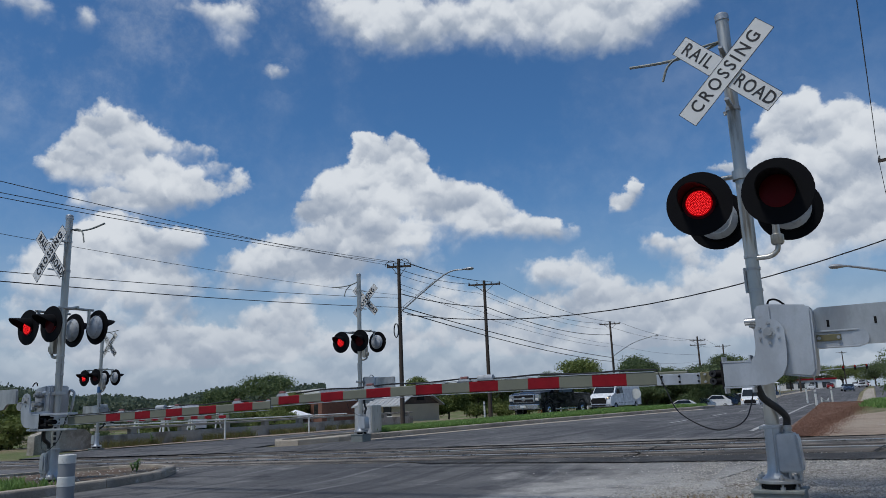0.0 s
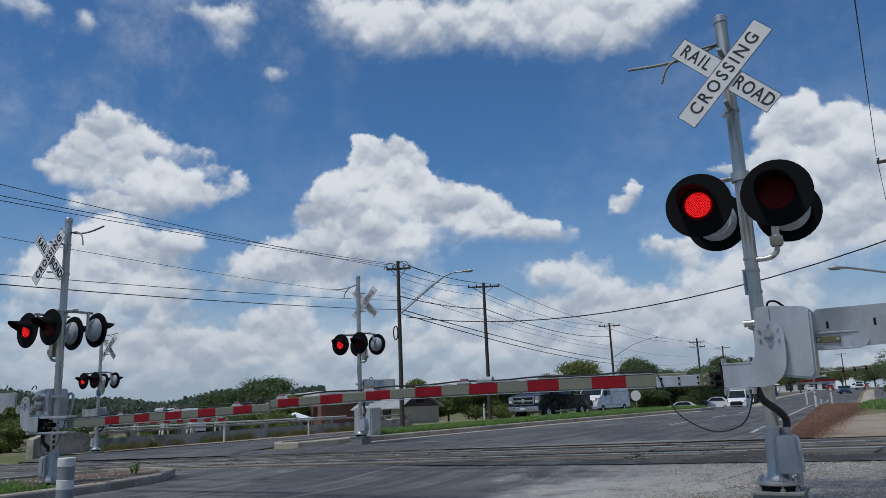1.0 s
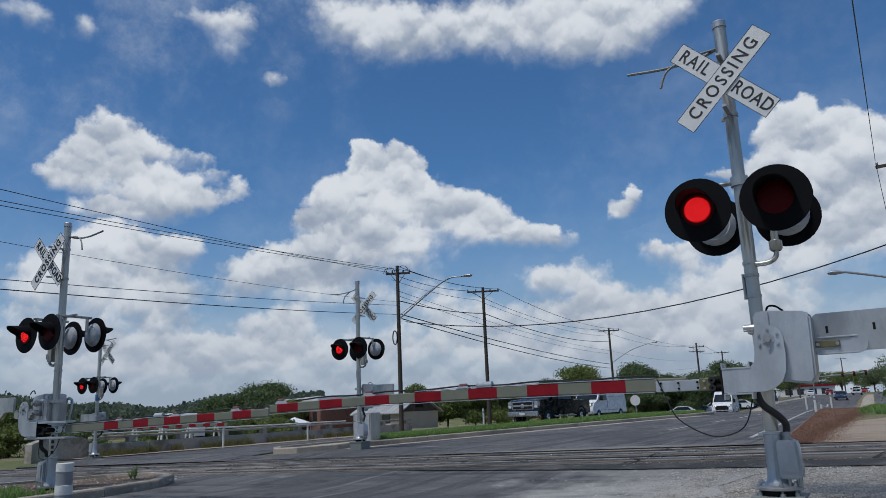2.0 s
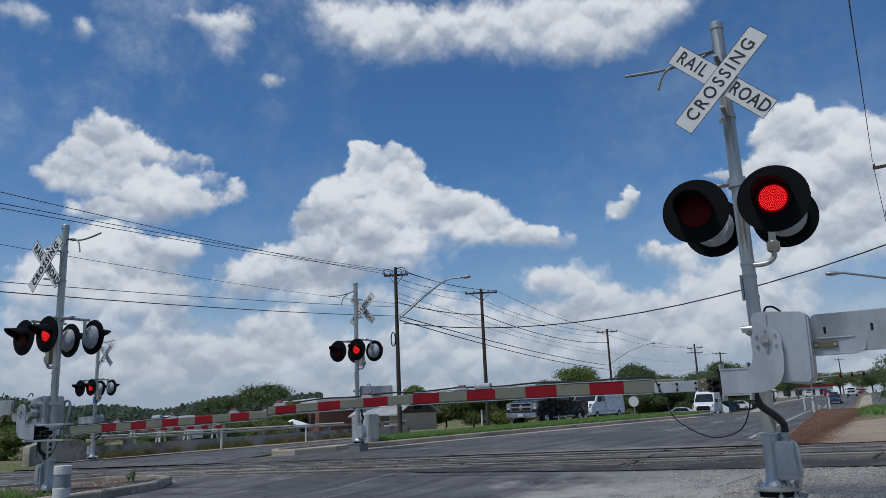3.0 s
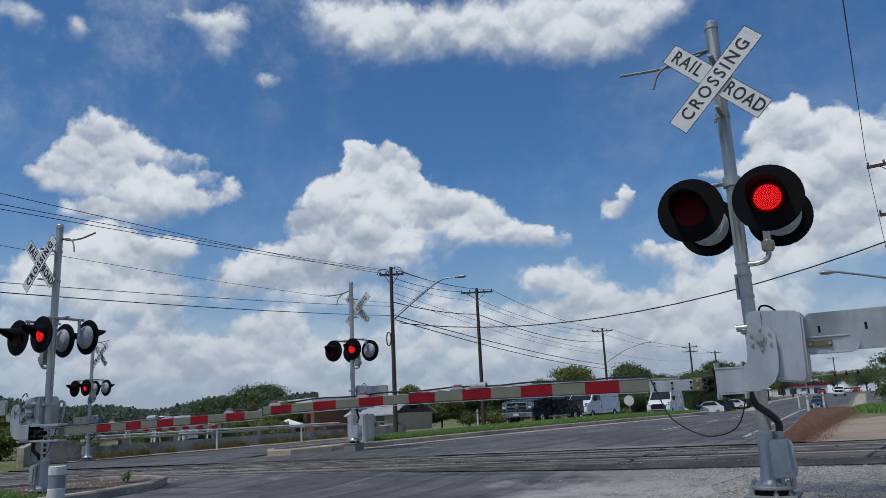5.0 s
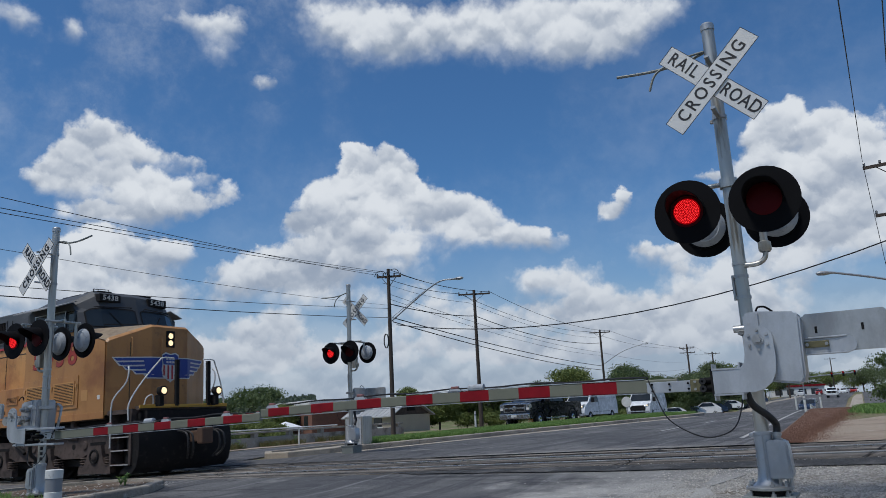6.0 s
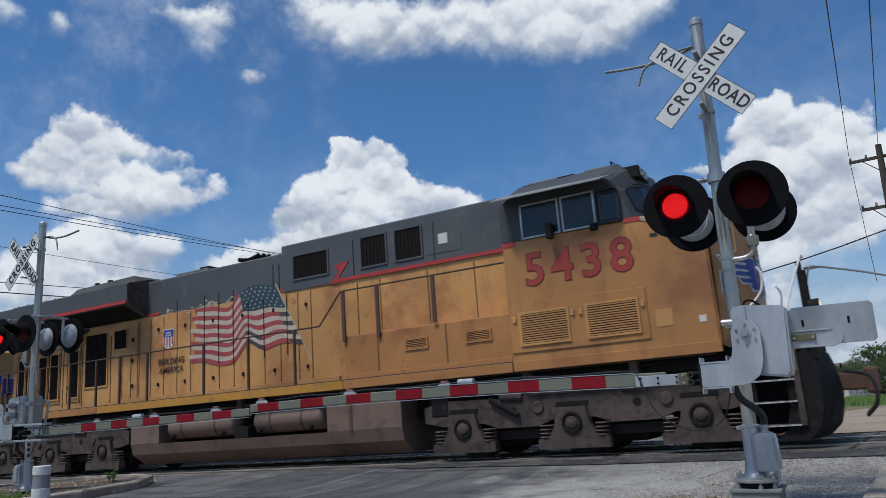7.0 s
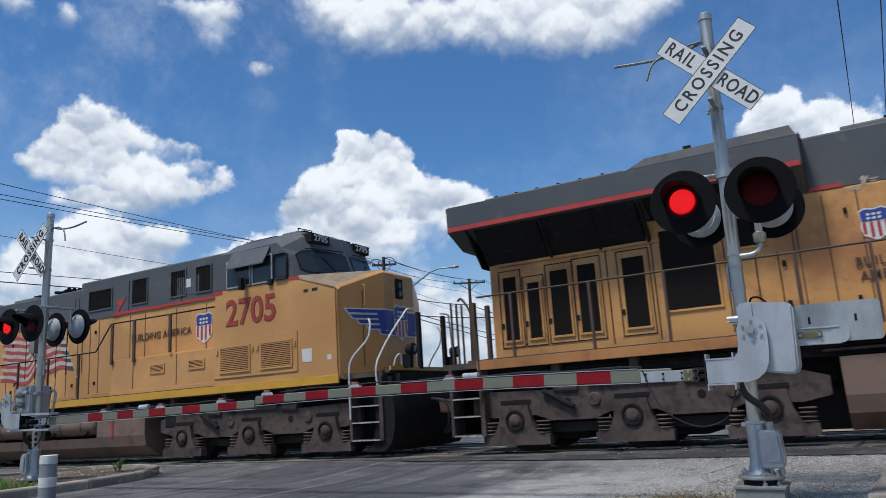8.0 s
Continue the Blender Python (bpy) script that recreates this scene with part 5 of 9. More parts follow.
        for face_turn in (0, 180):
            to = rot @ Matrix.Rotation(radians(face_turn), 4, "Z") @ Matrix.Translation((0, -0.0035, 0)) @ Matrix.Rotation(radians(90), 4, "X")
            if (text == "CROSSING") == (face_turn == 0):
                words("CROSSING", 0.178, LETTER, blade, to, "lettering", bold, 1.32, 0.86, depth=0.001)
            else:
                words("RAIL", 0.178, LETTER, blade, to @ Matrix.Translation((-0.335, 0, 0)), "lettering", bold, 1.22, 0.80, depth=0.001)
                words("ROAD", 0.178, LETTER, blade, to @ Matrix.Translation((0.335, 0, 0)), "lettering", bold, 1.10, 0.80, depth=0.001)
    for zz in (4.13, 3.60):
        band = B()
        lathe(band, [(0.062, -0.02), (0.070, -0.02), (0.070, 0.02), (0.062, 0.02)], (0, 0, zz), (0, 0, 1), 20)
        box(band, (-0.02, -0.33, zz - 0.012), (0.02, -0.06, zz + 0.012))
        box(band, (-0.10, 0.05, zz - 0.015), (-0.06, 0.09, zz + 0.015))
        part("bracket", band, GALV, cb)
    # bent conduit stubs near the top
    part("bent_conduit", hose(B(), arc([(sx * 0.04, 0.05, 4.36), (sx * 0.25, 0.06, 4.31), (sx * 0.58, 0.05, 4.29), (sx * 0.98, 0.03, 4.32)], 6), 0.016, 8), PRIMER, m, "bent grey conduit", True)
    part("bent_conduit", hose(B(), arc([(sx * 0.04, 0.05, 4.36), (sx * 0.32, -0.02, 4.31), (sx * 0.54, -0.08, 4.20), (sx * 0.62, -0.10, 4.02)], 6), 0.013, 8), PRIMER, m, "", True)
    # lamp arm with four lamps
    arm = B()
    rod(arm, (-0.42, 0.0, 2.92), (0.42, 0.0, 2.92), 0.024, seg=10)
    lathe(arm, [(0.062, -0.045), (0.085, -0.045), (0.085, 0.045), (0.062, 0.045)], (0, 0, 2.92), (0, 0, 1), 16)
    for x in (-0.338, 0.338):
        rod(arm, (x, -0.30, 2.90), (x, 0.34, 2.90), 0.022, seg=10)
        for yy in (-0.24, 0.26):
            rod(arm, (x, yy, 2.92), (x, yy, 2.66), 0.026, seg=10)
    part("lamp_arm", arm, POLE_GREY, m, "grey pipe arm carrying the lamps", True)
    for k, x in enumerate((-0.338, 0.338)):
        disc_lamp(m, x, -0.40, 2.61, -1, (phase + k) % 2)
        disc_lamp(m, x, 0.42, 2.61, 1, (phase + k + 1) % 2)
    drop = B()
    hs = head_side
    hose(drop, arc([(0.0, -0.02, 2.10), (hs * 0.16, -0.02, 2.10), (hs * 0.235, -0.02, 2.15), (hs * 0.245, -0.02, 2.25)], 5), 0.024, 10)
    lathe(drop, [(0.045, 0.0), (0.058, 0.02), (0.058, 0.09), (0.034, 0.105), (0.030, 0.28), (0.0, 0.30)], (hs * 0.245, -0.02, 2.20), (0, 0, 1), 16)
    if hs < 0:
        box(drop, (-0.235, -0.075, 2.16), (-0.125, 0.06, 2.50), 0.012)
    part("drop_conduit", drop, POLE_GREY, m, "grey conduit elbow and terminal head", True)
    for zz in (2.12, 2.0, 1.80):
        part("mast_band", lathe(B(), [(0.062, -0.014), (0.068, -0.014), (0.068, 0.014), (0.062, 0.014)], (0, 0, zz), (0, 0, 1), 20), GALV, tube)
    part("side_tube", rod(B(), (sx * 0.075, 0.0, 1.78), (sx * 0.075, 0.0, 2.02), 0.014, seg=8), GALV, tube)
    if wire:
        part("hanging_wire", hose(B(), arc([(sx * 0.88, -0.38, 1.08), (sx * 0.82, -0.39, 0.93), (sx * 0.72, -0.40, 0.72), (sx * 0.50, -0.40, 0.58), (sx * 0.32, -0.38, 0.56), (sx * 0.15, -0.33, 0.66), (sx * 0.06, -0.25, 0.98)], 8), 0.006, 6), RUBBER, m, "thin loose black wire")
    return m


signal_mast((-1.03, 7.4, 0.115), 0, -1, 5.79, 0, ((2.72, False), (2.98, True), (4.25, True), (5.62, True)),
            "railroad crossing signal with crossbuck, red lamps and lowered gate", True, 1.19, head_side=1, bow=(0.0229, -0.00486))
mast_island = signal_mast((-12.3, 7.6, -0.08), 0, 1, 5.27, 0, ((2.2, True), (3.1, False), (3.45, True), (4.65, True)),
            "railroad crossing signal with crossbuck and lowered gate on the near island", True, 1.86, 1.5, 0.29, 0.008)
signal_mast((-13.2, 17.2, 0.19), 180, 1, 5.4, 0, ((2.6, False), (3.9, True), (5.1, True)),
            "railroad crossing signal with crossbuck and lowered gate at the median's tip", True, bold=0.006)
mast_far = signal_mast((-25.85, 17.6, -0.2), 180, -1, 6.6, 0, ((2.6, False), (4.2, True), (6.2, True)),
            "railroad crossing signal with crossbuck and lowered gate beside the concrete wall", True, bold=0.006)

part("blue_sleeve", lathe(B(), [(0.062, 0.0), (0.085, 0.01), (0.085, 0.22), (0.062, 0.23)], (0, 0, 2.05), (0, 0, 1), 18), TAG_BLUE, mast_far, "blue plastic sleeve under the lamps", True)
for k in range(4):
    part("number_bar", box(B(), (0.030, -0.056, 0.62 + 0.085 * k), (0.058, -0.020, 0.672 + 0.085 * k), 0.004), LETTER, mast_island)

# ---------------------------------------------------------------- locomotives
AXLES = (-0.62, -2.62, -4.60, -14.17, -16.14, -18.12)
WHEELS = []


def side_panel_lines(holder, xs, z0, z1, y, mat):
    for x in xs:
        part("door_seam", box(B(), (x - 0.008, y - 0.006, z0), (x + 0.008, y + 0.004, z1)), mat, holder)


def louvre(holder, name, x0, x1, z0, z1, y, side, slats, frame_mat, dark, label, tall=False):
    """A framed grille with separate slats on a side wall; side: -1 faces the road's near side."""
    o = 0.022 * side
    fr = B()
    t = 0.035
    for lo, hi in (((x0, z0), (x1, z0 + t)), ((x0, z1 - t), (x1, z1)), ((x0, z0 + t), (x0 + t, z1 - t)), ((x1 - t, z0 + t), (x1, z1 - t))):
        box(fr, (lo[0], y, lo[1]), (hi[0], y + o, hi[1]))
    holder_ob = part(name, fr, frame_mat, holder, label)
    part("grille_back", box(B(), (x0 + t, y + o * 0.08, z0 + t), (x1 - t, y + o * 0.15, z1 - t)), GRILLE if not tall else dark, holder_ob)
    sl = B()
    for k in range(slats):
        f = (k + 0.5) / slats
        if tall:
            x = x0 + t + (x1 - x0 - 2 * t) * f
            box(sl, (x - 0.008, y + o * 0.15, z0 + t), (x + 0.008, y + o * 0.6, z1 - t))
        else:
            z = z0 + t + (z1 - z0 - 2 * t) * f
            h = (z1 - z0 - 2 * t) / slats * 0.25
            box(sl, (x0 + t, y + o * 0.15, z - h), (x1 - t, y + o * 0.75, z + h))
    part("slats", sl, frame_mat if not tall else dark, holder_ob)
    return holder_ob


def emblem_shield(holder, x, z, w, h, y, side, plane="side"):
    """A plain shield: blue top, upright red and white bars. No lettering."""
    def shape(k):
        pts = [(-0.5, 0.42), (-0.3, 0.5), (0, 0.45), (0.3, 0.5), (0.5, 0.42), (0.46, 0.1), (0.5, -0.1), (0.42, -0.34), (0.0, -0.52), (-0.42, -0.34), (-0.5, -0.1), (-0.46, 0.1)]
        return [(a * w * k, b * h * k) for a, b in pts]

    def add(name, pts, mat, lift):
        bm = B()
        if plane == "side":
            plate(bm, [(x + a, z + b) for a, b in pts], side * 0.002, "xz", y + side * lift)
        else:
            plate(bm, [(y + a, z + b) for a, b in pts], 0.002, "yz", x + lift)
        part(name, bm, mat, holder)
    add("shield_edge", shape(1.0), EMBLEM_WHITE, 0.004)
    add("shield_top", [(-0.46 * w, 0.38 * h), (-0.28 * w, 0.45 * h), (0, 0.41 * h), (0.28 * w, 0.45 * h), (0.46 * w, 0.38 * h), (0.43 * w, 0.08 * h), (-0.43 * w, 0.08 * h)], BLUE, 0.008)
    for k in range(4):
        a = (-0.42 + 0.24 * k) * w
        add("shield_bar", [(a, 0.06 * h), (a + 0.11 * w, 0.06 * h), (a + 0.11 * w, -(0.40 if k in (1, 2) else 0.30) * h), (a, -(0.42 if k in (1, 2) else 0.28) * h)], EMBLEM_RED, 0.008)
    for k in range(3):
        a = (-0.25 + 0.18 * k) * w
        add("shield_mark", [(a, 0.32 * h), (a + 0.12 * w, 0.32 * h), (a + 0.12 * w, 0.25 * h), (a, 0.25 * h)], EMBLEM_WHITE, 0.012)
        add("shield_mark", [(a, 0.20 * h), (a + 0.12 * w, 0.20 * h), (a + 0.12 * w, 0.13 * h), (a, 0.13 * h)], EMBLEM_WHITE, 0.012)


def nose_x(y):
    return 0.32 - 0.47 * max(0.0, abs(y) - 0.55)


def nose_patch(holder, name, pts, mat, lift):
    """A thin painted patch that follows the nose's folded front; pts of (y, z)."""
    bm = B()
    bm.faces.new([bm.verts.new((nose_x(a) + lift, a, b)) for a, b in pts])
    part(name, bm, mat, holder)


def wing_emblem(holder, z):
    """The winged emblem across the nose: blue feathers with white edges."""
    for s in (-1, 1):
        reach = (1.36, 1.28, 1.14, 0.94, 0.70)
        for k, a1 in enumerate(reach):
            zt = z + 0.20 - 0.105 * k
            for lift, grow, mat in ((0.006, 0.026, EMBLEM_WHITE), (0.011, 0.0, BLUE)):
                for u0, u1 in ((0.16, 0.55), (0.55, a1)):
                    tip = u1 > 0.56
                    pts = [(s * u0, zt + grow), (s * (u1 + (grow * 1.5 if tip else 0)), zt + grow), (s * (u1 - (0.07 - grow if tip else 0)), zt - 0.066 - grow), (s * u0, zt - 0.066 - grow)]
                    nose_patch(holder, "feather", pts, mat, lift)
        for u0, u1 in ((0.16, 0.55), (0.55, 0.74)):
            nose_patch(holder, "feather_root", [(s * u0, z + 0.20), (s * u1, z + 0.20), (s * (u1 - (0.08 if u1 > 0.6 else 0.0)), z - 0.20), (s * u0, z - 0.28)], BLUE, 0.014)
    emblem_shield(holder, 0.335, z - 0.02, 0.52, 0.74, 0.0, 1, "front")


def eased(u, knots):
    """A smooth curve through a few (place, value) knots."""
    for (a, p), (b, q) in zip(knots, knots[1:]):
        if u <= b:
            f = (u - a) / (b - a)
            return p + (q - p) * f * f * (3 - 2 * f)
    return knots[-1][1]


def flag_decal(holder, x0, x1, z_top, y, side):
    """A painted flag waving from a slanting staff, laid on the hood side in strips."""
    n = 34

    def spot(u, v):
        top = z_top + eased(u, ((0, 0), (0.2, -0.02), (0.42, -0.11), (0.60, 0.20), (0.75, 0.27), (1.0, 0.18)))
        tall = eased(u, ((0, 1.20), (0.25, 1.30), (0.42, 1.26), (0.56, 1.14), (0.72, 1.42), (0.88, 1.30), (1.0, 1.32)))
        ripple = 0.035 * math.sin(u * 19.0 + v * 5.0) * (1 - u) * v
        return x0 + (x1 - x0) * u + (0.72 * u ** 1.5 - 0.12 * (1 - u)) * v, top - tall * v + ripple

    def strip(u0, u1, v0, v1, lift, steps, rag=0.0):
        bm = B()
        rows = []
        for i in range(steps + 1):
            u = u0 + (u1 - u0) * i / steps
            pair = []
            for v in (v0, v1):
                x, z = spot(u, v)
                pair.append(bm.verts.new((x + rag * (1 - u) ** 6, y + side * lift, z)))
            rows.append(pair)
        for a, b in zip(rows, rows[1:]):
            bm.faces.new((a[1], b[1], b[0], a[0]))
        return bm

    for k in range(13):
        bm = strip(0.0, 1.0, k / 13, (k + 1) / 13, 0.0, n, 0.10 * math.sin(k * 2.1))
        # shade of the hem and lower fold, painted in as dark stripe pieces
        if k % 2 == 0 and k > 4:
            bm.faces.ensure_lookup_table()
            for i, f in enumerate(bm.faces):
                u = (i + 0.5) / n
                f.material_index = 1 if u > 0.95 - 0.004 * k or (k > 8 and 0.56 < u < 0.70) else 0
        part("flag_stripe", bm, [FLAG_RED, FLAG_SHADE] if k % 2 == 0 else FLAG_WHITE, holder)
    part("flag_field", strip(0.57, 1.0, -0.01, 0.385, 0.002, 16), FLAG_BLUE, holder)
    stars = B()
    for r in range(6):
        for c in range(7):
            x, z = spot(0.60 + 0.056 * c + (0.028 if r % 2 else 0), 0.035 + 0.062 * r)
            vs = []
            for p in range(10):
                a, q = math.pi / 2 + p * math.pi / 5, 0.027 if p % 2 == 0 else 0.012
                vs.append(stars.verts.new((x + math.cos(a) * q, y + side * 0.004, z + math.sin(a) * q)))
            stars.faces.new(vs)
    tagged(part("flag_stars", stars, FLAG_WHITE, holder), kind="stuff")
    (xa, za), (xb, zb) = spot(1.0, -0.03), spot(1.0, 1.0)
    xc, zc = xb + (xb - xa) * 0.28, zb + (zb - za) * 0.28
    part("flag_staff", plate(B(), [(xa, za), (xa + 0.045, za), (xc + 0.03, zc), (xc, zc)], side * 0.003, "xz", y), FLAG_STAFF, holder)


def locomotive(number, paint, worn, lights, second):
    """A six-axle freight diesel, nose towards +x; its origin is at rail level under the nose corner."""
    L = thing("locomotive", ("weathered yellow and grey six-axle diesel locomotive with lit headlights" if not second else
                             "yellow and grey six-axle diesel locomotive in cleaner paint, coupled behind"), "locomotive", None, "locomotives")
    # underframe
    fr = B()
    box(fr, (-18.9, -1.22, 1.18), (1.05, 1.22, 1.50))
    box(fr, (-18.7, -0.8, 0.75), (0.9, 0.8, 1.22))
    part("underframe", fr, SOOT, L, "black underframe")
    for s in (-1, 1):
        for x0, x1, old in ((-18.72, -14.31, True), (-14.30, -7.06, False), (-7.05, -3.52, True)):
            tint = SILL_YELLOW if second else YELLOW_RUST if old else SILL_ORANGE
            part("side_sill", box(B(), (x0, s * 1.47, 1.40), (x1, s * 1.40, 1.56), 0.006), tint, L, "rusty side sill" if old and not second else "yellow side sill")
    for s in (-1, 1):
        for k, (x0, x1, z) in enumerate(((-18.6, -0.2, 1.32), (-13.4, -5.0, 1.26), (-9.0, -0.3, 1.40))):
            part("frame_pipe", hose(B(), [(x0, s * (1.27 + 0.03 * k), z), (x1, s * (1.27 + 0.03 * k), z)], 0.022, 6), UNDER if k else SOOT, L)
        for x in (-17.4, -16.1, -12.6, -9.9, -7.2, -5.0, -3.4, -1.6):
            part("frame_bracket", box(B(), (x, s * 1.22, 1.20), (x + 0.14, s * 1.38, 1.42), 0.012), UNDER, L)
    deck = B()
    box(deck, (-18.9, -1.44, 1.50), (-3.5, 1.44, 1.58))
    box(deck, (-0.1, -1.44, 1.46), (0.80, 1.44, 1.56)), box(deck, (0.76, -1.33, 1.52), (0.90, 1.33, 1.62))
    part("walkway", deck, UNDER, L, "dark walkway deck")
    # hood: engine room, tall forward part
    hood = part("hood", box(B(), (-18.60, -0.93, 1.56), (-3.5, 0.93, 3.60), 0.03), paint, L, "yellow engine hood side")
    tall = B()
    plate(tall, [(-0.95, 3.58), (-0.95, 4.57), (-0.92, 4.60), (-0.70, 4.62), (0.70, 4.62), (0.92, 4.60), (0.95, 4.57), (0.95, 3.58)], 5.45, "yz", -8.95)
    part("hood_top_front", tall, LOCO_GREY, L, "dark grey upper hood behind the cab")
    low = B()
    plate(low, [(-0.93, 3.60), (-0.93, 4.42), (-0.90, 4.45), (-0.60, 4.48), (0.60, 4.48), (0.90, 4.45), (0.93, 4.42), (0.93, 3.60)], 4.6, "yz", -13.50)
    part("hood_top_middle", low, LOCO_GREY, L, "dark grey lower hood roof")
    # radiator wings
    wing = B()
    plate(wing, [(-0.95, 3.62), (-1.50, 3.88), (-1.52, 4.34), (-1.16, 4.44), (1.16, 4.44), (1.52, 4.34), (1.50, 3.88), (0.95, 3.62)], 5.85, "yz", -19.10)
    rad = part("radiator_wing", wing, LOCO_GREY, L, "flared dark grey radiator housing")
    part("front_slope", plate(B(), [(-0.93, 3.62), (-1.48, 3.92), (-1.48, 4.38), (-0.90, 4.52), (0.90, 4.52), (1.48, 4.38), (1.48, 3.92), (0.93, 3.62)], 0.012, "yz", -13.248), UNDER, rad)
    for s in (-1, 1):
        part("red_stripe", box(B(), (-19.09, s * 1.512, 3.885), (-13.27, s * 1.528, 3.965)), RED_STRIPE, rad)
        for x0, x1, zb in ((-18.60, -17.42, 3.27), (-17.34, -15.72, 3.27), (-15.6, -13.4, 3.60)):
            bm = B()
            lo, hi = [], []
            for x in (x0, x1):
                lo.append(bm.verts.new((x, s * 0.955, zb)))
                hi.append(bm.verts.new((x, s * 1.46, 3.86)))
                lo.append(bm.verts.new((x, s * 0.94, zb)))
                hi.append(bm.verts.new((x, s * 0.94, 3.86)))
            bm.faces.new((lo[0], lo[2], hi[2], hi[0]))
            bm.faces.new((lo[0], hi[0], hi[1], lo[1]))
            bm.faces.new((lo[2], hi[2], hi[3], lo[3]))
            part("intake_screen", bm, SOOT, rad, "dark radiator intake screen")
        for x in (-17.38, -16.5, -15.68):
            strut = B()
            plate(strut, [(s * 0.95, 3.24), (s * 1.0, 3.24), (s * 1.46, 3.80), (s * 1.46, 3.88), (s * 1.40, 3.88), (s * 0.95, 3.34)], 0.05, "yz", x)
            part("wing_strut", strut, SOOT, rad)
    part("roof_screen", box(B(), (-18.5, -1.12, 4.43), (-15.95, 1.12, 4.49), 0.02), ROOF_GREY, rad)
    for k in range(6):
        part("screen_bar", box(B(), (-18.3 + 0.4 * k, -1.1, 4.49), (-18.25 + 0.4 * k, 1.1, 4.51)), SOOT, rad)
    hatch = B()
    plate(hatch, [(-15.8, 4.43), (-15.5, 4.56), (-13.35, 4.59), (-13.27, 4.43)], 2.5, "xz", -1.25)
    part("roof_hatch", hatch, ROOF_GREY, rad, "pale dusty roof hatch")
    part("hatch_lid", box(B(), (-15.0, -0.95, 4.57), (-13.6, 0.95, 4.63), 0.02), ROOF_GREY, rad)
    for x in (-14.9, -14.4):
        part("lift_lug", box(B(), (x, -1.2, 4.56), (x + 0.12, -1.12, 4.64), 0.01), SOOT, rad)
    part("tail_slope", plate(B(), [(-0.93, 3.25), (-1.49, 3.87), (1.49, 3.87), (0.93, 3.25)], 0.03, "yz", -18.75), SOOT, rad)
    part("dynamic_brake_hatch", box(B(), (-12.7, -0.55, 4.48), (-11.6, 0.55, 4.62), 0.03), ROOF_GREY, L)
    part("exhaust_stack", box(B(), (-12.1, -0.35, 4.48), (-11.8, 0.35, 4.72), 0.03), SOOT, L)
    horn = part("air_horn", rod(B(), (-10.15, -0.62, 4.40), (-10.15, -0.62, 4.56), 0.03), SOOT, L, "cluster of black air horns", True)
    for k, yy in enumerate((-0.74, -0.62, -0.50)):
        part("trumpet", rod(B(), (-10.12, yy, 4.54), (-9.80 + 0.05 * k, yy, 4.57), 0.02, 0.055, 12), SOOT, horn, "", True)
        part("trumpet", rod(B(), (-10.12, yy, 4.54), (-10.40 - 0.04 * k, yy, 4.56), 0.02, 0.05, 12), SOOT, horn, "", True)
    for s in (-1, 1):
        y = s * 0.95
        o = s * 0.012
        # stripes along the hood
        part("red_stripe", box(B(), (-7.3, y, 3.58), (-3.52, y + o, 3.65)), RED_STRIPE, L)
        for x0, x1 in (((-13.24, -12.8), (-9.3, -8.66)) if not second else ((-13.24, -8.66),)):
            part("red_stripe", box(B(), (x0, s * 0.93, 3.60), (x1, s * 0.93 + o, 3.66)), RED_STRIPE, L)
        part("stripe_bolt", plate(B(), [(-7.16, 3.99), (-7.55, 3.94), (-7.42, 3.80), (-7.66, 3.56), (-7.30, 3.575), (-7.30, 3.655), (-7.44, 3.66)], o, "xz", y), RED_STRIPE, L)
        # equipment grilles on the grey upper hood
        louvre(L, "intake_grille", -8.65, -7.68, 3.78, 4.34, y, s, 14, LOCO_GREY, SCREEN, "black intake grille", True)
        for x0, x1 in (((-6.88, -6.22), (-6.06, -5.40)) if not second else ((-6.95, -6.35), (-5.55, -5.0), (-4.7, -4.15))):
            louvre(L, "blower_grille", x0, x1, 3.76, 4.42, y, s, 7, LOCO_GREY, SCREEN, "tall dark blower grille", True)
        part("notice_plate", box(B(), (-5.05, y, 3.95), (-4.85, y + o, 4.15)), EMBLEM_WHITE, L)
        part("access_panel", box(B(), (-5.32, y, 3.78), (-4.55, y + o * 0.5, 4.22), 0.002), LOCO_GREY, L)
        side_panel_lines(L, (-7.05, -5.15), 3.62, 4.40, s * 0.953, SOOT)
        # doors along the yellow hood
        yy = s * 0.933
        side_panel_lines(L, (-8.2, -8.55, -9.05, -9.5, -9.95, -10.4, -10.85, -11.3, -11.75, -12.2, -12.65, -13.1, -13.5, -13.56), 1.66, 3.52, yy, GRILLE_BROWN)
        side_panel_lines(L, (-4.35, -5.35, -6.45, -7.0), 2.42, 3.50, yy, GRILLE_BROWN)
        for x in (-8.35, -9.25, -10.15, -11.05, -11.95, -12.85):
            part("door_latch", box(B(), (x, yy, 1.92), (x + 0.05, yy + s * 0.03, 2.0), 0.006), SOOT, L)
            part("door_latch", box(B(), (x, yy, 3.2), (x + 0.05, yy + s * 0.03, 3.28), 0.006), SOOT, L)
        part("hood_foot", box(B(), (-13.6, yy, 1.60), (-7.5, yy + s * 0.05, 1.70), 0.01), paint, L)
        # lower equipment cabinets level with the walkway
        cab_box = part("equipment_cabinet", box(B(), (-7.04, s * 0.93, 1.53), (-3.52, s * 1.40, 2.40), 0.02), worn, L, "rust-stained yellow equipment cabinet beside the walkway")
        part("cabinet_foot", box(B(), (-7.02, s * 1.40, 1.54), (-3.53, s * 1.425, 1.66), 0.006), worn, cab_box)
        side_panel_lines(cab_box, (-6.25, -4.78), 1.68, 2.36, s * 1.402, GRILLE_BROWN)
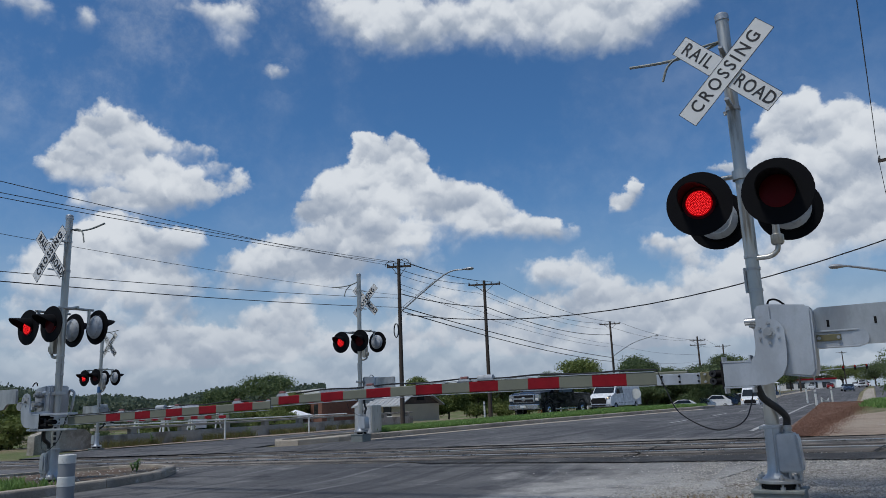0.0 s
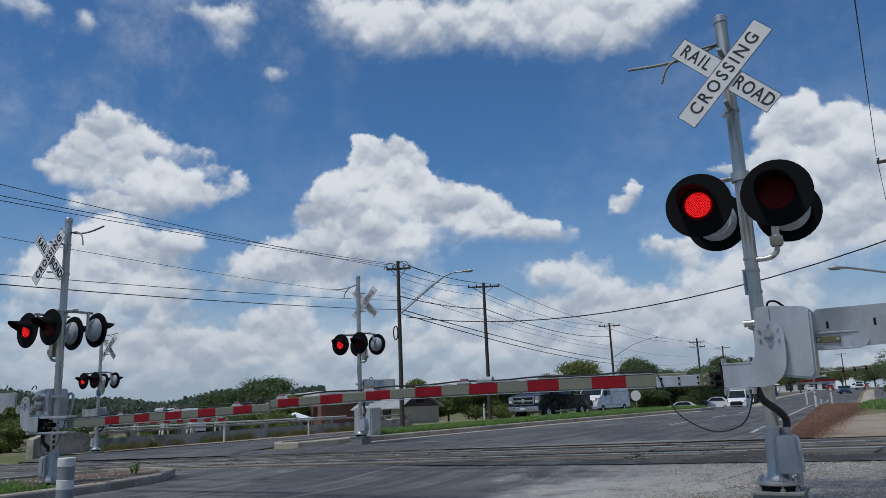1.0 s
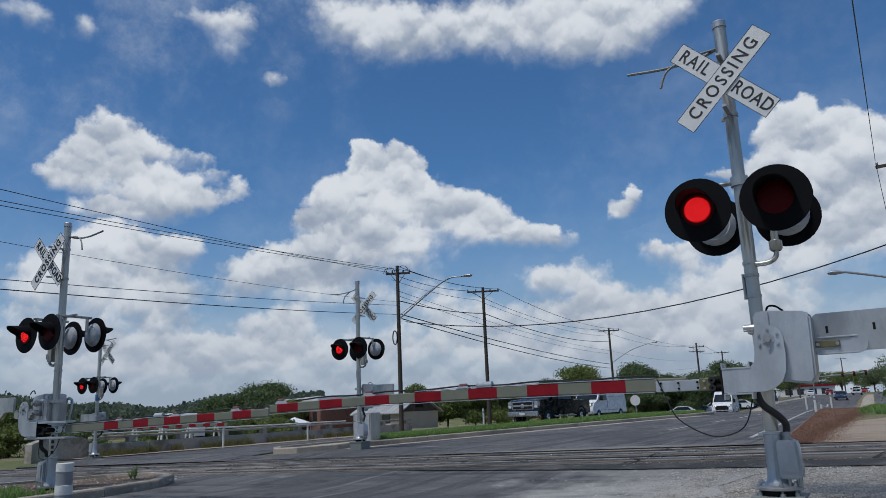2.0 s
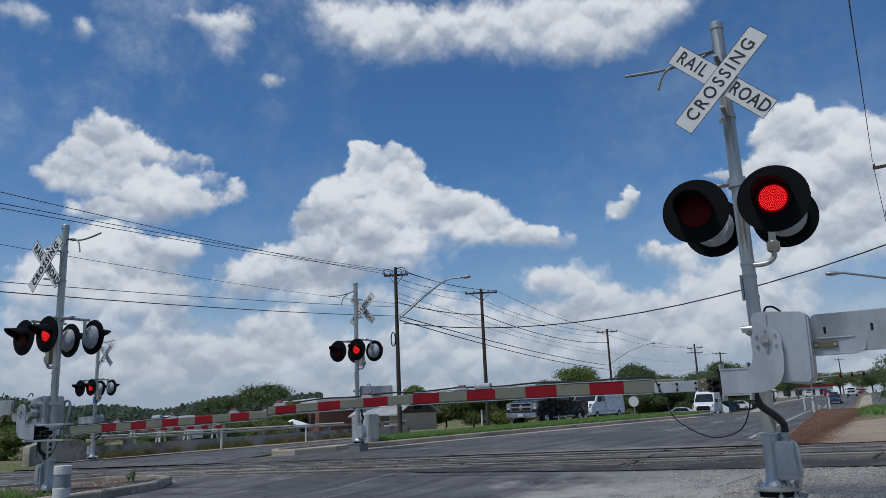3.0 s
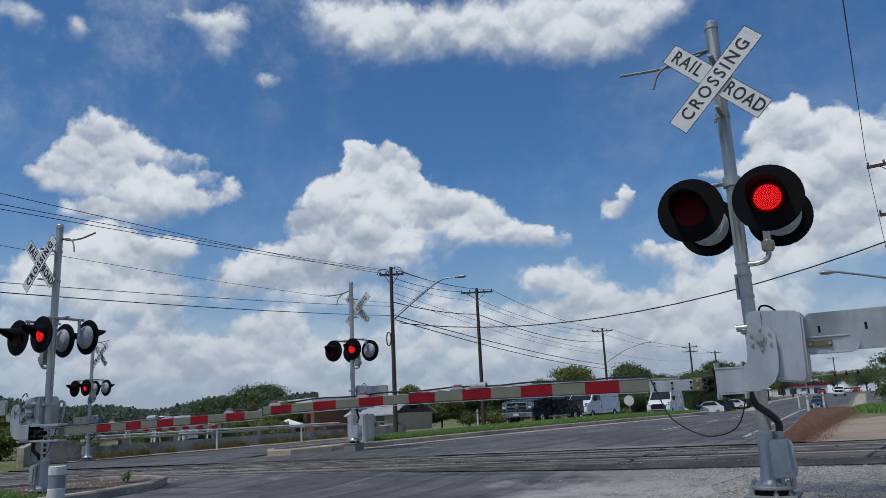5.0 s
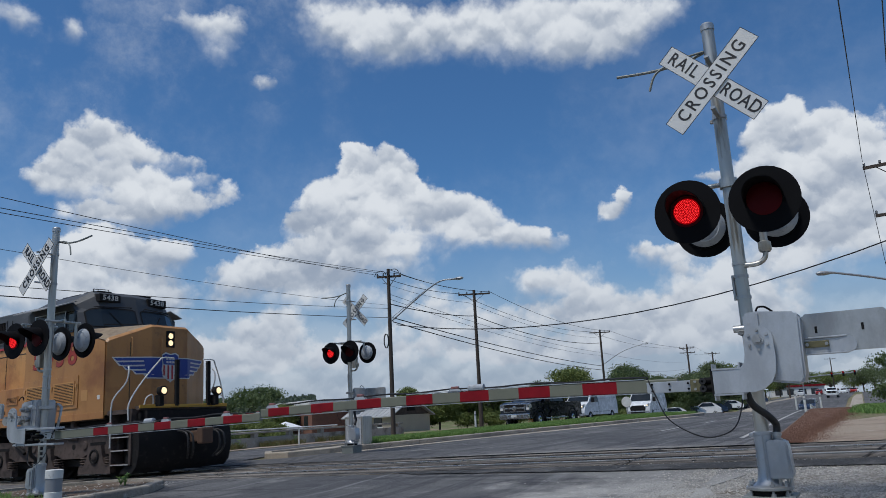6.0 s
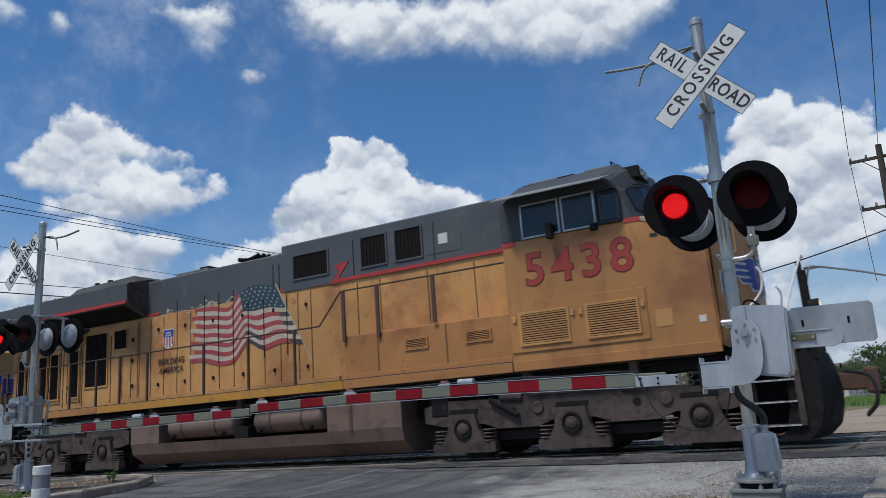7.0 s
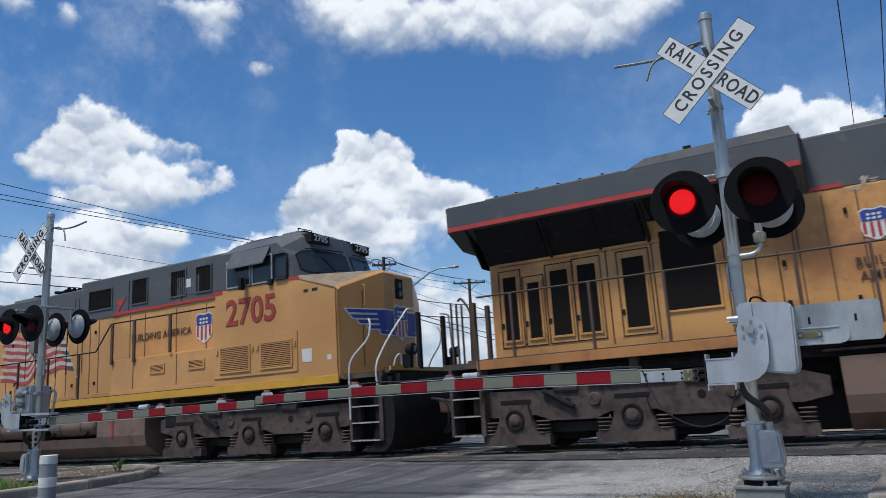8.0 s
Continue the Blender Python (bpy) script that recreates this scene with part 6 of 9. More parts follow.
        louvre(cab_box, "vent", -5.66, -5.16, 1.98, 2.20, s * 1.40, s, 5, worn, GRILLE_BROWN, "small slatted vent")
        louvre(cab_box, "vent", -4.40, -3.88, 1.98, 2.20, s * 1.40, s, 5, worn, GRILLE_BROWN, "small slatted vent")
        # rear doors with tall screens under the wing
        for x0, x1, z1 in ((-18.38, -18.05, 3.05), (-17.92, -17.62, 2.90), (-17.48, -17.08, 3.05), (-16.98, -16.58, 3.08), (-16.20, -15.76, 3.08)):
            louvre(L, "screen_door", x0, x1, 1.86, z1, yy, s, 9, paint, SCREEN, "tall dark screened door", True)
            seam = B()
            a, b, lo, hi = x0 - 0.055, x1 + 0.055, 1.76, z1 + 0.09
            for p0, p1 in (((a, lo), (b, lo + 0.014)), ((a, hi - 0.014), (b, hi)), ((a, lo), (a + 0.014, hi)), ((b - 0.014, lo), (b, hi))):
                box(seam, (p0[0], yy, p0[1]), (p1[0], yy + s * 0.010, p1[1]))
            part("door_seam", seam, SOOT, L, "dark gap round a door")
            part("door_latch", box(B(), (x0 - 0.03, yy, 2.1), (x0 + 0.02, yy + s * 0.03, 2.2), 0.006), SOOT, L)
        louvre(L, "radiator_grille", -15.55, -14.65, 2.06, 3.42, yy, s, 18, paint, SCREEN, "large dark radiator grille", True)
        louvre(L, "upper_grille", -14.45, -13.92, 2.90, 3.42, yy, s, 9, paint, SCREEN, "small square dark grille", True)
        side_panel_lines(L, (-16.42, -15.65, -14.55), 1.66, 3.3, yy, SOOT)
        side_panel_lines(L, (-14.12, -13.80), 1.72, 2.78, yy, SOOT)
        for z in (1.95, 2.55, 3.05):
            part("door_latch", box(B(), (-13.76, yy, z), (-13.70, yy + s * 0.03, z + 0.09), 0.006), SOOT, L)
        part("hood_ledge", box(B(), (-18.45, yy, 3.22), (-15.5, yy + s * 0.04, 3.27)), paint, L)
        if not second:
            chance = random.Random(5)
            for k in range(46):
                x = chance.uniform(-12.7, -9.1)
                w_, h_ = chance.uniform(0.03, 0.13), chance.uniform(0.012, 0.05)
                z_ = 3.60 + chance.gauss(0.0, 0.05)
                pts = [(x + w_ * math.cos(a) * chance.uniform(0.5, 1.1), z_ + h_ * math.sin(a) * chance.uniform(0.5, 1.2)) for a in [0.7 * i for i in range(9)]]
                part("peeled_patch", plate(B(), pts, s * 0.0015, "xz", s * 0.9315 + s * 0.0004 * (k % 5)), PEELED, L, "peeled pale paint patch")
        # lettering and painted flag
        back, drop = (0.72, 0.08) if second else (0.0, 0.0)
        flag_decal(L, -11.6 - back, -9.15 - back, 3.58 - drop, s * 0.942, s)
        side_panel_lines(L, (-8.85, -9.5, -9.95, -10.4, -10.85, -11.3), 2.25, 3.52, s * 0.947, SOOT)
        side_panel_lines(L, (-9.05, -9.22), 3.52, 4.22, s * 0.932, SOOT)
        side_panel_lines(L, (-9.95, -10.4, -10.85, -11.3, -12.2), 3.52, 3.86, s * 0.932, SOOT)
        if s < 0:
            turn = Matrix.Rotation(radians(90), 4, "X")
        else:
            turn = Matrix.Rotation(radians(180), 4, "Z") @ Matrix.Rotation(radians(90), 4, "X")
        if not second:
            emblem_shield(L, -12.48, 2.99, 0.38, 0.48, s * 0.936, s)
            words("BUILDING\nAMERICA", 0.20, LETTER_BROWN, L, Matrix.Translation((-12.38, s * 0.945, 2.36)) @ turn, "lettering", 0.002, 1.1, 0.9, depth=0.003)
        else:
            emblem_shield(L, -4.42, 2.95, 0.54, 0.70, s * 0.936, s)
            words("BUILDING AMERICA", 0.24, LETTER_BROWN, L, Matrix.Translation((-5.88, s * 0.945, 2.93)) @ turn, "lettering", 0.002, 1.1, 0.9, depth=0.003)
        num_at = Matrix.Translation((-2.20 if not second else -2.42, 0, 3.03)) @ turn
        for lift, bold, ink in ((1.5035, 0.022, NUMBER_EDGE), (1.508, 0.008, NUMBER_RED)):
            words(number, 0.77, ink, L, Matrix.Translation((0, s * lift, 0)) @ num_at, "cab_number", bold, 1.26 if not second else 1.0, 1.02 if not second else 0.94, depth=0.002)
        # handrail
        rail = B()
        line = [(-18.65, s * 1.43, 2.66), (-7.60, s * 1.43, 2.66), (-7.05, s * 1.43, 3.28), (-3.5, s * 1.43, 3.28)]
        hose(rail, line, 0.017, 8)
        hr = part("handrail", rail, GRILLE_BROWN if not second else SOOT, L, "long dark handrail along the walkway")
        for x in (-18.0, -16.6, -15.4, -14.4, -13.55, -12.6, -10.8, -9.5, -8.25):
            part("stanchion", box(B(), (x - 0.022, s * 1.405, 1.50), (x + 0.022, s * 1.45, 2.66)), RAIL_BROWN, hr)
        for x, z0 in ((-7.0, 2.30), (-6.2, 2.30), (-4.97, 2.42)):
            part("stanchion", box(B(), (x - 0.036, s * 1.41, z0), (x + 0.036, s * 1.45, 3.28)), RAIL_BROWN, hr)
    cab_paint = paint if second else YELLOW_CAB
    # cab: side walls to the nose, one wide body
    cab = B()
    plate(cab, [(-3.50, 1.48), (-3.50, 3.60), (-1.22, 3.60), (-0.16, 3.24), (-0.15, 1.48)], 3.0, "xz", -1.5)
    bmesh.ops.bevel(cab, geom=cab.edges[:], offset=0.03, segments=2, affect="EDGES")
    cab_ob = part("cab", cab, cab_paint, L, "wide yellow cab and nose sides")
    nose = B()
    # rows from the windshield's foot forward: (x at the middle, x at the corner, middle height, corner height)
    half_w = (-1.5, -1.44, -0.55, 0.55, 1.44, 1.5)
    tops, feet = [], []
    for xm, xc, zm, zc in ((-1.02, -1.20, 3.72, 3.64), (0.24, -0.16, 3.66, 3.32), (0.32, -0.10, 3.60, 3.25)):
        tops.append([nose.verts.new((xm if abs(yy) < 1 else xc - (0.02 if abs(yy) > 1.45 else 0), yy, zm if abs(yy) < 1 else zc - (0.06 if abs(yy) > 1.45 else 0))) for yy in half_w])
    for a, b in zip(tops, tops[1:]):
        for i in range(5):
            nose.faces.new((a[i], a[i + 1], b[i + 1], b[i])).material_index = 1 if a is tops[0] else 0
    low = [nose.verts.new((0.32 if abs(yy) < 1 else (-0.10 if abs(yy) < 1.45 else -0.13), yy, 1.48)) for yy in half_w]
    for i in range(5):
        nose.faces.new((tops[-1][i], tops[-1][i + 1], low[i + 1], low[i]))
    bmesh.ops.recalc_face_normals(nose, faces=nose.faces[:])
    part("nose", nose, [cab_paint, NOSE_TOP], L, "blunt yellow nose")
    # grey upper cab with raked windshield
    up = B()
    rings = []
    for yy, back, roof in ((-1.49, 0.44, 4.40), (-1.0, 0.17, 4.70), (0.0, 0.0, 4.72), (1.0, 0.17, 4.70), (1.49, 0.44, 4.40)):
        rings.append([up.verts.new((x, yy, z)) for x, z in ((-3.50, 3.60), (-3.50, roof - 0.14), (-3.30, roof - 0.03), (-1.38 - back * 0.7, roof), (-1.12 - back, roof - 0.12), (-0.95 - back, 4.10), (-0.76 - back, 3.60))])
    for r0, r1 in zip(rings, rings[1:]):
        for i in range(7):
            up.faces.new((r0[i], r0[(i + 1) % 7], r1[(i + 1) % 7], r1[i]))
    up.faces.new(rings[0]), up.faces.new(rings[-1])
    bmesh.ops.recalc_face_normals(up, faces=up.faces[:])
    upper = part("cab_top", up, LOCO_GREY if second else LEAD_GREY, L, "dark grey upper cab and roof")

    def front_x(yy, z):
        yy = abs(yy)
        back = 0.17 * yy if yy < 1.0 else 0.17 + 0.55 * (yy - 1.0)
        return (-0.76 - 0.38 * (z - 3.60) if z < 4.10 else -0.95 - 0.35 * (z - 4.10)) - back

    for s in (-1, 1):
        for name, mat, grow, lift, label in (("windshield_gasket", SOOT, 0.035, 0.008, ""), ("windshield", CAB_GLASS, 0.0, 0.016, "dark windshield pane")):
            bm = B()
            cols = []
            for yy, lo_z, hi_z in ((0.10 - grow, 3.76, 4.16), (0.16, 3.74, 4.20), (0.60, 3.73, 4.22), (1.0, 3.73, 4.21), (1.22, 3.74, 4.17), (1.32 + grow, 3.80, 4.08)):
                mid = 4.095
                cols.append([bm.verts.new((front_x(yy, z) + lift, s * yy, z)) for z in (lo_z - grow, mid, max(mid + 0.01, hi_z + grow))])
            for c0, c1 in zip(cols, cols[1:]):
                for i in range(2):
                    bm.faces.new((c0[i], c1[i], c1[i + 1], c0[i + 1]))
            part(name, bm, mat, upper, label)
        part("wiper", rod(B(), (front_x(0.5, 3.74) + 0.03, s * 0.5, 3.74), (front_x(0.75, 4.1) + 0.03, s * 0.78, 4.10), 0.010, seg=6), SOOT, upper)
        part("visor_rail", hose(B(), [(front_x(0.2, 4.26) + 0.03, s * 0.2, 4.26), (front_x(0.2, 4.26) + 0.10, s * 0.22, 4.27), (front_x(1.1, 4.26) + 0.10, s * 1.1, 4.25), (front_x(1.12, 4.26) + 0.02, s * 1.14, 4.25)], 0.012, 6), SOOT, upper)
        part("hood_grab", hose(B(), [(-0.55, s * 0.2, 3.68), (-0.55, s * 0.2, 3.78), (-0.75, s * 1.15, 3.74), (-0.75, s * 1.15, 3.64)], 0.012, 6), SOOT, upper)
        nb = part("number_board", box(B(), (-1.46, s * 0.42, 4.40), (-1.125, s * 1.04, 4.61), 0.02), SOOT, upper, "black number board")
        words(number, 0.185, EMBLEM_WHITE, nb, Matrix.Translation((-1.118, s * 0.73, 4.505)) @ Matrix.Rotation(radians(90), 4, "Z") @ Matrix.Rotation(radians(90), 4, "X"), "board_number", 0.003, 1.1, 1.15, depth=0.003)
        y = s * 1.495
        for x0, x1 in ((-3.08, -2.44), (-2.34, -1.82)):
            win = part("side_window", box(B(), (x0, y, 3.62), (x1, y + s * 0.012, 4.16), 0.004), CAB_GLASS, upper, "dark cab side window")
            fr = B()
            for lo, hi in (((x0 - 0.03, 3.59), (x1 + 0.03, 3.62)), ((x0 - 0.03, 4.16), (x1 + 0.03, 4.19)), ((x0 - 0.03, 3.62), (x0, 4.16)), ((x1, 3.62), (x1 + 0.03, 4.16))):
                box(fr, (lo[0], y, lo[1]), (hi[0], y + s * 0.03, hi[1]))
            part("window_frame", fr, GALV, win, "aluminium window frame")
        part("door_window", box(B(), (-1.74, y, 3.60), (-1.38, y + s * 0.012, 4.14), 0.06), CAB_GLASS, upper)
        aw = B()
        vs = [aw.verts.new(v) for v in (((-2.95, s * 1.50, 4.34), (-1.86, s * 1.50, 4.34), (-1.92, s * 1.66, 3.98), (-3.0, s * 1.66, 3.98)) if second else ((-3.42, s * 1.46, 4.40), (-1.45, s * 1.46, 4.38), (-1.52, s * 1.92, 4.22), (-3.46, s * 1.92, 4.23)))]
        vs2 = [aw.verts.new(v.co + Vector((0, 0, 0.025))) for v in vs]
        aw.faces.new(vs), aw.faces.new(vs2)
        for i in range(4):
            aw.faces.new((vs[i], vs[(i + 1) % 4], vs2[(i + 1) % 4], vs2[i]))
        part("awning", aw, LOCO_GREY if second else AWNING, upper, "grey sun awning over the cab windows")
        part("mirror", box(B(), (-2.62, s * 1.56, 3.50), (-2.52, s * 1.68, 3.76), 0.015), SOOT, upper)
        part("grab_box", box(B(), (-1.90, s * 1.5, 3.52), (-1.78, s * 1.56, 3.64), 0.01), SOOT, upper)
        part("cab_stripe", box(B(), (-3.5, s * 1.50, 3.50), (-3.25, s * 1.508, 3.58)), RED_STRIPE, upper)
        part("cab_stripe", box(B(), (-1.36, s * 1.50, 3.55), (-1.10, s * 1.508, 3.62)), RED_STRIPE, upper)
        louv_frame = part("battery_box", box(B(), (-3.47, s * 1.50, 1.70), (-1.16, s * 1.52, 2.50), 0.006), cab_paint, cab_ob, "yellow battery box door")
        louvre(louv_frame, "vent_panel", -3.30, -2.42, 1.80, 2.36, s * 1.52, s, 13, paint, GRILLE_BROWN, "slatted vent panel")
        louvre(louv_frame, "vent_panel", -2.14, -1.28, 1.80, 2.36, s * 1.52, s, 13, paint, GRILLE_BROWN, "slatted vent panel")
        for x in (-2.36, -2.22, -3.38, -1.22):
            part("latch", box(B(), (x - 0.03, s * 1.52, 2.20), (x + 0.03, s * 1.545, 2.30), 0.006), paint, louv_frame)
        part("cab_plate", box(B(), (-1.05, s * 1.50, 1.86), (-0.80, s * 1.506, 2.12)), EMBLEM_WHITE if second else YELLOW_CLEAN, cab_ob)
        part("small_mark", box(B(), (-0.42, s * 1.50, 1.86), (-0.32, s * 1.506, 1.96)), EMBLEM_WHITE, cab_ob)
        part("class_mark", box(B(), (-0.98, s * 1.50, 3.25), (-0.86, s * 1.504, 3.31)), LETTER, cab_ob)
        part("class_mark", box(B(), (-0.76, s * 1.50, 3.25), (-0.62, s * 1.504, 3.31)), LETTER, cab_ob)
        part("cab_sill", box(B(), (-3.48, s * 1.47, 1.40), (-0.16, s * 1.512, 1.56), 0.006), SILL_YELLOW if second else YELLOW_RUST, cab_ob)
    for x0, x1, z in ((-3.3, -2.75, 4.70), (-2.62, -2.3, 4.72), (-1.95, -1.5, 4.71)):
        for yy in (-0.62, 0.62):
            part("roof_vent", box(B(), (x0, yy - 0.2, z - 0.04), (x1, yy + 0.2, z + 0.05), 0.015), SOOT, L)
    part("roof_grab", hose(B(), [(-1.6, -0.9, 4.68), (-1.6, -0.9, 4.80), (-1.6, -0.45, 4.82), (-1.6, -0.45, 4.70)], 0.014, 6), SOOT, L)
    part("antenna_dome", lathe(B(), [(0.14, 0.0), (0.13, 0.06), (0.08, 0.10), (0.0, 0.11)], (-2.2, 0.0, 4.78), (0, 0, 1), 14), ROOF_GREY, L, "", True)
    ac = part("roof_unit", box(B(), (-3.2, -0.75, 4.66), (-2.4, 0.75, 4.80), 0.03), LOCO_GREY, L)
    part("roof_unit", box(B(), (-2.1, -0.85, 4.68), (-1.65, 0.85, 4.77), 0.02), ROOF_GREY, L)
    # nose face
    lampbox = part("headlight_box", box(B(), (0.30, -0.13, 3.10), (0.345, 0.13, 3.52), 0.012), SOOT, L, "recessed black headlight panel")
    for z in (3.21, 3.39):
        part("headlight", lathe(B(), [(0.0, 0.012), (0.045, 0.010), (0.072, 0.0)], (0.346, 0, z), (1, 0, 0), 16), HEADLIGHT if lights else CAR_GLASS, lampbox, "round headlight")
    wing_emblem(L, 2.62)
    for y0, y1 in ((-1.44, -0.55), (-0.55, 0.55), (0.55, 1.44)):
        if second:
            nose_patch(L, "nose_band", [(y0, 1.49), (y1, 1.49), (y1, 1.62), (y0, 1.62)], SILL_YELLOW, 0.005)
    for yy in (-1.0, -0.30):
        part("grab_iron", hose(B(), [(nose_x(yy) + 0.02, yy, 2.9), (nose_x(yy) + 0.06, yy, 2.92), (nose_x(yy) + 0.06, yy, 3.3), (nose_x(yy) + 0.02, yy, 3.32)], 0.012, 6), paint, L, "nose grab iron")
    nose_patch(L, "door_edge", [(-1.02, 1.7), (-1.0, 1.7), (-1.0, 3.2), (-1.02, 3.2)], GRILLE_BROWN, 0.004)
    for s in (-1, 1):
        lamp = part("ditch_light", rod(B(), (1.02, s * 0.85, 1.95), (1.16, s * 0.85, 1.95), 0.105, 0.115, 20), SOOT, L, "round ditch light housing", True)
        part("lens", lathe(B(), [(0.0, 0.012), (0.05, 0.010), (0.078, 0.0)], (1.165, s * 0.85, 1.95), (1, 0, 0), 16), HEADLIGHT if lights else CAR_GLASS, lamp, "ditch light lens")
        part("lamp_bracket", box(B(), (0.92, s * 0.79, 1.60), (1.10, s * 0.91, 1.86), 0.01), SOOT, lamp)
        yy = -0.29 if s < 0 else 0.70
        part("front_post", box(B(), (0.90, yy - 0.05, 1.60), (0.98, yy + 0.05, 2.72), 0.01), SOOT, L, "black end post")
        part("step_rail", hose(B(), arc([(0.06, s * 1.46, 0.70), (0.06, s * 1.46, 1.55), (0.14, s * 1.45, 1.85), (0.44, s * 1.36, 2.18), (0.50, s * 1.33, 2.45), (0.44, s * 1.30, 2.58)], 5), 0.017, 8), WHITE_RAIL, L, "white-painted step handrail", True)
        part("step_rail", hose(B(), arc([(0.70, s * 1.46, 1.30), (0.70, s * 1.45, 1.70), (0.84, s * 1.20, 2.20), (0.98, s * 0.90, 2.62), (1.02, s * 0.78, 2.74), (1.02, s * 0.46, 2.74)], 5), 0.017, 8), WHITE_RAIL, L, "white-painted step handrail", True)
        part("hand_loop", hose(B(), arc([(0.92, s * 1.22, 1.62), (0.96, s * 1.18, 1.80), (0.96, s * 1.02, 1.86), (0.94, s * 0.97, 1.66)], 5), 0.014, 6), WHITE_RAIL, L, "", True)
        steps = part("step_well", box(B(), (0.02, s * 1.05, 0.30), (0.08, s * 1.44, 1.46)), UNDER, L, "dark step well")
        part("step_side", box(B(), (0.70, s * 1.05, 0.30), (0.78, s * 1.44, 1.46)), UNDER, steps)
        part("step_back", box(B(), (0.08, s * 1.04, 0.30), (0.70, s * 1.10, 1.46)), SOOT, steps)
        for z in (0.30, 0.62, 0.92, 1.20):
            tread = part("tread", box(B(), (0.08, s * 1.10, z), (0.70, s * 1.44, z + 0.03)), UNDER, steps)
            part("tread_edge", box(B(), (0.08, s * 1.44, z), (0.70, s * 1.455, z + 0.022)), STEP_EDGE, tread, "pale step edge")
        rear = part("rear_step_well", box(B(), (-19.30, s * 1.05, 0.30), (-19.24, s * 1.44, 1.46)), UNDER, L, "dark rear step well")
        part("step_side", box(B(), (-18.72, s * 1.05, 0.30), (-18.64, s * 1.44, 1.46)), UNDER, rear)
        for z in (0.30, 0.62, 0.92, 1.20):
            tread = part("tread", box(B(), (-19.24, s * 1.10, z), (-18.72, s * 1.44, z + 0.03)), UNDER, rear)
            part("tread_edge", box(B(), (-19.24, s * 1.44, z), (-18.72, s * 1.455, z + 0.022)), STEP_EDGE, tread, "pale step edge")
        part("rear_rail", hose(B(), arc([(-18.68, s * 1.46, 0.9), (-18.68, s * 1.46, 1.6), (-18.75, s * 1.44, 2.3), (-18.95, s * 1.40, 2.66), (-19.25, s * 1.0, 2.72)], 4), 0.022, 8), WHITE_RAIL if second else GRILLE_BROWN, L)
        part("rear_post", box(B(), (-19.35, s * 0.30 - 0.05, 1.5), (-19.27, s * 0.30 + 0.05, 2.75), 0.01), RAIL_BROWN, L)
    part("rear_pilot", box(B(), (-19.38, -1.04, 0.28), (-19.31, 1.04, 1.45), 0.01), SOOT, L, "black rear pilot plate")
    part("rear_platform", box(B(), (-19.40, -1.44, 1.44), (-18.45, 1.44, 1.54)), UNDER, L)
    for yy in (-1.2, -1.0, -0.8, 0.8, 1.0, 1.2):
        part("rear_bar", rod(B(), (-19.30, yy, 1.54), (-19.30, yy, 2.66), 0.024, seg=6), RAIL_BROWN, L)
    plow = B()
    n = 9
    rows = []
    for i in range(n):
        z = 0.10 + 1.20 * i / (n - 1)
        bulge = 0.22 * math.sin(math.pi * (0.15 + 0.75 * (1 - i / (n - 1)))) - (0.10 if i == 0 else 0.0)
        rows.append([plow.verts.new((0.72 + bulge + 0.30 * math.cos(yy / 1.40 * 1.3), yy, z)) for yy in (-1.40, -1.0, -0.5, 0, 0.5, 1.0, 1.40)])
    for a, b in zip(rows, rows[1:]):
        for i in range(6):
            plow.faces.new((a[i], a[i + 1], b[i + 1], b[i]))
    ext = bmesh.ops.extrude_face_region(plow, geom=plow.faces[:])
    bmesh.ops.translate(plow, verts=[v for v in ext["geom"] if isinstance(v, bmesh.types.BMVert)], vec=(-0.42, 0, 0))
    part("snow_plow", plow, SOOT, L, "curved black pilot plow", True)
    part("platform_edge", box(B(), (0.90, -1.34, 1.56), (0.94, 1.34, 1.64), 0.006), SILL_YELLOW, L, "bright yellow platform edge")
    part("pilot", box(B(), (0.80, -1.30, 0.30), (0.92, 1.30, 1.46), 0.02), SOOT, L)
    cpl = B()
    box(cpl, (1.1, -0.12, 0.72), (1.62, 0.12, 0.98), 0.03), box(cpl, (1.55, -0.20, 0.66), (1.74, 0.14, 1.04), 0.04)
    part("coupler", cpl, RUST, L, "rusty front coupler")
    cpl = B()
    box(cpl, (-19.4, -0.12, 0.72), (-19.72, 0.12, 0.98), 0.03)
    part("coupler", cpl, RUST, L, "rusty rear coupler")
    for yy in (-0.55, -0.40, 0.40, 0.55):
        part("air_hose", hose(B(), arc([(1.3, yy, 1.0), (1.62, yy, 0.9), (1.66, yy, 0.55), (1.5, yy * 0.8, 0.35)], 4), 0.025, 6), RUBBER, L, "", True)
    # fuel tank with air reservoirs
    prof = [(-0.95, 0.16), (-1.30, 0.40), (-1.36, 0.64), (-1.36, 1.16), (1.36, 1.16), (1.36, 0.64), (1.30, 0.40), (0.95, 0.16)]
    for x0, x1 in ((-13.2, -12.27), (-7.55, -5.85)):
        part("fuel_tank", plate(B(), prof, x1 - x0, "yz", x0), TANK, L, "dirty brown fuel tank")
    part("fuel_tank", plate(B(), [(-0.95, 0.16), (-1.30, 0.40), (-1.36, 0.62), (1.36, 0.62), (1.30, 0.40), (0.95, 0.16)], 4.72, "yz", -12.27), TANK, L, "dirty brown fuel tank")
    part("tank_core", box(B(), (-12.27, -0.80, 0.62), (-7.55, 0.80, 1.18)), SOOT, L)
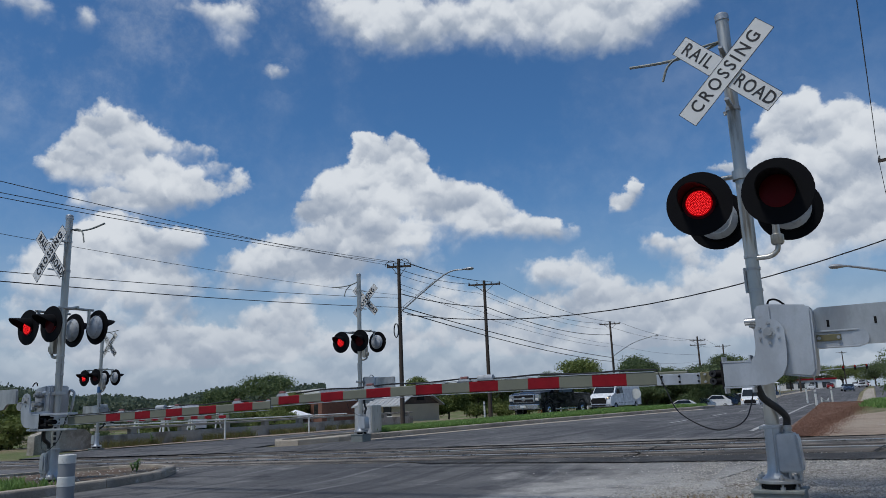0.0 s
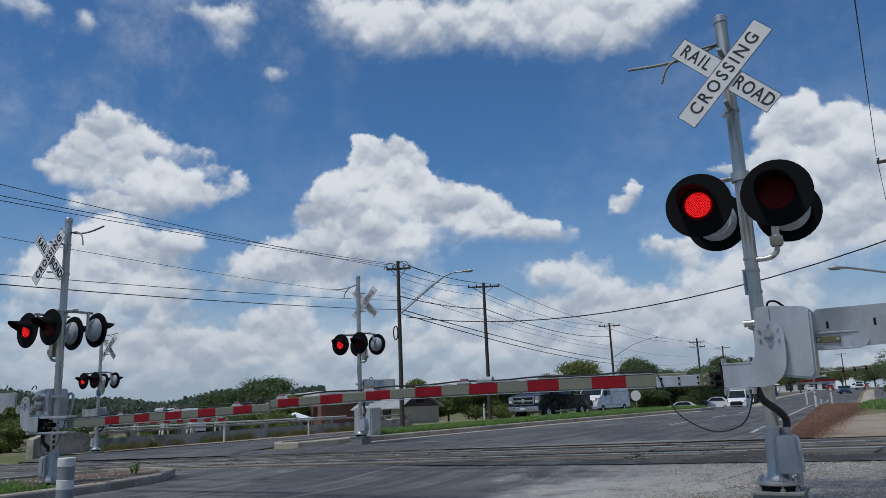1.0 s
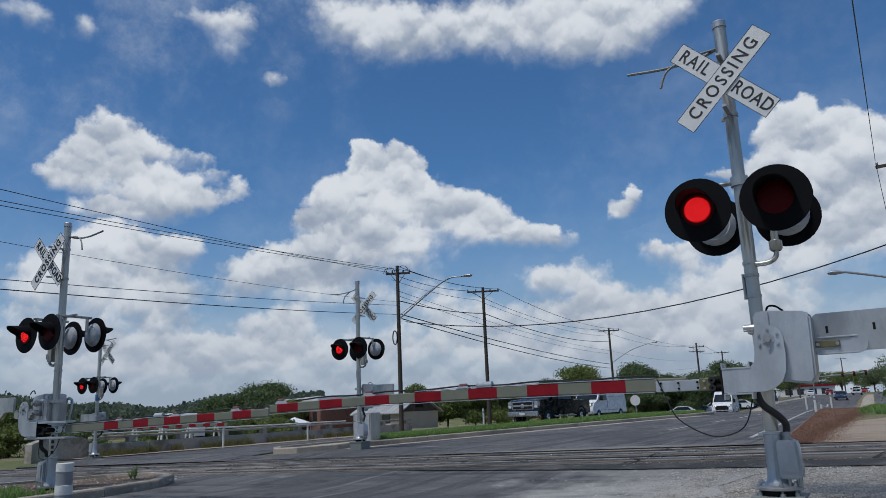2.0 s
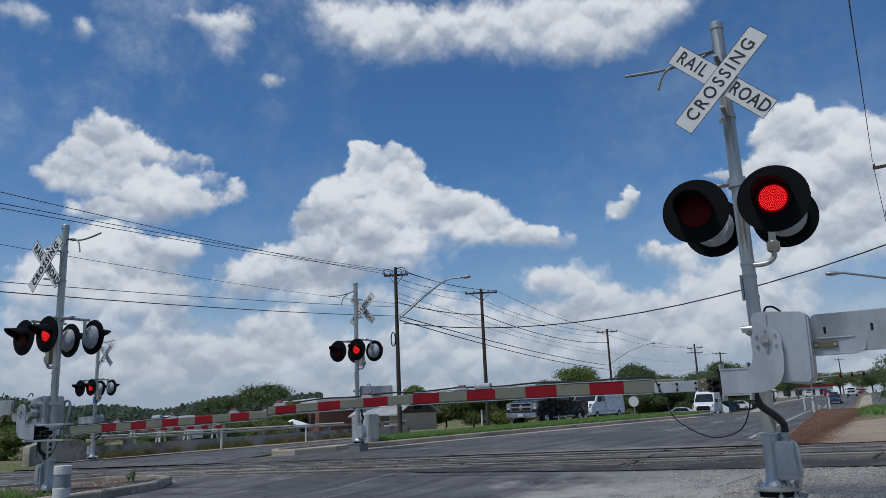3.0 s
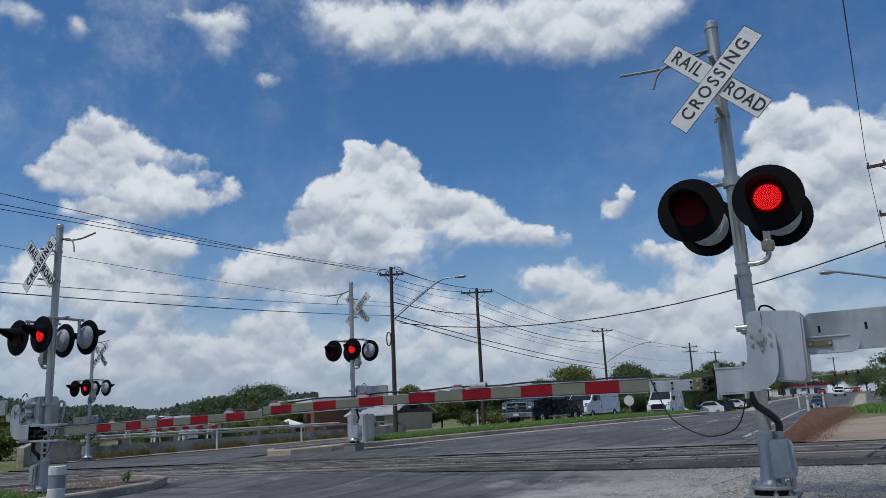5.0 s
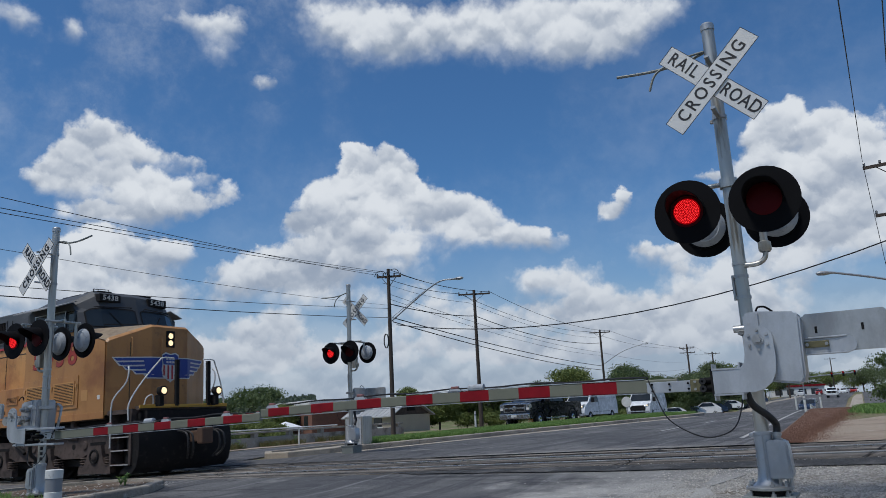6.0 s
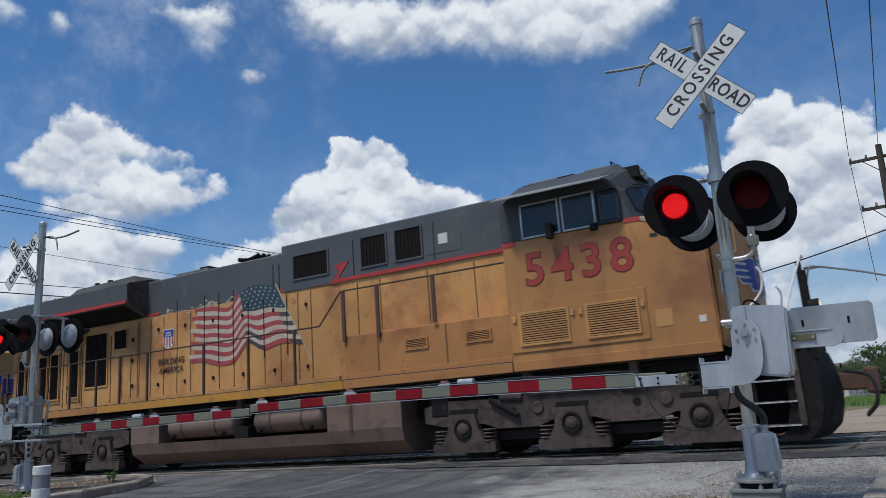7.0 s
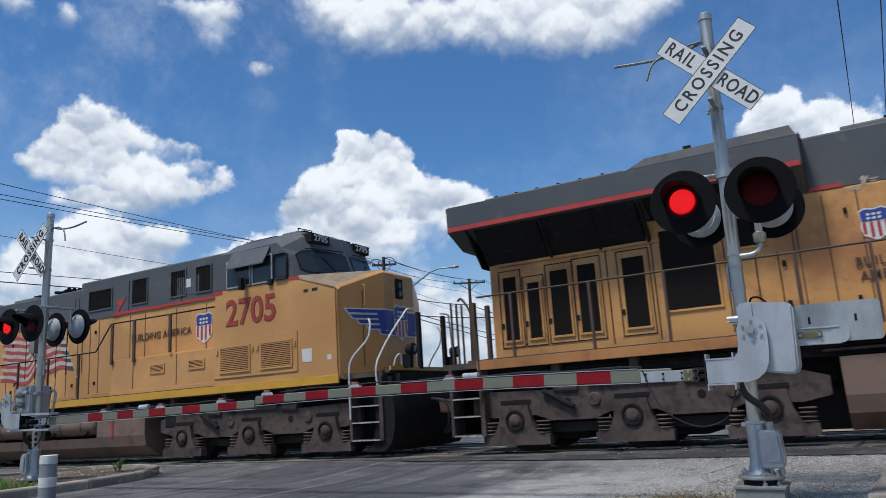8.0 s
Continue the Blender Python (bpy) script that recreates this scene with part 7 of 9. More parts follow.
    for s in (-1, 1):
        for x0, x1 in ((-12.1, -10.05), (-9.55, -7.68)):
            rv = part("air_reservoir", lathe(B(), [(0.0, 0.0), (0.16, 0.02), (0.235, 0.09), (0.25, 0.18), (0.25, x1 - x0 - 0.18), (0.235, x1 - x0 - 0.09), (0.16, x1 - x0 - 0.02), (0.0, x1 - x0)], (x0, s * 1.10, 0.93), (1, 0, 0), 20), TANK, L, "long brown air reservoir", True)
            for x in (x0 + 0.25, x1 - 0.3):
                part("drain_valve", lathe(B(), [(0.05, 0), (0.06, 0.03), (0.03, 0.06), (0.0, 0.12)], (x, s * 1.30, 0.76), (0, s, -0.6), 10), SOOT, rv)
            for x in (x0 + 0.5, x1 - 0.55):
                part("strap", lathe(B(), [(0.256, 0.0), (0.256, 0.05)], (x, s * 1.10, 0.93), (1, 0, 0), 20), UNDER, rv)
        part("valve_box", box(B(), (-10.0, s * 0.95, 0.62), (-9.62, s * 1.34, 0.86), 0.02), SOOT, L)
        part("tank_strap", box(B(), (-7.02, s * 1.36, 0.62), (-6.95, s * 1.374, 1.14)), RUST if not second else EMBLEM_RED, L)
        part("filler_pipe", rod(B(), (-6.5, s * 1.2, 1.1), (-6.5, s * 1.34, 1.34), 0.05, seg=10), UNDER, L)
        part("brake_pipe", hose(B(), [(-13.4, s * 1.2, 1.20), (-5.4, s * 1.2, 1.24)], 0.03, 6), SOOT, L)
        part("sand_box", box(B(), (-5.25, s * 0.9, 0.75), (-4.9, s * 1.3, 1.22), 0.03), SOOT, L)
    # trucks
    for c, ax in ((-2.61, AXLES[:3]), (-16.14, AXLES[3:])):
        tr = new("truck_bogie")
        tr.parent = L
        tagged(tr, "three-axle truck with cast side frames")
        for s in (-1, 1):
            edge = [(c - 2.78, 0.66), (c - 2.78, 0.92), (c - 2.45, 1.02), (c - 0.95, 0.98), (c - 0.62, 1.10), (c + 0.62, 1.10), (c + 0.95, 0.98), (c + 2.45, 1.02), (c + 2.78, 0.92), (c + 2.78, 0.66), (c + 2.40, 0.58),
                    (c + 1.62, 0.60), (c + 1.35, 0.50), (c + 0.62, 0.50), (c + 0.36, 0.60), (c - 0.36, 0.60), (c - 0.62, 0.50), (c - 1.35, 0.50), (c - 1.62, 0.60), (c - 2.40, 0.58)]
            part("side_frame", plate(B(), edge, 0.14, "xz", s * 1.22 - 0.07), UNDER, tr, "brown cast side frame")
            part("frame_rib", box(B(), (c - 0.70, s * 1.29, 1.0), (c + 0.70, s * 1.33, 1.08), 0.01), UNDER, tr)
            part("brake_beam", box(B(), (c - 2.5, s * 0.95, 0.30), (c + 2.5, s * 1.02, 0.46), 0.01), WHEEL_STEEL, tr)
            for x in ax:
                leg = [(x - 0.24, 0.78), (x + 0.24, 0.78), (x + 0.30, 0.50), (x + 0.38, 0.34), (x + 0.60, 0.29), (x + 0.60, 0.13), (x - 0.60, 0.13), (x - 0.60, 0.29), (x - 0.38, 0.34), (x - 0.30, 0.50)]
                jb = part("journal_box", plate(B(), leg, 0.16, "xz", s * 1.30 - 0.08), UNDER, tr)
                # black bar stands for the shadow in the notch over the journal
                part("journal_shade", box(B(), (x - 0.28, s * 1.28, 0.79), (x + 0.28, s * 1.300, 0.86)), SOOT, jb)
                part("journal_ring", lathe(B(), [(0.125, 0.0), (0.135, 0.03), (0.165, 0.03), (0.175, 0.0)], (x, s * 1.38, 0.53), (0, s, 0), 20), SOOT, jb, "", True)
                part("journal_cap", lathe(B(), [(0.0, 0.035), (0.07, 0.033), (0.10, 0.018), (0.115, 0.0)], (x, s * 1.38, 0.53), (0, s, 0), 16), UNDER, jb, "", True)
                for dx in (-0.47, 0.47):
                    sp = B()
                    for k in range(4):
                        lathe(sp, [(0.10, 0.0), (0.125, 0.018), (0.10, 0.036)], (x + dx, s * 1.28, 0.30 + 0.06 * k), (0, 0, 1), 12)
                    part("coil_spring", sp, UNDER, jb)
            part("damper", rod(B(), (c - 0.95, s * 1.33, 0.70), (c - 1.45, s * 1.33, 0.98), 0.045, seg=10), SOOT, tr)
            for x in (c - 1.05, c + 1.05):
                part("brake_cylinder", rod(B(), (x - 0.22, s * 1.24, 1.02), (x + 0.18, s * 1.24, 1.00), 0.10, seg=14), UNDER, tr, "", True)
            for x in (c - 1.05, c + 1.05):
                part("frame_hole", rod(B(), (x, s * 1.288, 0.78), (x, s * 1.296, 0.78), 0.065, seg=14), SOOT, tr)
                part("frame_boss", lathe(B(), [(0.0, 0.03), (0.09, 0.03), (0.11, 0.0)], (x + 0.45, s * 1.29, 0.80), (0, s, 0), 14), UNDER, tr, "", True)
        for x in ax:
            part("traction_motor", box(B(), (x + 0.15, -0.62, 0.16), (x + 1.0, 0.62, 0.95), 0.06), WHEEL_STEEL, tr)
            w = B()
            for s in (-1, 1):
                lathe(w, [(0.08, 0.13), (0.40, 0.11), (0.45, 0.135), (0.515, 0.135), (0.525, 0.02), (0.56, 0.0), (0.56, -0.03), (0.40, -0.03), (0.08, -0.03)], (0, s * 0.70, 0), (0, s, 0), 28)
                for k in range(5):
                    a = k * 1.2566
                    rod(w, (0.28 * math.cos(a), s * 0.82, 0.28 * math.sin(a)), (0.28 * math.cos(a), s * 0.825, 0.28 * math.sin(a)), 0.05, seg=8)
            rod(w, (0, -0.75, 0), (0, 0.75, 0), 0.09)
            wheel = part("wheelset", w, WHEEL_STEEL, L, "steel wheelset")
            wheel.location = (x, 0, 0.525)
            WHEELS.append((wheel, x))
    return L


loco_lead = locomotive("5438", YELLOW, YELLOW_RUST, True, False)
loco_second = locomotive("2705", YELLOW_CLEAN, YELLOW_CLEAN, False, True)

# ---------------------------------------------------------------- utility poles and wires


def sag(a, b, drop, n=14):
    a, b = Vector(a), Vector(b)
    return [a.lerp(b, i / n) - Vector((0, 0, drop * 4 * (i / n) * (1 - i / n))) for i in range(n + 1)]


def wire(a, b, drop, r, label="thin black overhead wire"):
    tagged(part("overhead_wire", hose(B(), sag(a, b, drop), r, 5), WIRE), label, "wire", "overhead wires")


def utility_pole(x, y, top, arms, label, r=0.15, extra=None):
    z = gz(x, y)
    p = thing("utility_pole", label, "utility pole", (x, y, z - 0.2), "utility poles")
    h = top - z + 0.2
    part("pole", rod(B(), (0, 0, 0), (0, 0, h), r, r * 0.68, 14), POLE_WOOD, p, "dark weathered wooden pole", True)
    for zz, half, ang in arms:
        d = Vector((math.cos(radians(ang)), math.sin(radians(ang)), 0))
        q = Matrix.Rotation(radians(ang), 4, "Z")
        bm = box(B(), (-half, 0.10, zz - z + 0.2 - 0.06), (half, 0.20, zz - z + 0.2 + 0.06))
        bm.transform(q)
        arm = part("crossarm", bm, POLE_WOOD, p, "wooden crossarm")
        for f in (-0.95, -0.45, 0.45, 0.95):
            bm = lathe(B(), [(0.0, 0.0), (0.03, 0.0), (0.055, 0.05), (0.035, 0.08), (0.05, 0.11), (0.03, 0.16), (0.0, 0.17)], (half * f, 0.15, zz - z + 0.26), (0, 0, 1), 10)
            bm.transform(q)
            part("insulator", bm, PORCELAIN, arm)
        bm = B()
        for s in (-1, 1):
            rod(bm, (s * half * 0.6, 0.15, zz - z + 0.16), (0, 0.13, zz - z - 0.45), 0.02, seg=6)
        bm.transform(q)
        part("brace", bm, POLE_WOOD, arm)
    return p


def street_lamp_arm(pole, foot, mid, tip, label):
    """A lamp on a long bent pipe, fixed to a pole; places relative to the pole."""
    arm = part("lamp_bracket", hose(B(), arc([foot, mid, tip], 8), 0.045, 8), LAMP_GREY, pole, label, True)
    d = (Vector(tip) - Vector(mid))
    d.z = 0
    d.normalize()
    hd = B()
    lathe(hd, [(0.0, -0.05), (0.07, -0.03), (0.10, 0.15), (0.17, 0.38), (0.15, 0.60), (0.0, 0.72)], (0, 0, 0), (1, 0, 0), 14)
    hd.transform(Matrix.Translation(tip) @ Matrix.Rotation(math.atan2(d.y, d.x), 4, "Z") @ Matrix.Diagonal((1, 1, 0.55, 1)))
    part("lamp_head", hd, LAMP_GREY, arm, "grey cobra-head lamp", True)
    return arm


pole_a = utility_pole(-25.3, 37.0, 9.75, ((9.3, 0.75, 25),), "tall dark utility pole with street lamp and coiled cable", 0.145)
zb = gz(-25.3, 37.0) - 0.2
street_lamp_arm(pole_a, (0.1, 0.0, 6.5 - zb), (3.2, 0.0, 8.35 - zb), (4.45, 0.1, 8.55 - zb), "long grey lamp bracket")
part("brace_pipe", hose(B(), [(0.1, 0, 6.7 - zb), (2.6, 0, 8.1 - zb)], 0.02, 6), LAMP_GREY, pole_a)
coil = B()
for k in range(3):
    hose(coil, [(-0.20 + 0.16 * math.sin(a * math.pi / 8), -0.12 - 0.03 * k, 5.35 - zb + 0.42 * math.cos(a * math.pi / 8)) for a in range(17)], 0.02, 5)
part("cable_coil", coil, WIRE, pole_a, "coil of black cable")
ring = B()
for k in range(2):
    hose(ring, [(0.42 * math.cos(a * math.pi / 8) + (-0.5 if k else 0.45), -0.15, 9.35 - zb + 0.32 * math.sin(a * math.pi / 8)) for a in range(9)], 0.022, 5)
part("jumper_wire", ring, WIRE, pole_a)
pole_b = utility_pole(-26.8, 51.0, 10.25, ((9.95, 1.25, 28),), "dark wooden utility pole with crossarm", 0.16)
pole_c = utility_pole(-30.4, 91.6, 10.3, ((9.95, 1.3, 28),), "dark utility pole with crossarm and street lamp", 0.17)
zc = gz(-30.4, 91.6) - 0.2
street_lamp_arm(pole_c, (0.1, 0, 5.9 - zc), (2.6, 0.1, 7.3 - zc), (5.2, 0.3, 8.05 - zc), "grey lamp bracket")
utility_pole(-29.5, 136.0, 10.7, ((10.0, 1.3, 20), (9.2, 1.3, 20)), "dark utility pole with two crossarms", 0.2)
utility_pole(-32.5, 174.5, 11.3, ((10.9, 1.6, 20),), "far wooden utility pole", 0.22)
utility_pole(-21.5, 210.0, 11.0, ((10.7, 1.8, 10), (9.8, 1.8, 10)), "far wooden utility pole above the trees", 0.22)
utility_pole(-16.0, 300.0, 13.3, ((12.9, 1.8, 10),), "far wooden utility pole above the trees", 0.22)
pole_r = utility_pole(1.62, 34.0, 10.5, ((10.02, 1.15, -8), (7.95, 1.0, -8)), "tall wooden utility pole beside the dirt lot", 0.17)
zr = gz(1.62, 34.0) - 0.2
street_lamp_arm(pole_r, (-0.1, 0, 5.0 - zr), (-1.4, -0.6, 5.35 - zr), (-2.75, -1.35, 5.62 - zr), "thin grey lamp bracket")
# line along the far side of the road
A1, A2, A3 = (-25.9, 36.75, 9.4), (-24.7, 37.2, 9.4), (-25.3, 37.0, 9.75)
for a, b in ((A1, (-27.9, 50.5, 10.05)), (A2, (-25.7, 51.5, 10.05)), (A3, (-26.8, 51.0, 10.2)), ((-27.9, 50.5, 10.05), (-31.5, 91.0, 10.1)), ((-25.7, 51.5, 10.05), (-29.3, 92.2, 10.1)),
             ((-31.5, 91.0, 10.1), (-30.7, 135.5, 10.2)), ((-29.3, 92.2, 10.1), (-28.3, 136.4, 10.2)), ((-30.7, 135.5, 10.2), (-34.0, 174.0, 11.0)), ((-28.3, 136.4, 10.2), (-31.0, 175.0, 11.0))):
    wire(a, b, 0.018 * (Vector(b) - Vector(a)).length, 0.018)
for a, b, d in (((-25.2, 37.2, 6.75), (-30.4, 91.7, 5.7), 0.35), ((-25.2, 37.2, 6.5), (-30.4, 91.7, 5.2), 0.45),
                ((-25.3, 37.0, 7.6), (-26.8, 51.0, 8.2), 0.2), ((-26.8, 51.0, 8.2), (-30.4, 91.6, 8.6), 0.7)):
    wire(a, b, d, 0.03, "thick black service cable")
for a, b, d in (((-25.6, 36.8, 8.9), (-27.3, 50.8, 9.3), 0.2), ((-27.3, 50.8, 9.3), (-30.9, 91.4, 9.3), 0.6), ((-25.3, 37.0, 8.2), (-30.4, 91.6, 7.4), 0.5), ((-25.3, 37.0, 7.9), (-30.4, 91.6, 7.0), 0.6), ((-30.4, 91.6, 7.4), (-29.5, 136.0, 7.6), 0.5), ((-30.4, 91.6, 5.5), (-29.5, 136.0, 6.4), 0.5)):
    wire(a, b, d, 0.012)
# line coming in from the near side
for foot, at22, d, r in ((A1, (-21.95, 11.3, 8.31), 0.4, 0.012), (A2, (-22.0, 11.35, 7.98), 0.4, 0.012), ((-25.3, 37.0, 9.45), (-22.02, 11.38, 7.84), 0.4, 0.012), ((-25.3, 36.9, 7.5), (-22.15, 11.5, 6.88), 0.5, 0.008),
                         ((-25.3, 36.9, 7.3), (-22.35, 11.74, 5.60), 0.3, 0.012), ((-25.3, 37.0, 6.75), (-22.38, 11.77, 5.36), 0.35, 0.017)):
    f, q = Vector(foot), Vector(at22)
    wire(f, f + (q - f) * 1.7, d, r)
wire((-25.0, 37.3, 6.3), (1.5, 34.0, 7.0), 1.5, 0.028, "black service cable slung across the road")
for foot, near in (((0.52, 33.9, 10.2), (0.26, 12.7, 7.16)), ((1.62, 34.0, 10.55), (0.87, 13.05, 7.13)), ((2.7, 34.1, 10.2), (1.35, 13.1, 7.1))):
    f, q = Vector(foot), Vector(near)
    wire(f, f + (q - f) * 2.2, 0.0, 0.011)
wire((0.52, 33.8, 10.0), (0.75, 34.6, 5.0), 0.02, 0.012)

# ---------------------------------------------------------------- trees and shrubs


def tree(x, y, high, wide, mat, seed, leaves=1500, label="leafy green broadleaf tree", trunk_part=0.3, leaf=0.34):
    """A tapered trunk with limbs and a crown of many leaf clumps in uneven lobes."""
    r = np.random.default_rng(seed)
    z = gz(x, y) - 0.1
    t = thing("tree", label, "tree", (x, y, z), "trees")
    bm = B()
    hose(bm, arc([(0, 0, 0), (0.1 * r.normal(), 0.1 * r.normal(), high * 0.2), (0.2 * r.normal(), 0.2 * r.normal(), high * 0.5)], 4), max(0.10, high * 0.025), 8)
    lobes = []
    for k in range(9):
        a = 2 * math.pi * (k / 9) + r.normal() * 0.4
        rad = wide * 0.5 * r.uniform(0.15, 0.72)
        lz = high * r.uniform(trunk_part + 0.12, 0.84)
        lobes.append((math.cos(a) * rad, math.sin(a) * rad, lz, wide * r.uniform(0.20, 0.30), high * r.uniform(0.14, 0.22)))
        hose(bm, arc([(0, 0, high * 0.25), (math.cos(a) * rad * 0.5, math.sin(a) * rad * 0.5, lz * 0.75), (math.cos(a) * rad, math.sin(a) * rad, lz)], 3), max(0.04, high * 0.009), 5)
    lobes.append((0, 0, high * 0.80, wide * 0.24, high * 0.19))
    part("trunk", bm, BARK, t, "dark trunk and limbs")
    pts, grow = [], []
    per = int(1.4 * leaves) // len(lobes)
    for lx, ly, lz, lr, lh in lobes:
        d = r.normal(size=(per, 3))
        d /= np.linalg.norm(d, axis=1)[:, None]
        rad = r.uniform(0.30, 1.0, (per, 1)) ** 0.5 * (1 + 0.05 * r.normal(size=(per, 1)))
        rad[: per // 4] *= 0.72
        pts.append(d * rad * (lr, lr, lh) + (lx, ly, lz))
        grow.append(np.where(np.arange(per) < per // 4, 2.3, 1.0))
    pts = np.concatenate(pts)
    n = len(pts)
    size = leaf * 0.72 * r.uniform(0.5, 1.3, n) * np.concatenate(grow)
    u = r.normal(size=(n, 3))
    u /= np.linalg.norm(u, axis=1)[:, None]
    v = np.cross(u, r.normal(size=(n, 3)))
    v /= np.linalg.norm(v, axis=1)[:, None]
    q = np.stack([pts + u * size[:, None], pts + v * size[:, None] * 0.7, pts - u * size[:, None], pts - v * size[:, None] * 0.7], 1).reshape(-1, 3)
    crown = from_arrays("crown", q, np.arange(4 * n).reshape(-1, 4).tolist(), mat, t)
    return t


TREES = ((-59.5, 59.0, 5.6, 8.5, LEAF_A), (-64.5, 58.0, 4.4, 7.0, LEAF_A), (-55.5, 60.5, 3.6, 5.0, LEAF_B), (-47.0, 72.0, 5.2, 6.0, LEAF_B), (-44.0, 73.5, 4.4, 5.5, LEAF_B), (-41.5, 75.5, 4.2, 5.5, LEAF_B), (-38.5, 77.0, 4.6, 6.0, LEAF_B),
         (-36.0, 78.0, 4.0, 5.5, LEAF_B), (-33.5, 79.5, 3.9, 6.0, LEAF_B), (-40.5, 94.0, 6.4, 6.5, LEAF_A), (-34.0, 91.0, 7.6, 9.5, LEAF_B), (-31.5, 103.0, 7.6, 8.5, LEAF_A), (-33.0, 110.0, 8.4, 9.5, LEAF_A),
         (-28.5, 108.0, 6.2, 8.0, LEAF_A), (-31.5, 122.0, 6.8, 9.0, LEAF_A), (-27.0, 126.0, 6.4, 8.0, LEAF_A), (-26.0, 137.0, 8.4, 11.0, LEAF_B), 
         (2.6, 66.0, 4.7, 7.0, LEAF_A), (7.0, 72.0, 6.6, 8.0, LEAF_A), (6.5, 84.0, 8.8, 10.0, LEAF_A), (9.5, 90.0, 9.0, 11.0, LEAF_A),
         (-36.5, 99.0, 5.6, 8.0, LEAF_A), (-24.5, 117.0, 6.0, 8.5, LEAF_A), (-22.0, 130.0, 6.2, 8.5, LEAF_A), (-29.5, 88.0, 3.6, 5.0, LEAF_B), (-26.5, 92.0, 3.6, 5.5, LEAF_A), (-24.0, 104.0, 4.6, 6.5, LEAF_A))
FAR_TREES = ((-25.5, 146.0, 7.6, 9.0), (-24.5, 158.0, 7.2, 8.5), (-27.0, 172.0, 8.4, 10.0), (-26.5, 190.0, 8.6, 10.0), (-29.0, 212.0, 9.0, 11.0), (-32.0, 236.0, 9.6, 12.0), (-34.0, 262.0, 10.2, 12.0),
             (-33.0, 292.0, 10.0, 13.0), (-33.0, 330.0, 10.5, 13.0), (-20.0, 352.0, 9.5, 14.0), (-8.0, 345.0, 9.5, 13.0), (3.0, 330.0, 10.0, 14.0), (9.0, 262.0, 9.0, 12.0), (5.0, 215.0, 8.0, 10.0), (13.0, 180.0, 9.0, 12.0), (6.5, 150.0, 6.5, 8.0)) + tuple((-62.0 + 9.5 * k, 420.0 + 6 * (k % 3), 11.5 + 1.2 * math.sin(k * 2.3), 14.0) for k in range(10))
for k, (x, y, h, w) in enumerate(FAR_TREES):
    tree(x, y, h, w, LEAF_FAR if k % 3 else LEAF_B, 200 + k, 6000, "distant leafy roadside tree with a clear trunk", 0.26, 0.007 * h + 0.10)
for k, (x, y, h, w, mat) in enumerate(TREES):
    # beyond 112 m the leaf colour with painted haze takes over
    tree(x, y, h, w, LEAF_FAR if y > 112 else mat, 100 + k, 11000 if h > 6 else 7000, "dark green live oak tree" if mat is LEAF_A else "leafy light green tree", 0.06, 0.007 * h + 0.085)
tree(-41.5, 23.0, 2.9, 5.5, LEAF_B, 300, 9000, "bushy green tree growing beside the wall's end", 0.05, 0.085)
tree(-44.5, 20.0, 2.9, 6.0, LEAF_B, 301, 8000, "bushy green tree beside the embankment", 0.05, 0.09)
tree(-38.0, 18.5, 2.0, 4.5, LEAF_B, 302, 6000, "low green bush beside the wall's end", 0.02, 0.075)
for k, (x, y, h, w) in enumerate(((-37.5, 30.0, 1.7, 4.0), (-40.0, 36.0, 2.0, 5.0), (-43.0, 42.0, 2.2, 5.5), (-46.0, 40.0, 2.4, 6.0), (-50.0, 44.0, 2.5, 6.0), (-47.0, 30.0, 2.2, 6.0), (-36.0, 38.0, 1.5, 3.5))):
    tree(x, y, h, w, LEAF_A if k % 2 else LEAF_B, 320 + k, 4000, "low green shrub behind the wall", 0.02, 0.08)
tree(-22.6, 52.0, 1.7, 1.9, FLOWER, 340, 700, "red-flowering shrub behind the median", 0.05, 0.10)


def plant(x, y, z, high, mat, seed):
    r = random.Random(seed)
    p = thing("weed_plant", "small leafy green weed growing in the soil", "plant", (x, y, z))
    bm = B()
    for k in range(26):
        a, t = r.uniform(0, 6.28), r.uniform(0.2, 1.0)
        c = Vector((math.cos(a) * 0.07 * t, math.sin(a) * 0.07 * t, high * t))
        d = Vector((math.cos(a), math.sin(a), r.uniform(0.1, 0.6))).normalized() * high * 0.35
        s = d.cross(Vector((0, 0, 1))).normalized() * high * 0.10
        vs = [bm.verts.new(v) for v in (c, c + d * 0.5 + s, c + d, c + d * 0.5 - s)]
        bm.faces.new(vs)
        rod(bm, (0, 0, 0), c, 0.003, seg=4)
    part("leaves", bm, mat, p)


plant(-12.2, 9.15, gz(-12.2, 9.15) + 0.11, 0.20, GRASS, 2)
plant(-12.45, 9.25, gz(-12.45, 9.25) + 0.11, 0.16, GRASS, 3)
spots = [(-27.7 + abs(rng.gauss(0, 0.22)), 18.9 + 19.0 * rng.random()) for _ in range(5200)]
spots = [(x, y) for x, y in spots if math.sin(y * 1.3) + 0.6 * math.sin(y * 3.1) > -0.5]
blades("wall_weeds", spots, WALL_WEED, 0.34, "dry brown and green weeds along the wall's foot", "weeds", 0.010, 0.8, 0.0)
for k, y in enumerate((21.3, 26.9, 31.0)):
    plant(-27.55, y, gz(-27.55, y), 0.42, GRASS, 20 + k)

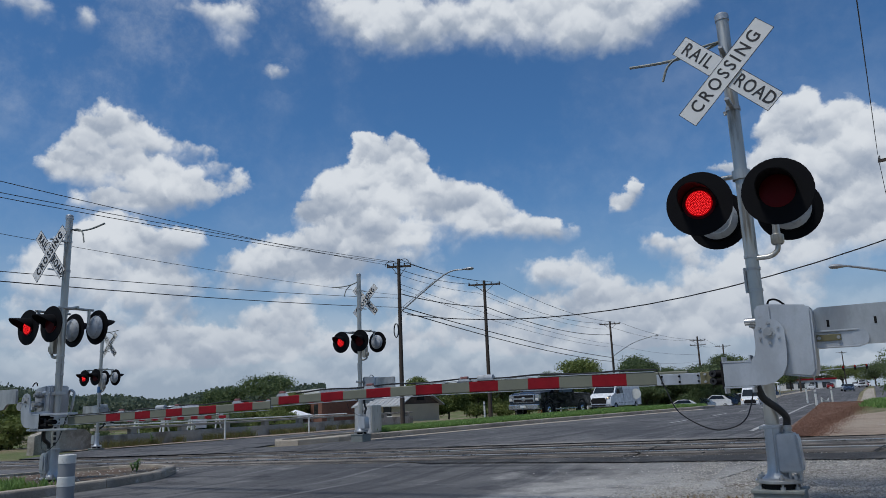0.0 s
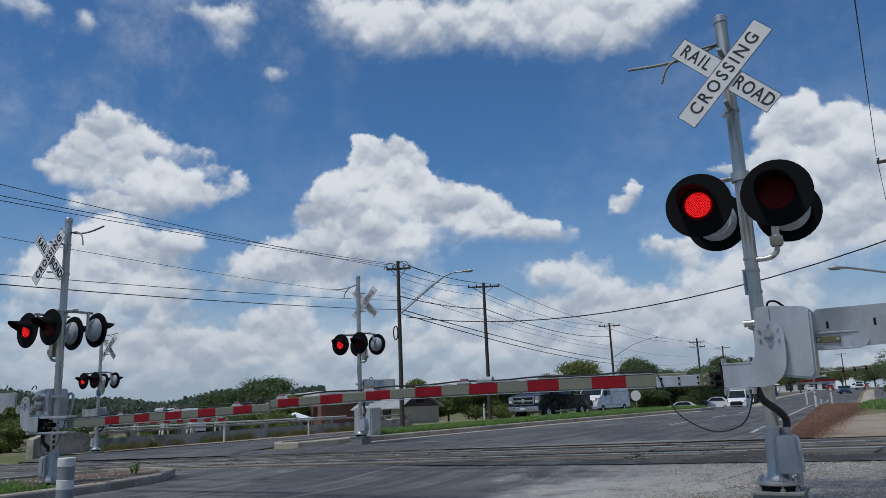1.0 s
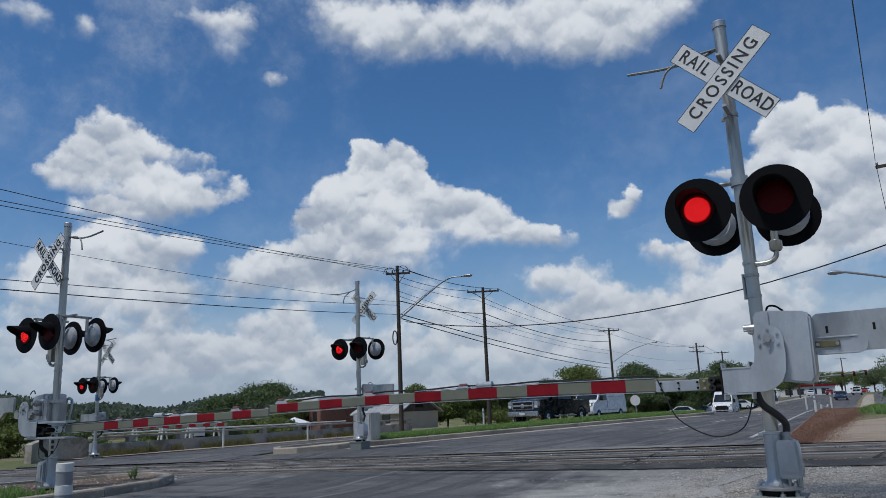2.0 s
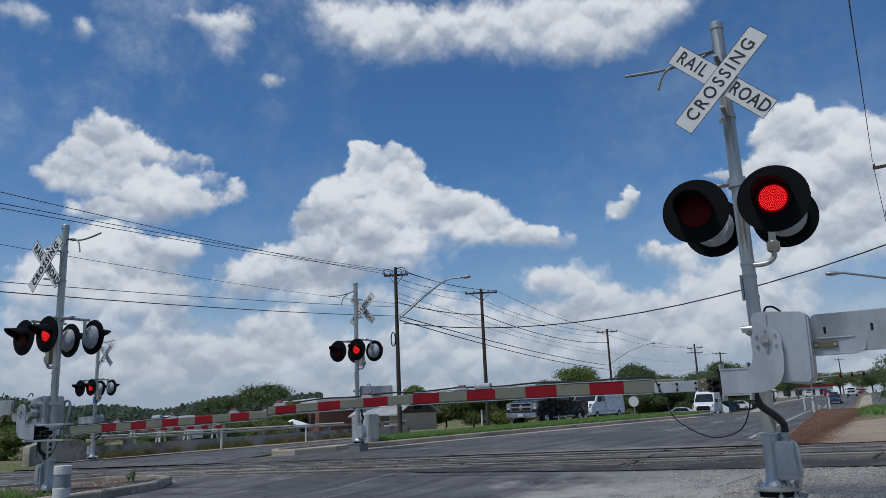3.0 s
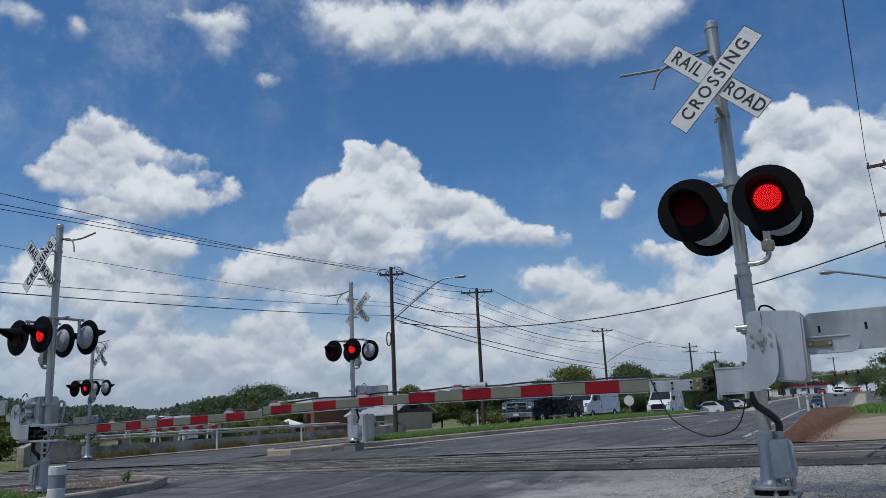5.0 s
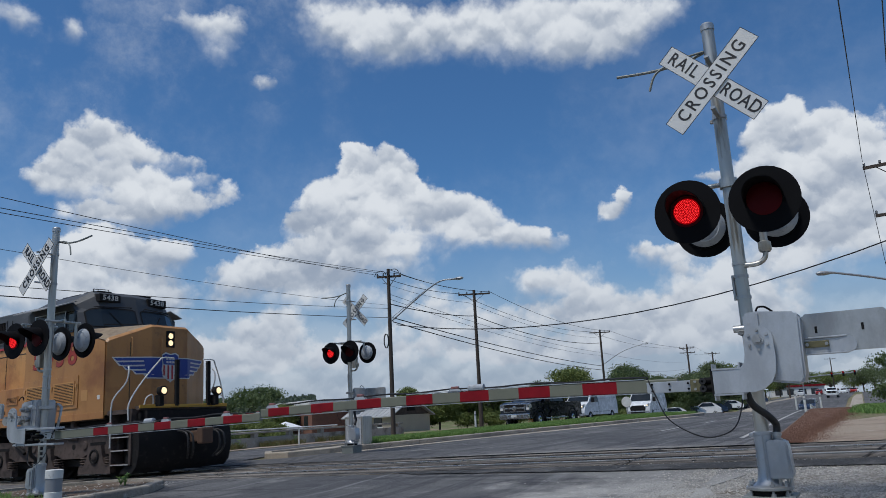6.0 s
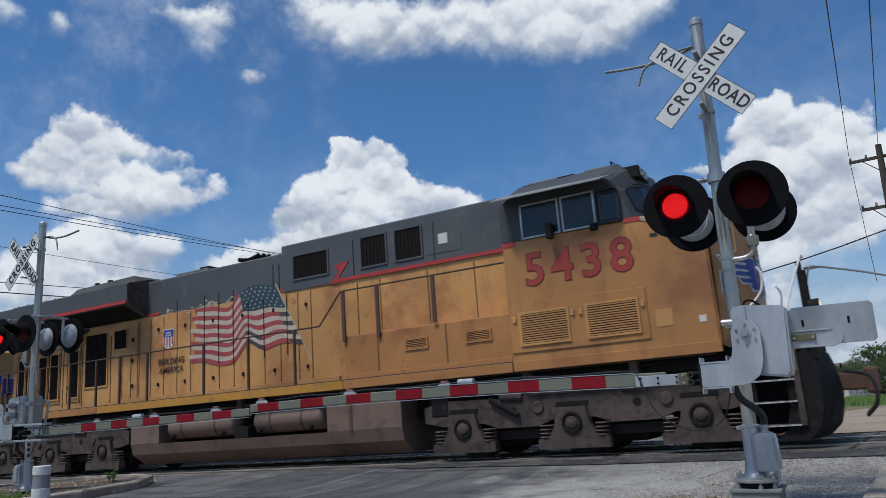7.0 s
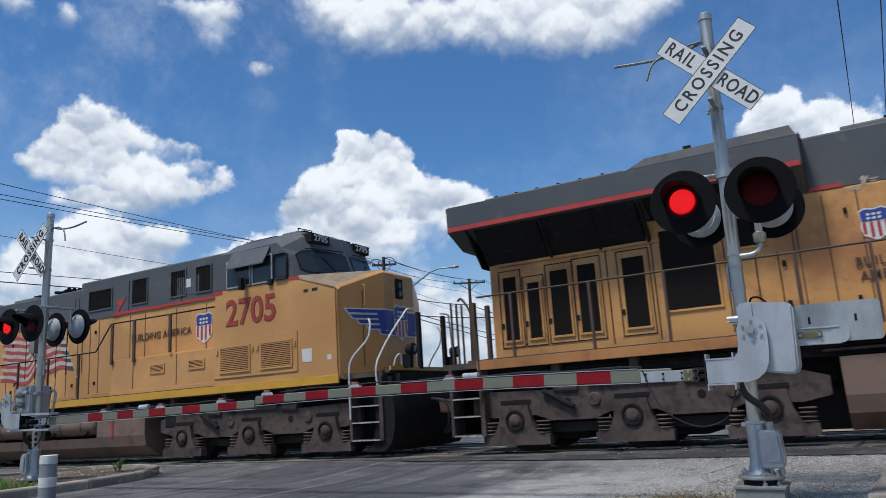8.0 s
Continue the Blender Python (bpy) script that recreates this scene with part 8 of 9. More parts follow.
# far woods along the skyline
r = np.random.default_rng(77)
n = 150000
az = r.uniform(-1.45, 0.30, n)
dist = r.uniform(170, 300, n)
ridge = 9.0 + 1.6 * np.sin(az * 9.0) + 1.1 * np.sin(az * 23.0 + 1) + 0.8 * np.sin(az * 51.0)
ridge = ridge * (dist / 240) * np.where(az > -0.30, 0.0, np.where(az > -0.70, 0.62, 1.0))
pz = ridge * r.uniform(0, 1, n) ** 0.6 + r.normal(size=n) * 0.4 - 1.5
pts = np.stack([np.sin(az) * dist, np.cos(az) * dist, pz], 1)
u = r.normal(size=(n, 3))
u /= np.linalg.norm(u, axis=1)[:, None]
v = np.cross(u, r.normal(size=(n, 3)))
v /= np.linalg.norm(v, axis=1)[:, None]
size = r.uniform(0.22, 0.62, n)[:, None]
quads = np.stack([pts + u * size, pts + v * size, pts - u * size, pts - v * size], 1).reshape(-1, 3)
tagged(from_arrays("far_woods", quads, np.arange(4 * n).reshape(-1, 4).tolist(), HILL), "hazy green wooded ridge along the skyline", "woods", kind="stuff")

# ---------------------------------------------------------------- wall, railing, posts
wall = thing("parapet_wall", "stained grey concrete parapet with posts and a top beam", "wall", kind="structure")


def along(name, x0, x1, y0, y1, z0, z1, mat, parent, bevel=0.02):
    return part(name, box(B(), (x0, y0, z0), (x1, y1, z1), bevel), mat, parent)


STAINED = ground_material("stained wall concrete", [((0.40, 0.37, 0.32),), ((0.22, 0.19, 0.15), 0.8, 0.48, 0.64), ((0.50, 0.475, 0.43), 2.0, 0.56, 0.74)], 0.3)
blk = B()
plate(blk, [(16.4, -0.7), (16.4, 0.34), (16.9, 0.52), (18.4, 0.52), (18.9, 0.15), (18.9, -0.7)], 0.45, "yz", -28.3)
part("end_block", blk, STAINED, wall, "solid concrete end block with a sloping top")
along("base_wall", -28.25, -27.9, 18.9, 42.0, -0.8, 0.20, STAINED, wall)
for k in range(9):
    along("post", -28.22, -27.95, 20.6 + 2.6 * k, 20.9 + 2.6 * k, 0.20, 0.40, STAINED, wall)
along("top_beam", -28.25, -27.92, 18.9, 42.0, 0.40, 0.50, STAINED, wall)

railing = thing("pipe_railing", "white-painted pipe railing beside the carriageway", "railing")
part("top_rail", hose(B(), [(-26.3, 17.8, 0.62), (-26.3, 33.0, 0.60)], 0.032, 10), POST_WHITE, railing, "white top rail", True)
for y in (24.25, 29.9):
    p = part("post", rod(B(), (-26.3, y, gz(-26.3, y) - 0.3), (-26.3, y, 0.62), 0.045, seg=12), POST_WHITE, railing, "white pipe post", True)
    part("cap", lathe(B(), [(0.0, 0.05), (0.05, 0.03), (0.06, 0.0)], (-26.3, y, 0.66), (0, 0, 1), 12), POST_WHITE, p)

for x, y, turn in ((-31.6, 24.4, 20), (-33.6, 27.6, 35), (-30.8, 27.0, 15)):
    rack = thing("trestle", "white-painted trestle standing behind the parapet wall", "trestle", pose(x, y, gz(x, y), 0, 0, turn), "trestles")
    part("top_bar", box(B(), (-0.9, -0.05, 1.42), (0.9, 0.05, 1.52), 0.01), POST_WHITE, rack)
    for a in (-0.75, 0.75):
        for b in (-0.4, 0.4):
            part("leg", rod(B(), (a * 1.15, b, -0.05), (a, 0.0, 1.45), 0.04, seg=6), POST_WHITE, rack)

bollard = thing("bollard", "white plastic bollard with grey reflective bands on the road edge", "bollard", (-9.85, 6.28, gz(-9.85, 6.28)))
part("tube", lathe(B(), [(0.13, -0.02), (0.13, 0.03), (0.11, 0.05), (0.105, 0.60), (0.0, 0.60)], (0, 0, 0), (0, 0, 1), 20), REFLECT, bollard, "grey tube", True)
for z0, z1 in ((0.50, 0.615), (0.20, 0.33)):
    part("band", lathe(B(), [(0.106, z0), (0.112, z0 + 0.005), (0.112, z1 - 0.005), (0.106, z1)] + ([(0.0, z1 + 0.004)] if z1 > 0.6 else []), (0, 0, 0), (0, 0, 1), 20), POST_WHITE, bollard, "white reflective band", True)


def delineator(x, y, high=0.9):
    d = thing("delineator_post", "white flexible marker post with grey bands", "marker post", (x, y, gz(x, y)), "marker posts")
    part("tube", rod(B(), (0, 0, 0), (0, 0, high), 0.07, 0.06, 10), POST_WHITE, d)
    part("band", lathe(B(), [(0.062, 0), (0.068, 0.01), (0.068, 0.1), (0.062, 0.11)], (0, 0, high * 0.75), (0, 0, 1), 10), REFLECT, d)


for x, y, h in ((-6.4, 66.0, 1.5), (-4.7, 67.0, 1.3), (-4.2, 48.0, 0.9), (-27.5, 57.0, 1.3), (-24.2, 58.5, 1.2), (-22.4, 60.0, 1.2), (-24.9, 46.5, 1.2)):
    delineator(x, y, h)
guard = thing("guard_rail", "low white guard rail along the road's far bend", "guard rail")
for k in range(16):
    y = 76.0 + 2.6 * k
    x = -6.2 - 0.06 * (y - 76)
    part("post", box(B(), (x - 0.06, y - 0.06, gz(x, y) - 0.1), (x + 0.06, y + 0.06, gz(x, y) + 0.62)), POST_WHITE, guard)
part("beam", hose(B(), [(-6.2 - 0.06 * (2.6 * k), 76 + 2.6 * k, gz(-6.2, 76 + 2.6 * k) + 0.55) for k in range(16)], 0.06, 6), POST_WHITE, guard)

# ---------------------------------------------------------------- buildings
house = thing("house", "small tan stucco house with a pale metal gable roof", "house", pose(-41.6, 61.7, -0.9, 0, 0, -12))
bm = B()
box(bm, (-4.6, -2.6, 0), (1.8, 2.6, 1.85))
part("wall", bm, STUCCO, house, "tan stucco wall")
part("gable", plate(B(), [(-2.6, 1.85), (2.6, 1.85), (0, 3.3)], 0.12, "yz", 1.7), UNDER, house, "dark gable end")
part("gable", plate(B(), [(-2.6, 1.85), (2.6, 1.85), (0, 3.3)], 0.12, "yz", -4.6), UNDER, house)
for s in (-1, 1):
    bm = B()
    vs = [bm.verts.new(v) for v in ((-5.0, s * 3.0, 1.68), (2.2, s * 3.0, 1.68), (2.2, 0, 3.40), (-5.0, 0, 3.40))]
    f = bm.faces.new(vs)
    ext = bmesh.ops.extrude_face_region(bm, geom=[f])
    bmesh.ops.translate(bm, verts=[v for v in ext["geom"] if isinstance(v, bmesh.types.BMVert)], vec=(0, 0, 0.1))
    rf = part("roof", bm, ROOF_METAL, house, "pale grey metal roof")
    for k in range(12):
        x = -4.9 + 0.61 * k
        part("seam", hose(B(), [(x, s * 3.0, 1.80), (x, 0, 3.52)], 0.025, 4), ROOF_METAL, rf)
d = part("door", box(B(), (-2.6, -2.68, 0.0), (-1.8, -2.58, 1.8)), WINDOW_DARK, house, "dark door")
w = part("window", box(B(), (-0.6, -2.66, 0.8), (0.5, -2.59, 1.7)), WINDOW_DARK, house, "dark window")
part("frame", box(B(), (-0.7, -2.67, 0.72), (0.6, -2.60, 0.8)), ROOF_WHITE, w)
part("window", box(B(), (1.75, -0.5, 2.2), (1.86, 0.5, 2.75)), SOOT, house, "louvred gable vent")
shop = thing("brick_building", "long low brick building with a white flat roof", "building", pose(-54.5, 66.5, -0.9, 0, 0, -30))
part("wall", box(B(), (-6.5, -4, 0), (6.5, 4, 3.3)), BRICK, shop, "red-brown brick wall")
part("roof", box(B(), (-6.9, -4.4, 3.3), (6.9, 4.4, 3.75), 0.04), ROOF_WHITE, shop, "white roof edge")
for k in range(5):
    w = part("window", box(B(), (-5.4 + 2.4 * k, -4.05, 1.0), (-4.2 + 2.4 * k, -3.98, 2.2)), WINDOW_DARK, shop, "dark window")
    part("sill", box(B(), (-5.5 + 2.4 * k, -4.10, 0.92), (-4.1 + 2.4 * k, -4.0, 1.0)), CONCRETE, w)
pole_s = thing("thin_pole", "thin dark pole behind the brick building", "pole", (-46.5, 62.0, gz(-46.5, 62) - 0.1))
part("shaft", rod(B(), (0, 0, 0), (0, 0, 4.6), 0.09, 0.07, 10), POLE_WOOD, pole_s)
tent = thing("canopy_tent", "small white canvas canopy tent", "tent", (-44.2, 48.6, gz(-44.2, 48.6)))
bm = B()
vs = [bm.verts.new(v) for v in ((-1, -1, 1.0), (1, -1, 1.0), (1, 1, 1.0), (-1, 1, 1.0), (0, 0, 1.5))]
for i in range(4):
    bm.faces.new((vs[i], vs[(i + 1) % 4], vs[4]))
box(bm, (-1, -1, 0.75), (1, 1, 1.0))
part("canvas", bm, CANVAS, tent)
for a, b in ((-0.95, -0.95), (0.95, -0.95), (0.95, 0.95), (-0.95, 0.95)):
    part("leg", rod(B(), (a, b, 0), (a, b, 0.76), 0.03, seg=6), GALV, tent)
cabinet = thing("control_cabinet", "grey metal signal control cabinet with peeling decals", "cabinet", (-14.6, 19.4, gz(-14.6, 19.4) + 0.08))
part("body", box(B(), (-0.35, -0.25, 0), (0.35, 0.25, 0.95), 0.02), POLE_GREY, cabinet, "grey cabinet body")
part("door", box(B(), (-0.30, -0.265, 0.06), (0.30, -0.25, 0.88), 0.005), LENS_BACK, cabinet, "grey cabinet door")
mast_arm = thing("traffic_signal", "far traffic signal on a long mast arm across the road", "traffic signal", (-18.5, 214.0, gz(-18.5, 214)))
part("pole", rod(B(), (0, 0, 0), (0, 0, 6.0), 0.16, 0.12, 10), LAMP_GREY, mast_arm)
part("arm", hose(B(), [(0, 0, 4.9), (12.5, 6.5, 5.7)], 0.13, 8), LAMP_GREY, mast_arm)
for k in range(3):
    hd = part("signal_head", box(B(), (6.5 + 2.6 * k, 3.0 + 1.4 * k, 4.7 + 0.15 * k), (7.0 + 2.6 * k, 3.3 + 1.4 * k, 5.9 + 0.15 * k), 0.03), SOOT, mast_arm, "dark signal head")
    part("red_lamp", lathe(B(), [(0.0, 0.04), (0.16, 0.0)], (6.75 + 2.6 * k, 3.0 + 1.4 * k, 5.65 + 0.15 * k), (0, -1, 0), 10), LED_ON, hd, "lit red signal")
sign = thing("round_sign", "back of a round white road sign on a post", "road sign", (-18.7, 61.5, gz(-18.7, 61.5)))
part("disc", rod(B(), (0, 0, 1.3), (0, 0.02, 1.3), 0.42, seg=24), POST_WHITE, sign, "round white plate")
part("post", rod(B(), (0, 0.05, -0.1), (0, 0.05, 1.3), 0.04, seg=8), GALV, sign)
house2 = thing("roadside_building", "low beige roadside building under the trees", "building", pose(-40, 150, gz(-40, 150) - 0.2, 0, 0, 20))
part("wall", box(B(), (-7, -4, 0), (7, 4, 3.0)), BEIGE, house2)
part("roof", box(B(), (-7.4, -4.4, 3.0), (7.4, 4.4, 3.4), 0.05), ROOF_WHITE, house2)

store = thing("roadside_store", "low white store with a red sign band far down the road", "building", pose(-29.0, 305.0, gz(-29, 305) - 0.2, 0, 0, 12))
part("wall", box(B(), (-9, -4, 0), (9, 4, 3.4)), ROOF_WHITE, store, "white wall")
part("roof", box(B(), (-9.4, -4.5, 3.4), (9.4, 4.5, 4.0), 0.05), GATE_RED, store, "red roof band")
for k in range(4):
    part("window", box(B(), (-7.5 + 4 * k, -4.06, 0.6), (-5.0 + 4 * k, -3.98, 2.6)), WINDOW_DARK, store, "dark shop window")
canopy = thing("shade_canopy", "small pale shade canopy under the roadside trees", "canopy", (-20.6, 150.0, gz(-20.6, 150)))
part("roof", plate(B(), [(-1.8, 2.3), (1.8, 2.3), (0.0, 3.0)], 2.6, "xz", -1.3), CANVAS, canopy, "pale canvas roof")
for a, b in ((-1.6, -1.2), (1.6, -1.2), (1.6, 1.2), (-1.6, 1.2)):
    part("leg", rod(B(), (a, b, 0), (a, b, 2.31), 0.05, seg=6), POST_WHITE, canopy)
ribbon("roadside_walk", [(80, -17.6, -15.9), (150, -20.5, -18.4), (240, -23.5, -21.0)], CONCRETE, 0.03, "pale concrete walk beside the far road", "sidewalk", 0.0, 3, 6)
ribbon("far_median", [(96, -3.6, -2.6), (104, -4.6, -2.6), (130, -5.0, -3.4), (200, -6.4, -5.2)], CONCRETE, 0.12, "tan concrete median nose down the road", "median", 0.14, 3, 6)
ribbon("far_side_road", [(84, -2.6, -0.6), (104, -2.6, 2.2), (200, -5.0, 2.6), (300, -8.0, 0.0)], ASPHALT, 0.012, "asphalt of the far opposite lanes", "road", 0.05, 6)

# ---------------------------------------------------------------- vehicles


def wheel_at(holder, x, y, r, w):
    wh = part("wheel", lathe(B(), [(r * 0.55, w / 2), (r * 0.9, w / 2), (r, w * 0.35), (r, -w * 0.35), (r * 0.9, -w / 2), (r * 0.55, -w / 2)], (x, y, r), (0, 1, 0), 18), TYRE, holder, "black tyre", True)
    part("rim", lathe(B(), [(0.0, 0.03), (r * 0.3, 0.05), (r * 0.58, 0.0), (r * 0.58, -0.1)], (x, y + (w * 0.38 if y > 0 else -w * 0.38), r), (0, 1 if y > 0 else -1, 0), 14), CHROME, wh, "bright rim")


def body_shell(outline, half, tuck, taper_from):
    """A lengthwise outline given width; the part above taper_from leans in."""
    bm = B()
    sections = []
    for f in (-1.0, -0.93, 0.93, 1.0):
        ring = []
        for x, z in outline:
            lean = tuck * max(0.0, z - taper_from)
            shrink = 0.035 if abs(f) == 1.0 else 0.0
            yy = (half - lean) * f
            ring.append(bm.verts.new((x * (1 - shrink * 0.25), yy, z - (shrink if z > taper_from else 0.0) * 0.6)))
        sections.append(ring)
    n = len(outline)
    for a, b in zip(sections, sections[1:]):
        for i in range(n):
            bm.faces.new((a[i], b[i], b[(i + 1) % n], a[(i + 1) % n]))
    bm.faces.new(sections[0]), bm.faces.new(sections[-1][::-1])
    bmesh.ops.recalc_face_normals(bm, faces=bm.faces[:])
    return bm


def glass_quad(holder, pts, name="window", label="dark glass"):
    bm = B()
    bm.faces.new([bm.verts.new(p) for p in pts])
    return part(name, bm, CAR_GLASS, holder, label)


def van(at, paint, label, lights):
    """A tall panel van: short sloping bonnet, big raked windshield, black grille and lower bumper."""
    v = thing("van", label, "van", at)
    out = [(-2.95, 0.42), (-2.98, 1.2), (-2.92, 2.30), (-2.75, 2.46), (0.70, 2.50), (1.05, 2.40), (1.30, 2.20), (2.00, 1.42), (2.30, 1.30), (2.70, 1.14), (2.86, 0.95), (2.92, 0.62), (2.86, 0.42)]
    part("body", body_shell(out, 1.0, 0.12, 1.15), paint, v, "painted van body", True)
    glass_quad(v, ((1.33, -0.76, 2.19), (1.33, 0.76, 2.19), (2.02, 0.90, 1.43), (2.02, -0.90, 1.43)), "windshield", "sloping windshield")
    for s in (-1, 1):
        glass_quad(v, ((0.45, s * 0.995, 1.38), (1.72, s * 0.995, 1.38), (1.22, s * 0.89, 2.12), (0.45, s * 0.89, 2.12)), "side_window")
        lamp = part("headlamp", plate(B(), [(s * 0.62, 0.95), (s * 0.93, 1.02), (s * 0.95, 1.22), (s * 0.80, 1.14)], 0.30, "yz", 2.60), CHROME, v, "swept-back headlamp")
        if lights:
            part("lamp_lens", lathe(B(), [(0.0, 0.01), (0.06, 0.0)], (2.905, s * 0.80, 1.05), (1, 0, 0), 10), CAR_LAMP, lamp, "lit lens")
        part("mirror", box(B(), (1.55, s * 1.02, 1.35), (1.70, s * 1.22, 1.70), 0.03), SOOT, v, "black door mirror")
        for x in (-1.85, 1.95):
            wheel_at(v, x, s * 0.90, 0.35, 0.24)
        part("side_trim", box(B(), (-1.4, s * 0.995, 0.62), (1.4, s * 1.004, 0.66)), SILVER_PAINT, v)
        part("panel_crease", box(B(), (-2.7, s * 0.93, 1.62), (0.3, s * 0.952, 1.64)), SILVER_PAINT, v)
        part("door_seam", box(B(), (0.40, s * 0.99, 0.5), (0.42, s * 1.003, 1.35)), SOOT, v)
    part("grille", plate(B(), [(-0.62, 0.62), (0.62, 0.62), (0.66, 0.86), (0.50, 1.06), (-0.50, 1.06), (-0.66, 0.86)], 0.13, "yz", 2.82), SOOT, v, "black grille")
    bump = part("bumper", box(B(), (2.70, -0.95, 0.36), (2.97, 0.95, 0.60), 0.05), SILVER_PAINT, v, "grey bumper")
    part("air_slot", box(B(), (2.965, -0.60, 0.42), (2.98, 0.60, 0.54)), SOOT, bump)
    return v


def pickup(at, paint, label, chrome=True):
    p = thing("pickup_truck", label, "pickup truck", at)
    out = [(-3.1, 0.55), (-3.1, 1.35), (-1.1, 1.38), (-0.95, 1.95), (-0.6, 2.02), (0.75, 2.02), (1.0, 1.94), (1.70, 1.50), (2.70, 1.44), (2.92, 1.34), (3.0, 1.1), (3.0, 0.55)]
    part("body", body_shell(out, 1.02, 0.16, 1.35), paint, p, "glossy truck body", True)
    part("bed", box(B(), (-2.95, -0.85, 1.30), (-1.25, 0.85, 1.39)), SOOT, p, "dark open bed")
    glass_quad(p, ((1.02, -0.78, 1.95), (1.02, 0.78, 1.95), (1.70, 0.88, 1.52), (1.70, -0.88, 1.52)), "windshield", "sloping windshield")
    for s in (-1, 1):
        glass_quad(p, ((-0.85, s * 1.012, 1.42), (0.30, s * 1.012, 1.42), (0.30, s * 0.93, 1.92), (-0.75, s * 0.93, 1.92)), "side_window")
        glass_quad(p, ((0.38, s * 1.012, 1.42), (1.45, s * 1.012, 1.42), (0.95, s * 0.93, 1.88), (0.38, s * 0.93, 1.92)), "side_window")
        lamp = part("headlamp", box(B(), (2.78, s * 0.76, 0.96), (3.03, s * 1.02, 1.34), 0.03), CHROME, p, "clear headlamp")
        part("lamp_lens", box(B(), (3.03, s * 0.80, 1.0), (3.045, s * 0.98, 1.12), 0.004), EMBLEM_WHITE, lamp)
        part("mirror", box(B(), (1.20, s * 1.05, 1.40), (1.35, s * 1.32, 1.72), 0.03), SOOT, p)
        for x in (-1.95, 1.95):
            wheel_at(p, x, s * 0.90, 0.42, 0.28)
            part("wheel_arch", lathe(B(), [(0.46, 0.0), (0.54, 0.0), (0.54, 0.03), (0.46, 0.03)], (x, s * 1.0, 0.46), (0, s, 0), 18), SOOT, p)
        part("side_step", box(B(), (-1.2, s * 0.98, 0.42), (1.4, s * 1.12, 0.50), 0.02), CHROME, p)
    gr = part("grille", box(B(), (2.92, -0.74, 0.88), (3.06, 0.74, 1.36), 0.04), CHROME if chrome else SOOT, p, "large chrome grille")
    part("grille_inset", box(B(), (3.05, -0.66, 0.93), (3.07, 0.66, 1.07)), SOOT, gr)
    part("grille_inset", box(B(), (3.05, -0.66, 1.16), (3.07, 0.66, 1.31)), SOOT, gr)
    part("emblem", lathe(B(), [(0.0, 0.015), (0.12, 0.01), (0.14, 0.0)], (3.07, 0, 1.095), (1, 0, 0), 14), CHROME, gr)
    bp = part("bumper", box(B(), (2.88, -1.0, 0.50), (3.15, 1.0, 0.80), 0.05), CHROME if chrome else paint, p, "chrome bumper")
    part("plate_bar", box(B(), (3.15, -0.18, 0.60), (3.165, 0.18, 0.72)), POST_WHITE, bp)
    return p


def car(at, paint, label, tall=1.45):
    c = thing("car", label, "car", at, "distant cars")
    k = tall / 1.45
    out = [(-2.25, 0.35), (-2.28, 0.85 * k), (-1.95, 0.98 * k), (-1.30, 1.38 * k), (-0.6, 1.45 * k), (0.25, 1.42 * k), (1.05, 0.98 * k), (2.0, 0.86 * k), (2.22, 0.65), (2.22, 0.32)]
    part("body", body_shell(out, 0.90, 0.35, 0.95 * k), paint, c, "painted car body", True)
    glass_quad(c, ((0.30, -0.70, 1.41 * k), (0.30, 0.70, 1.41 * k), (1.0, 0.80, 1.01 * k), (1.0, -0.80, 1.01 * k)), "windshield")
    glass_quad(c, ((-1.35, -0.70, 1.37 * k), (-1.35, 0.70, 1.37 * k), (-1.95, 0.80, 1.0 * k), (-1.95, -0.80, 1.0 * k)), "rear_window")
    for s in (-1, 1):
        glass_quad(c, ((-1.45, s * 0.905, 1.0 * k), (0.85, s * 0.905, 1.0 * k), (0.2, s * 0.76, 1.38 * k), (-1.1, s * 0.76, 1.36 * k)), "side_window")
        part("headlamp", box(B(), (2.0, s * 0.55, 0.62), (2.24, s * 0.82, 0.76), 0.02), CHROME, c)
        for x in (-1.4, 1.4):
            wheel_at(c, x, s * 0.80, 0.32, 0.2)
    return c


def stood(x, y, heading, lift=0.0):
    """A pose on the ground, the nose pointing along the heading (degrees from +x)."""
    return pose(x, y, gz(x, y) + 0.012 + lift, 0, 0, heading)


truck_black = pickup(stood(-18.2, 42.6, -98), BLACK_PAINT, "black crew-cab pickup truck with chrome grille, waiting")
van_waiting = van(stood(-20.3, 57.0, -97), WHITE_PAINT, "white delivery van waiting behind the pickup, headlamps lit", True)
van_coming = van(stood(-15.2, 95.0, -95), WHITE_PAINT, "white delivery van rolling up to the queue", True)
pickup_far = pickup(stood(-8.6, 232.0, -90), WHITE_PAINT, "white pickup truck approaching on the far road", False)
car_dark = car(stood(-8.5, 168.0, -90), BLUE_PAINT, "dark blue car approaching on the far road")
car_silver = car(stood(-10.0, 184.0, -90), SILVER_PAINT, "silver car approaching behind another")
paints = ((WHITE_PAINT, "white"), (BLACK_PAINT, "black"), (SILVER_PAINT, "silver"), (WHITE_PAINT, "white"), (BLUE_PAINT, "dark blue"), (BLACK_PAINT, "black"))
rng2 = random.Random(9)
for k in range(11):
    x, y = -24.5 + 0.35 * k + rng2.uniform(-0.5, 0.5), 99.0 + 4.6 * k
    m, word = paints[k % 6]
    car(stood(x, y, 200 + rng2.uniform(-8, 8)), m, "%s car parked in a roadside lot" % word, 1.5 + 0.3 * (k % 2))
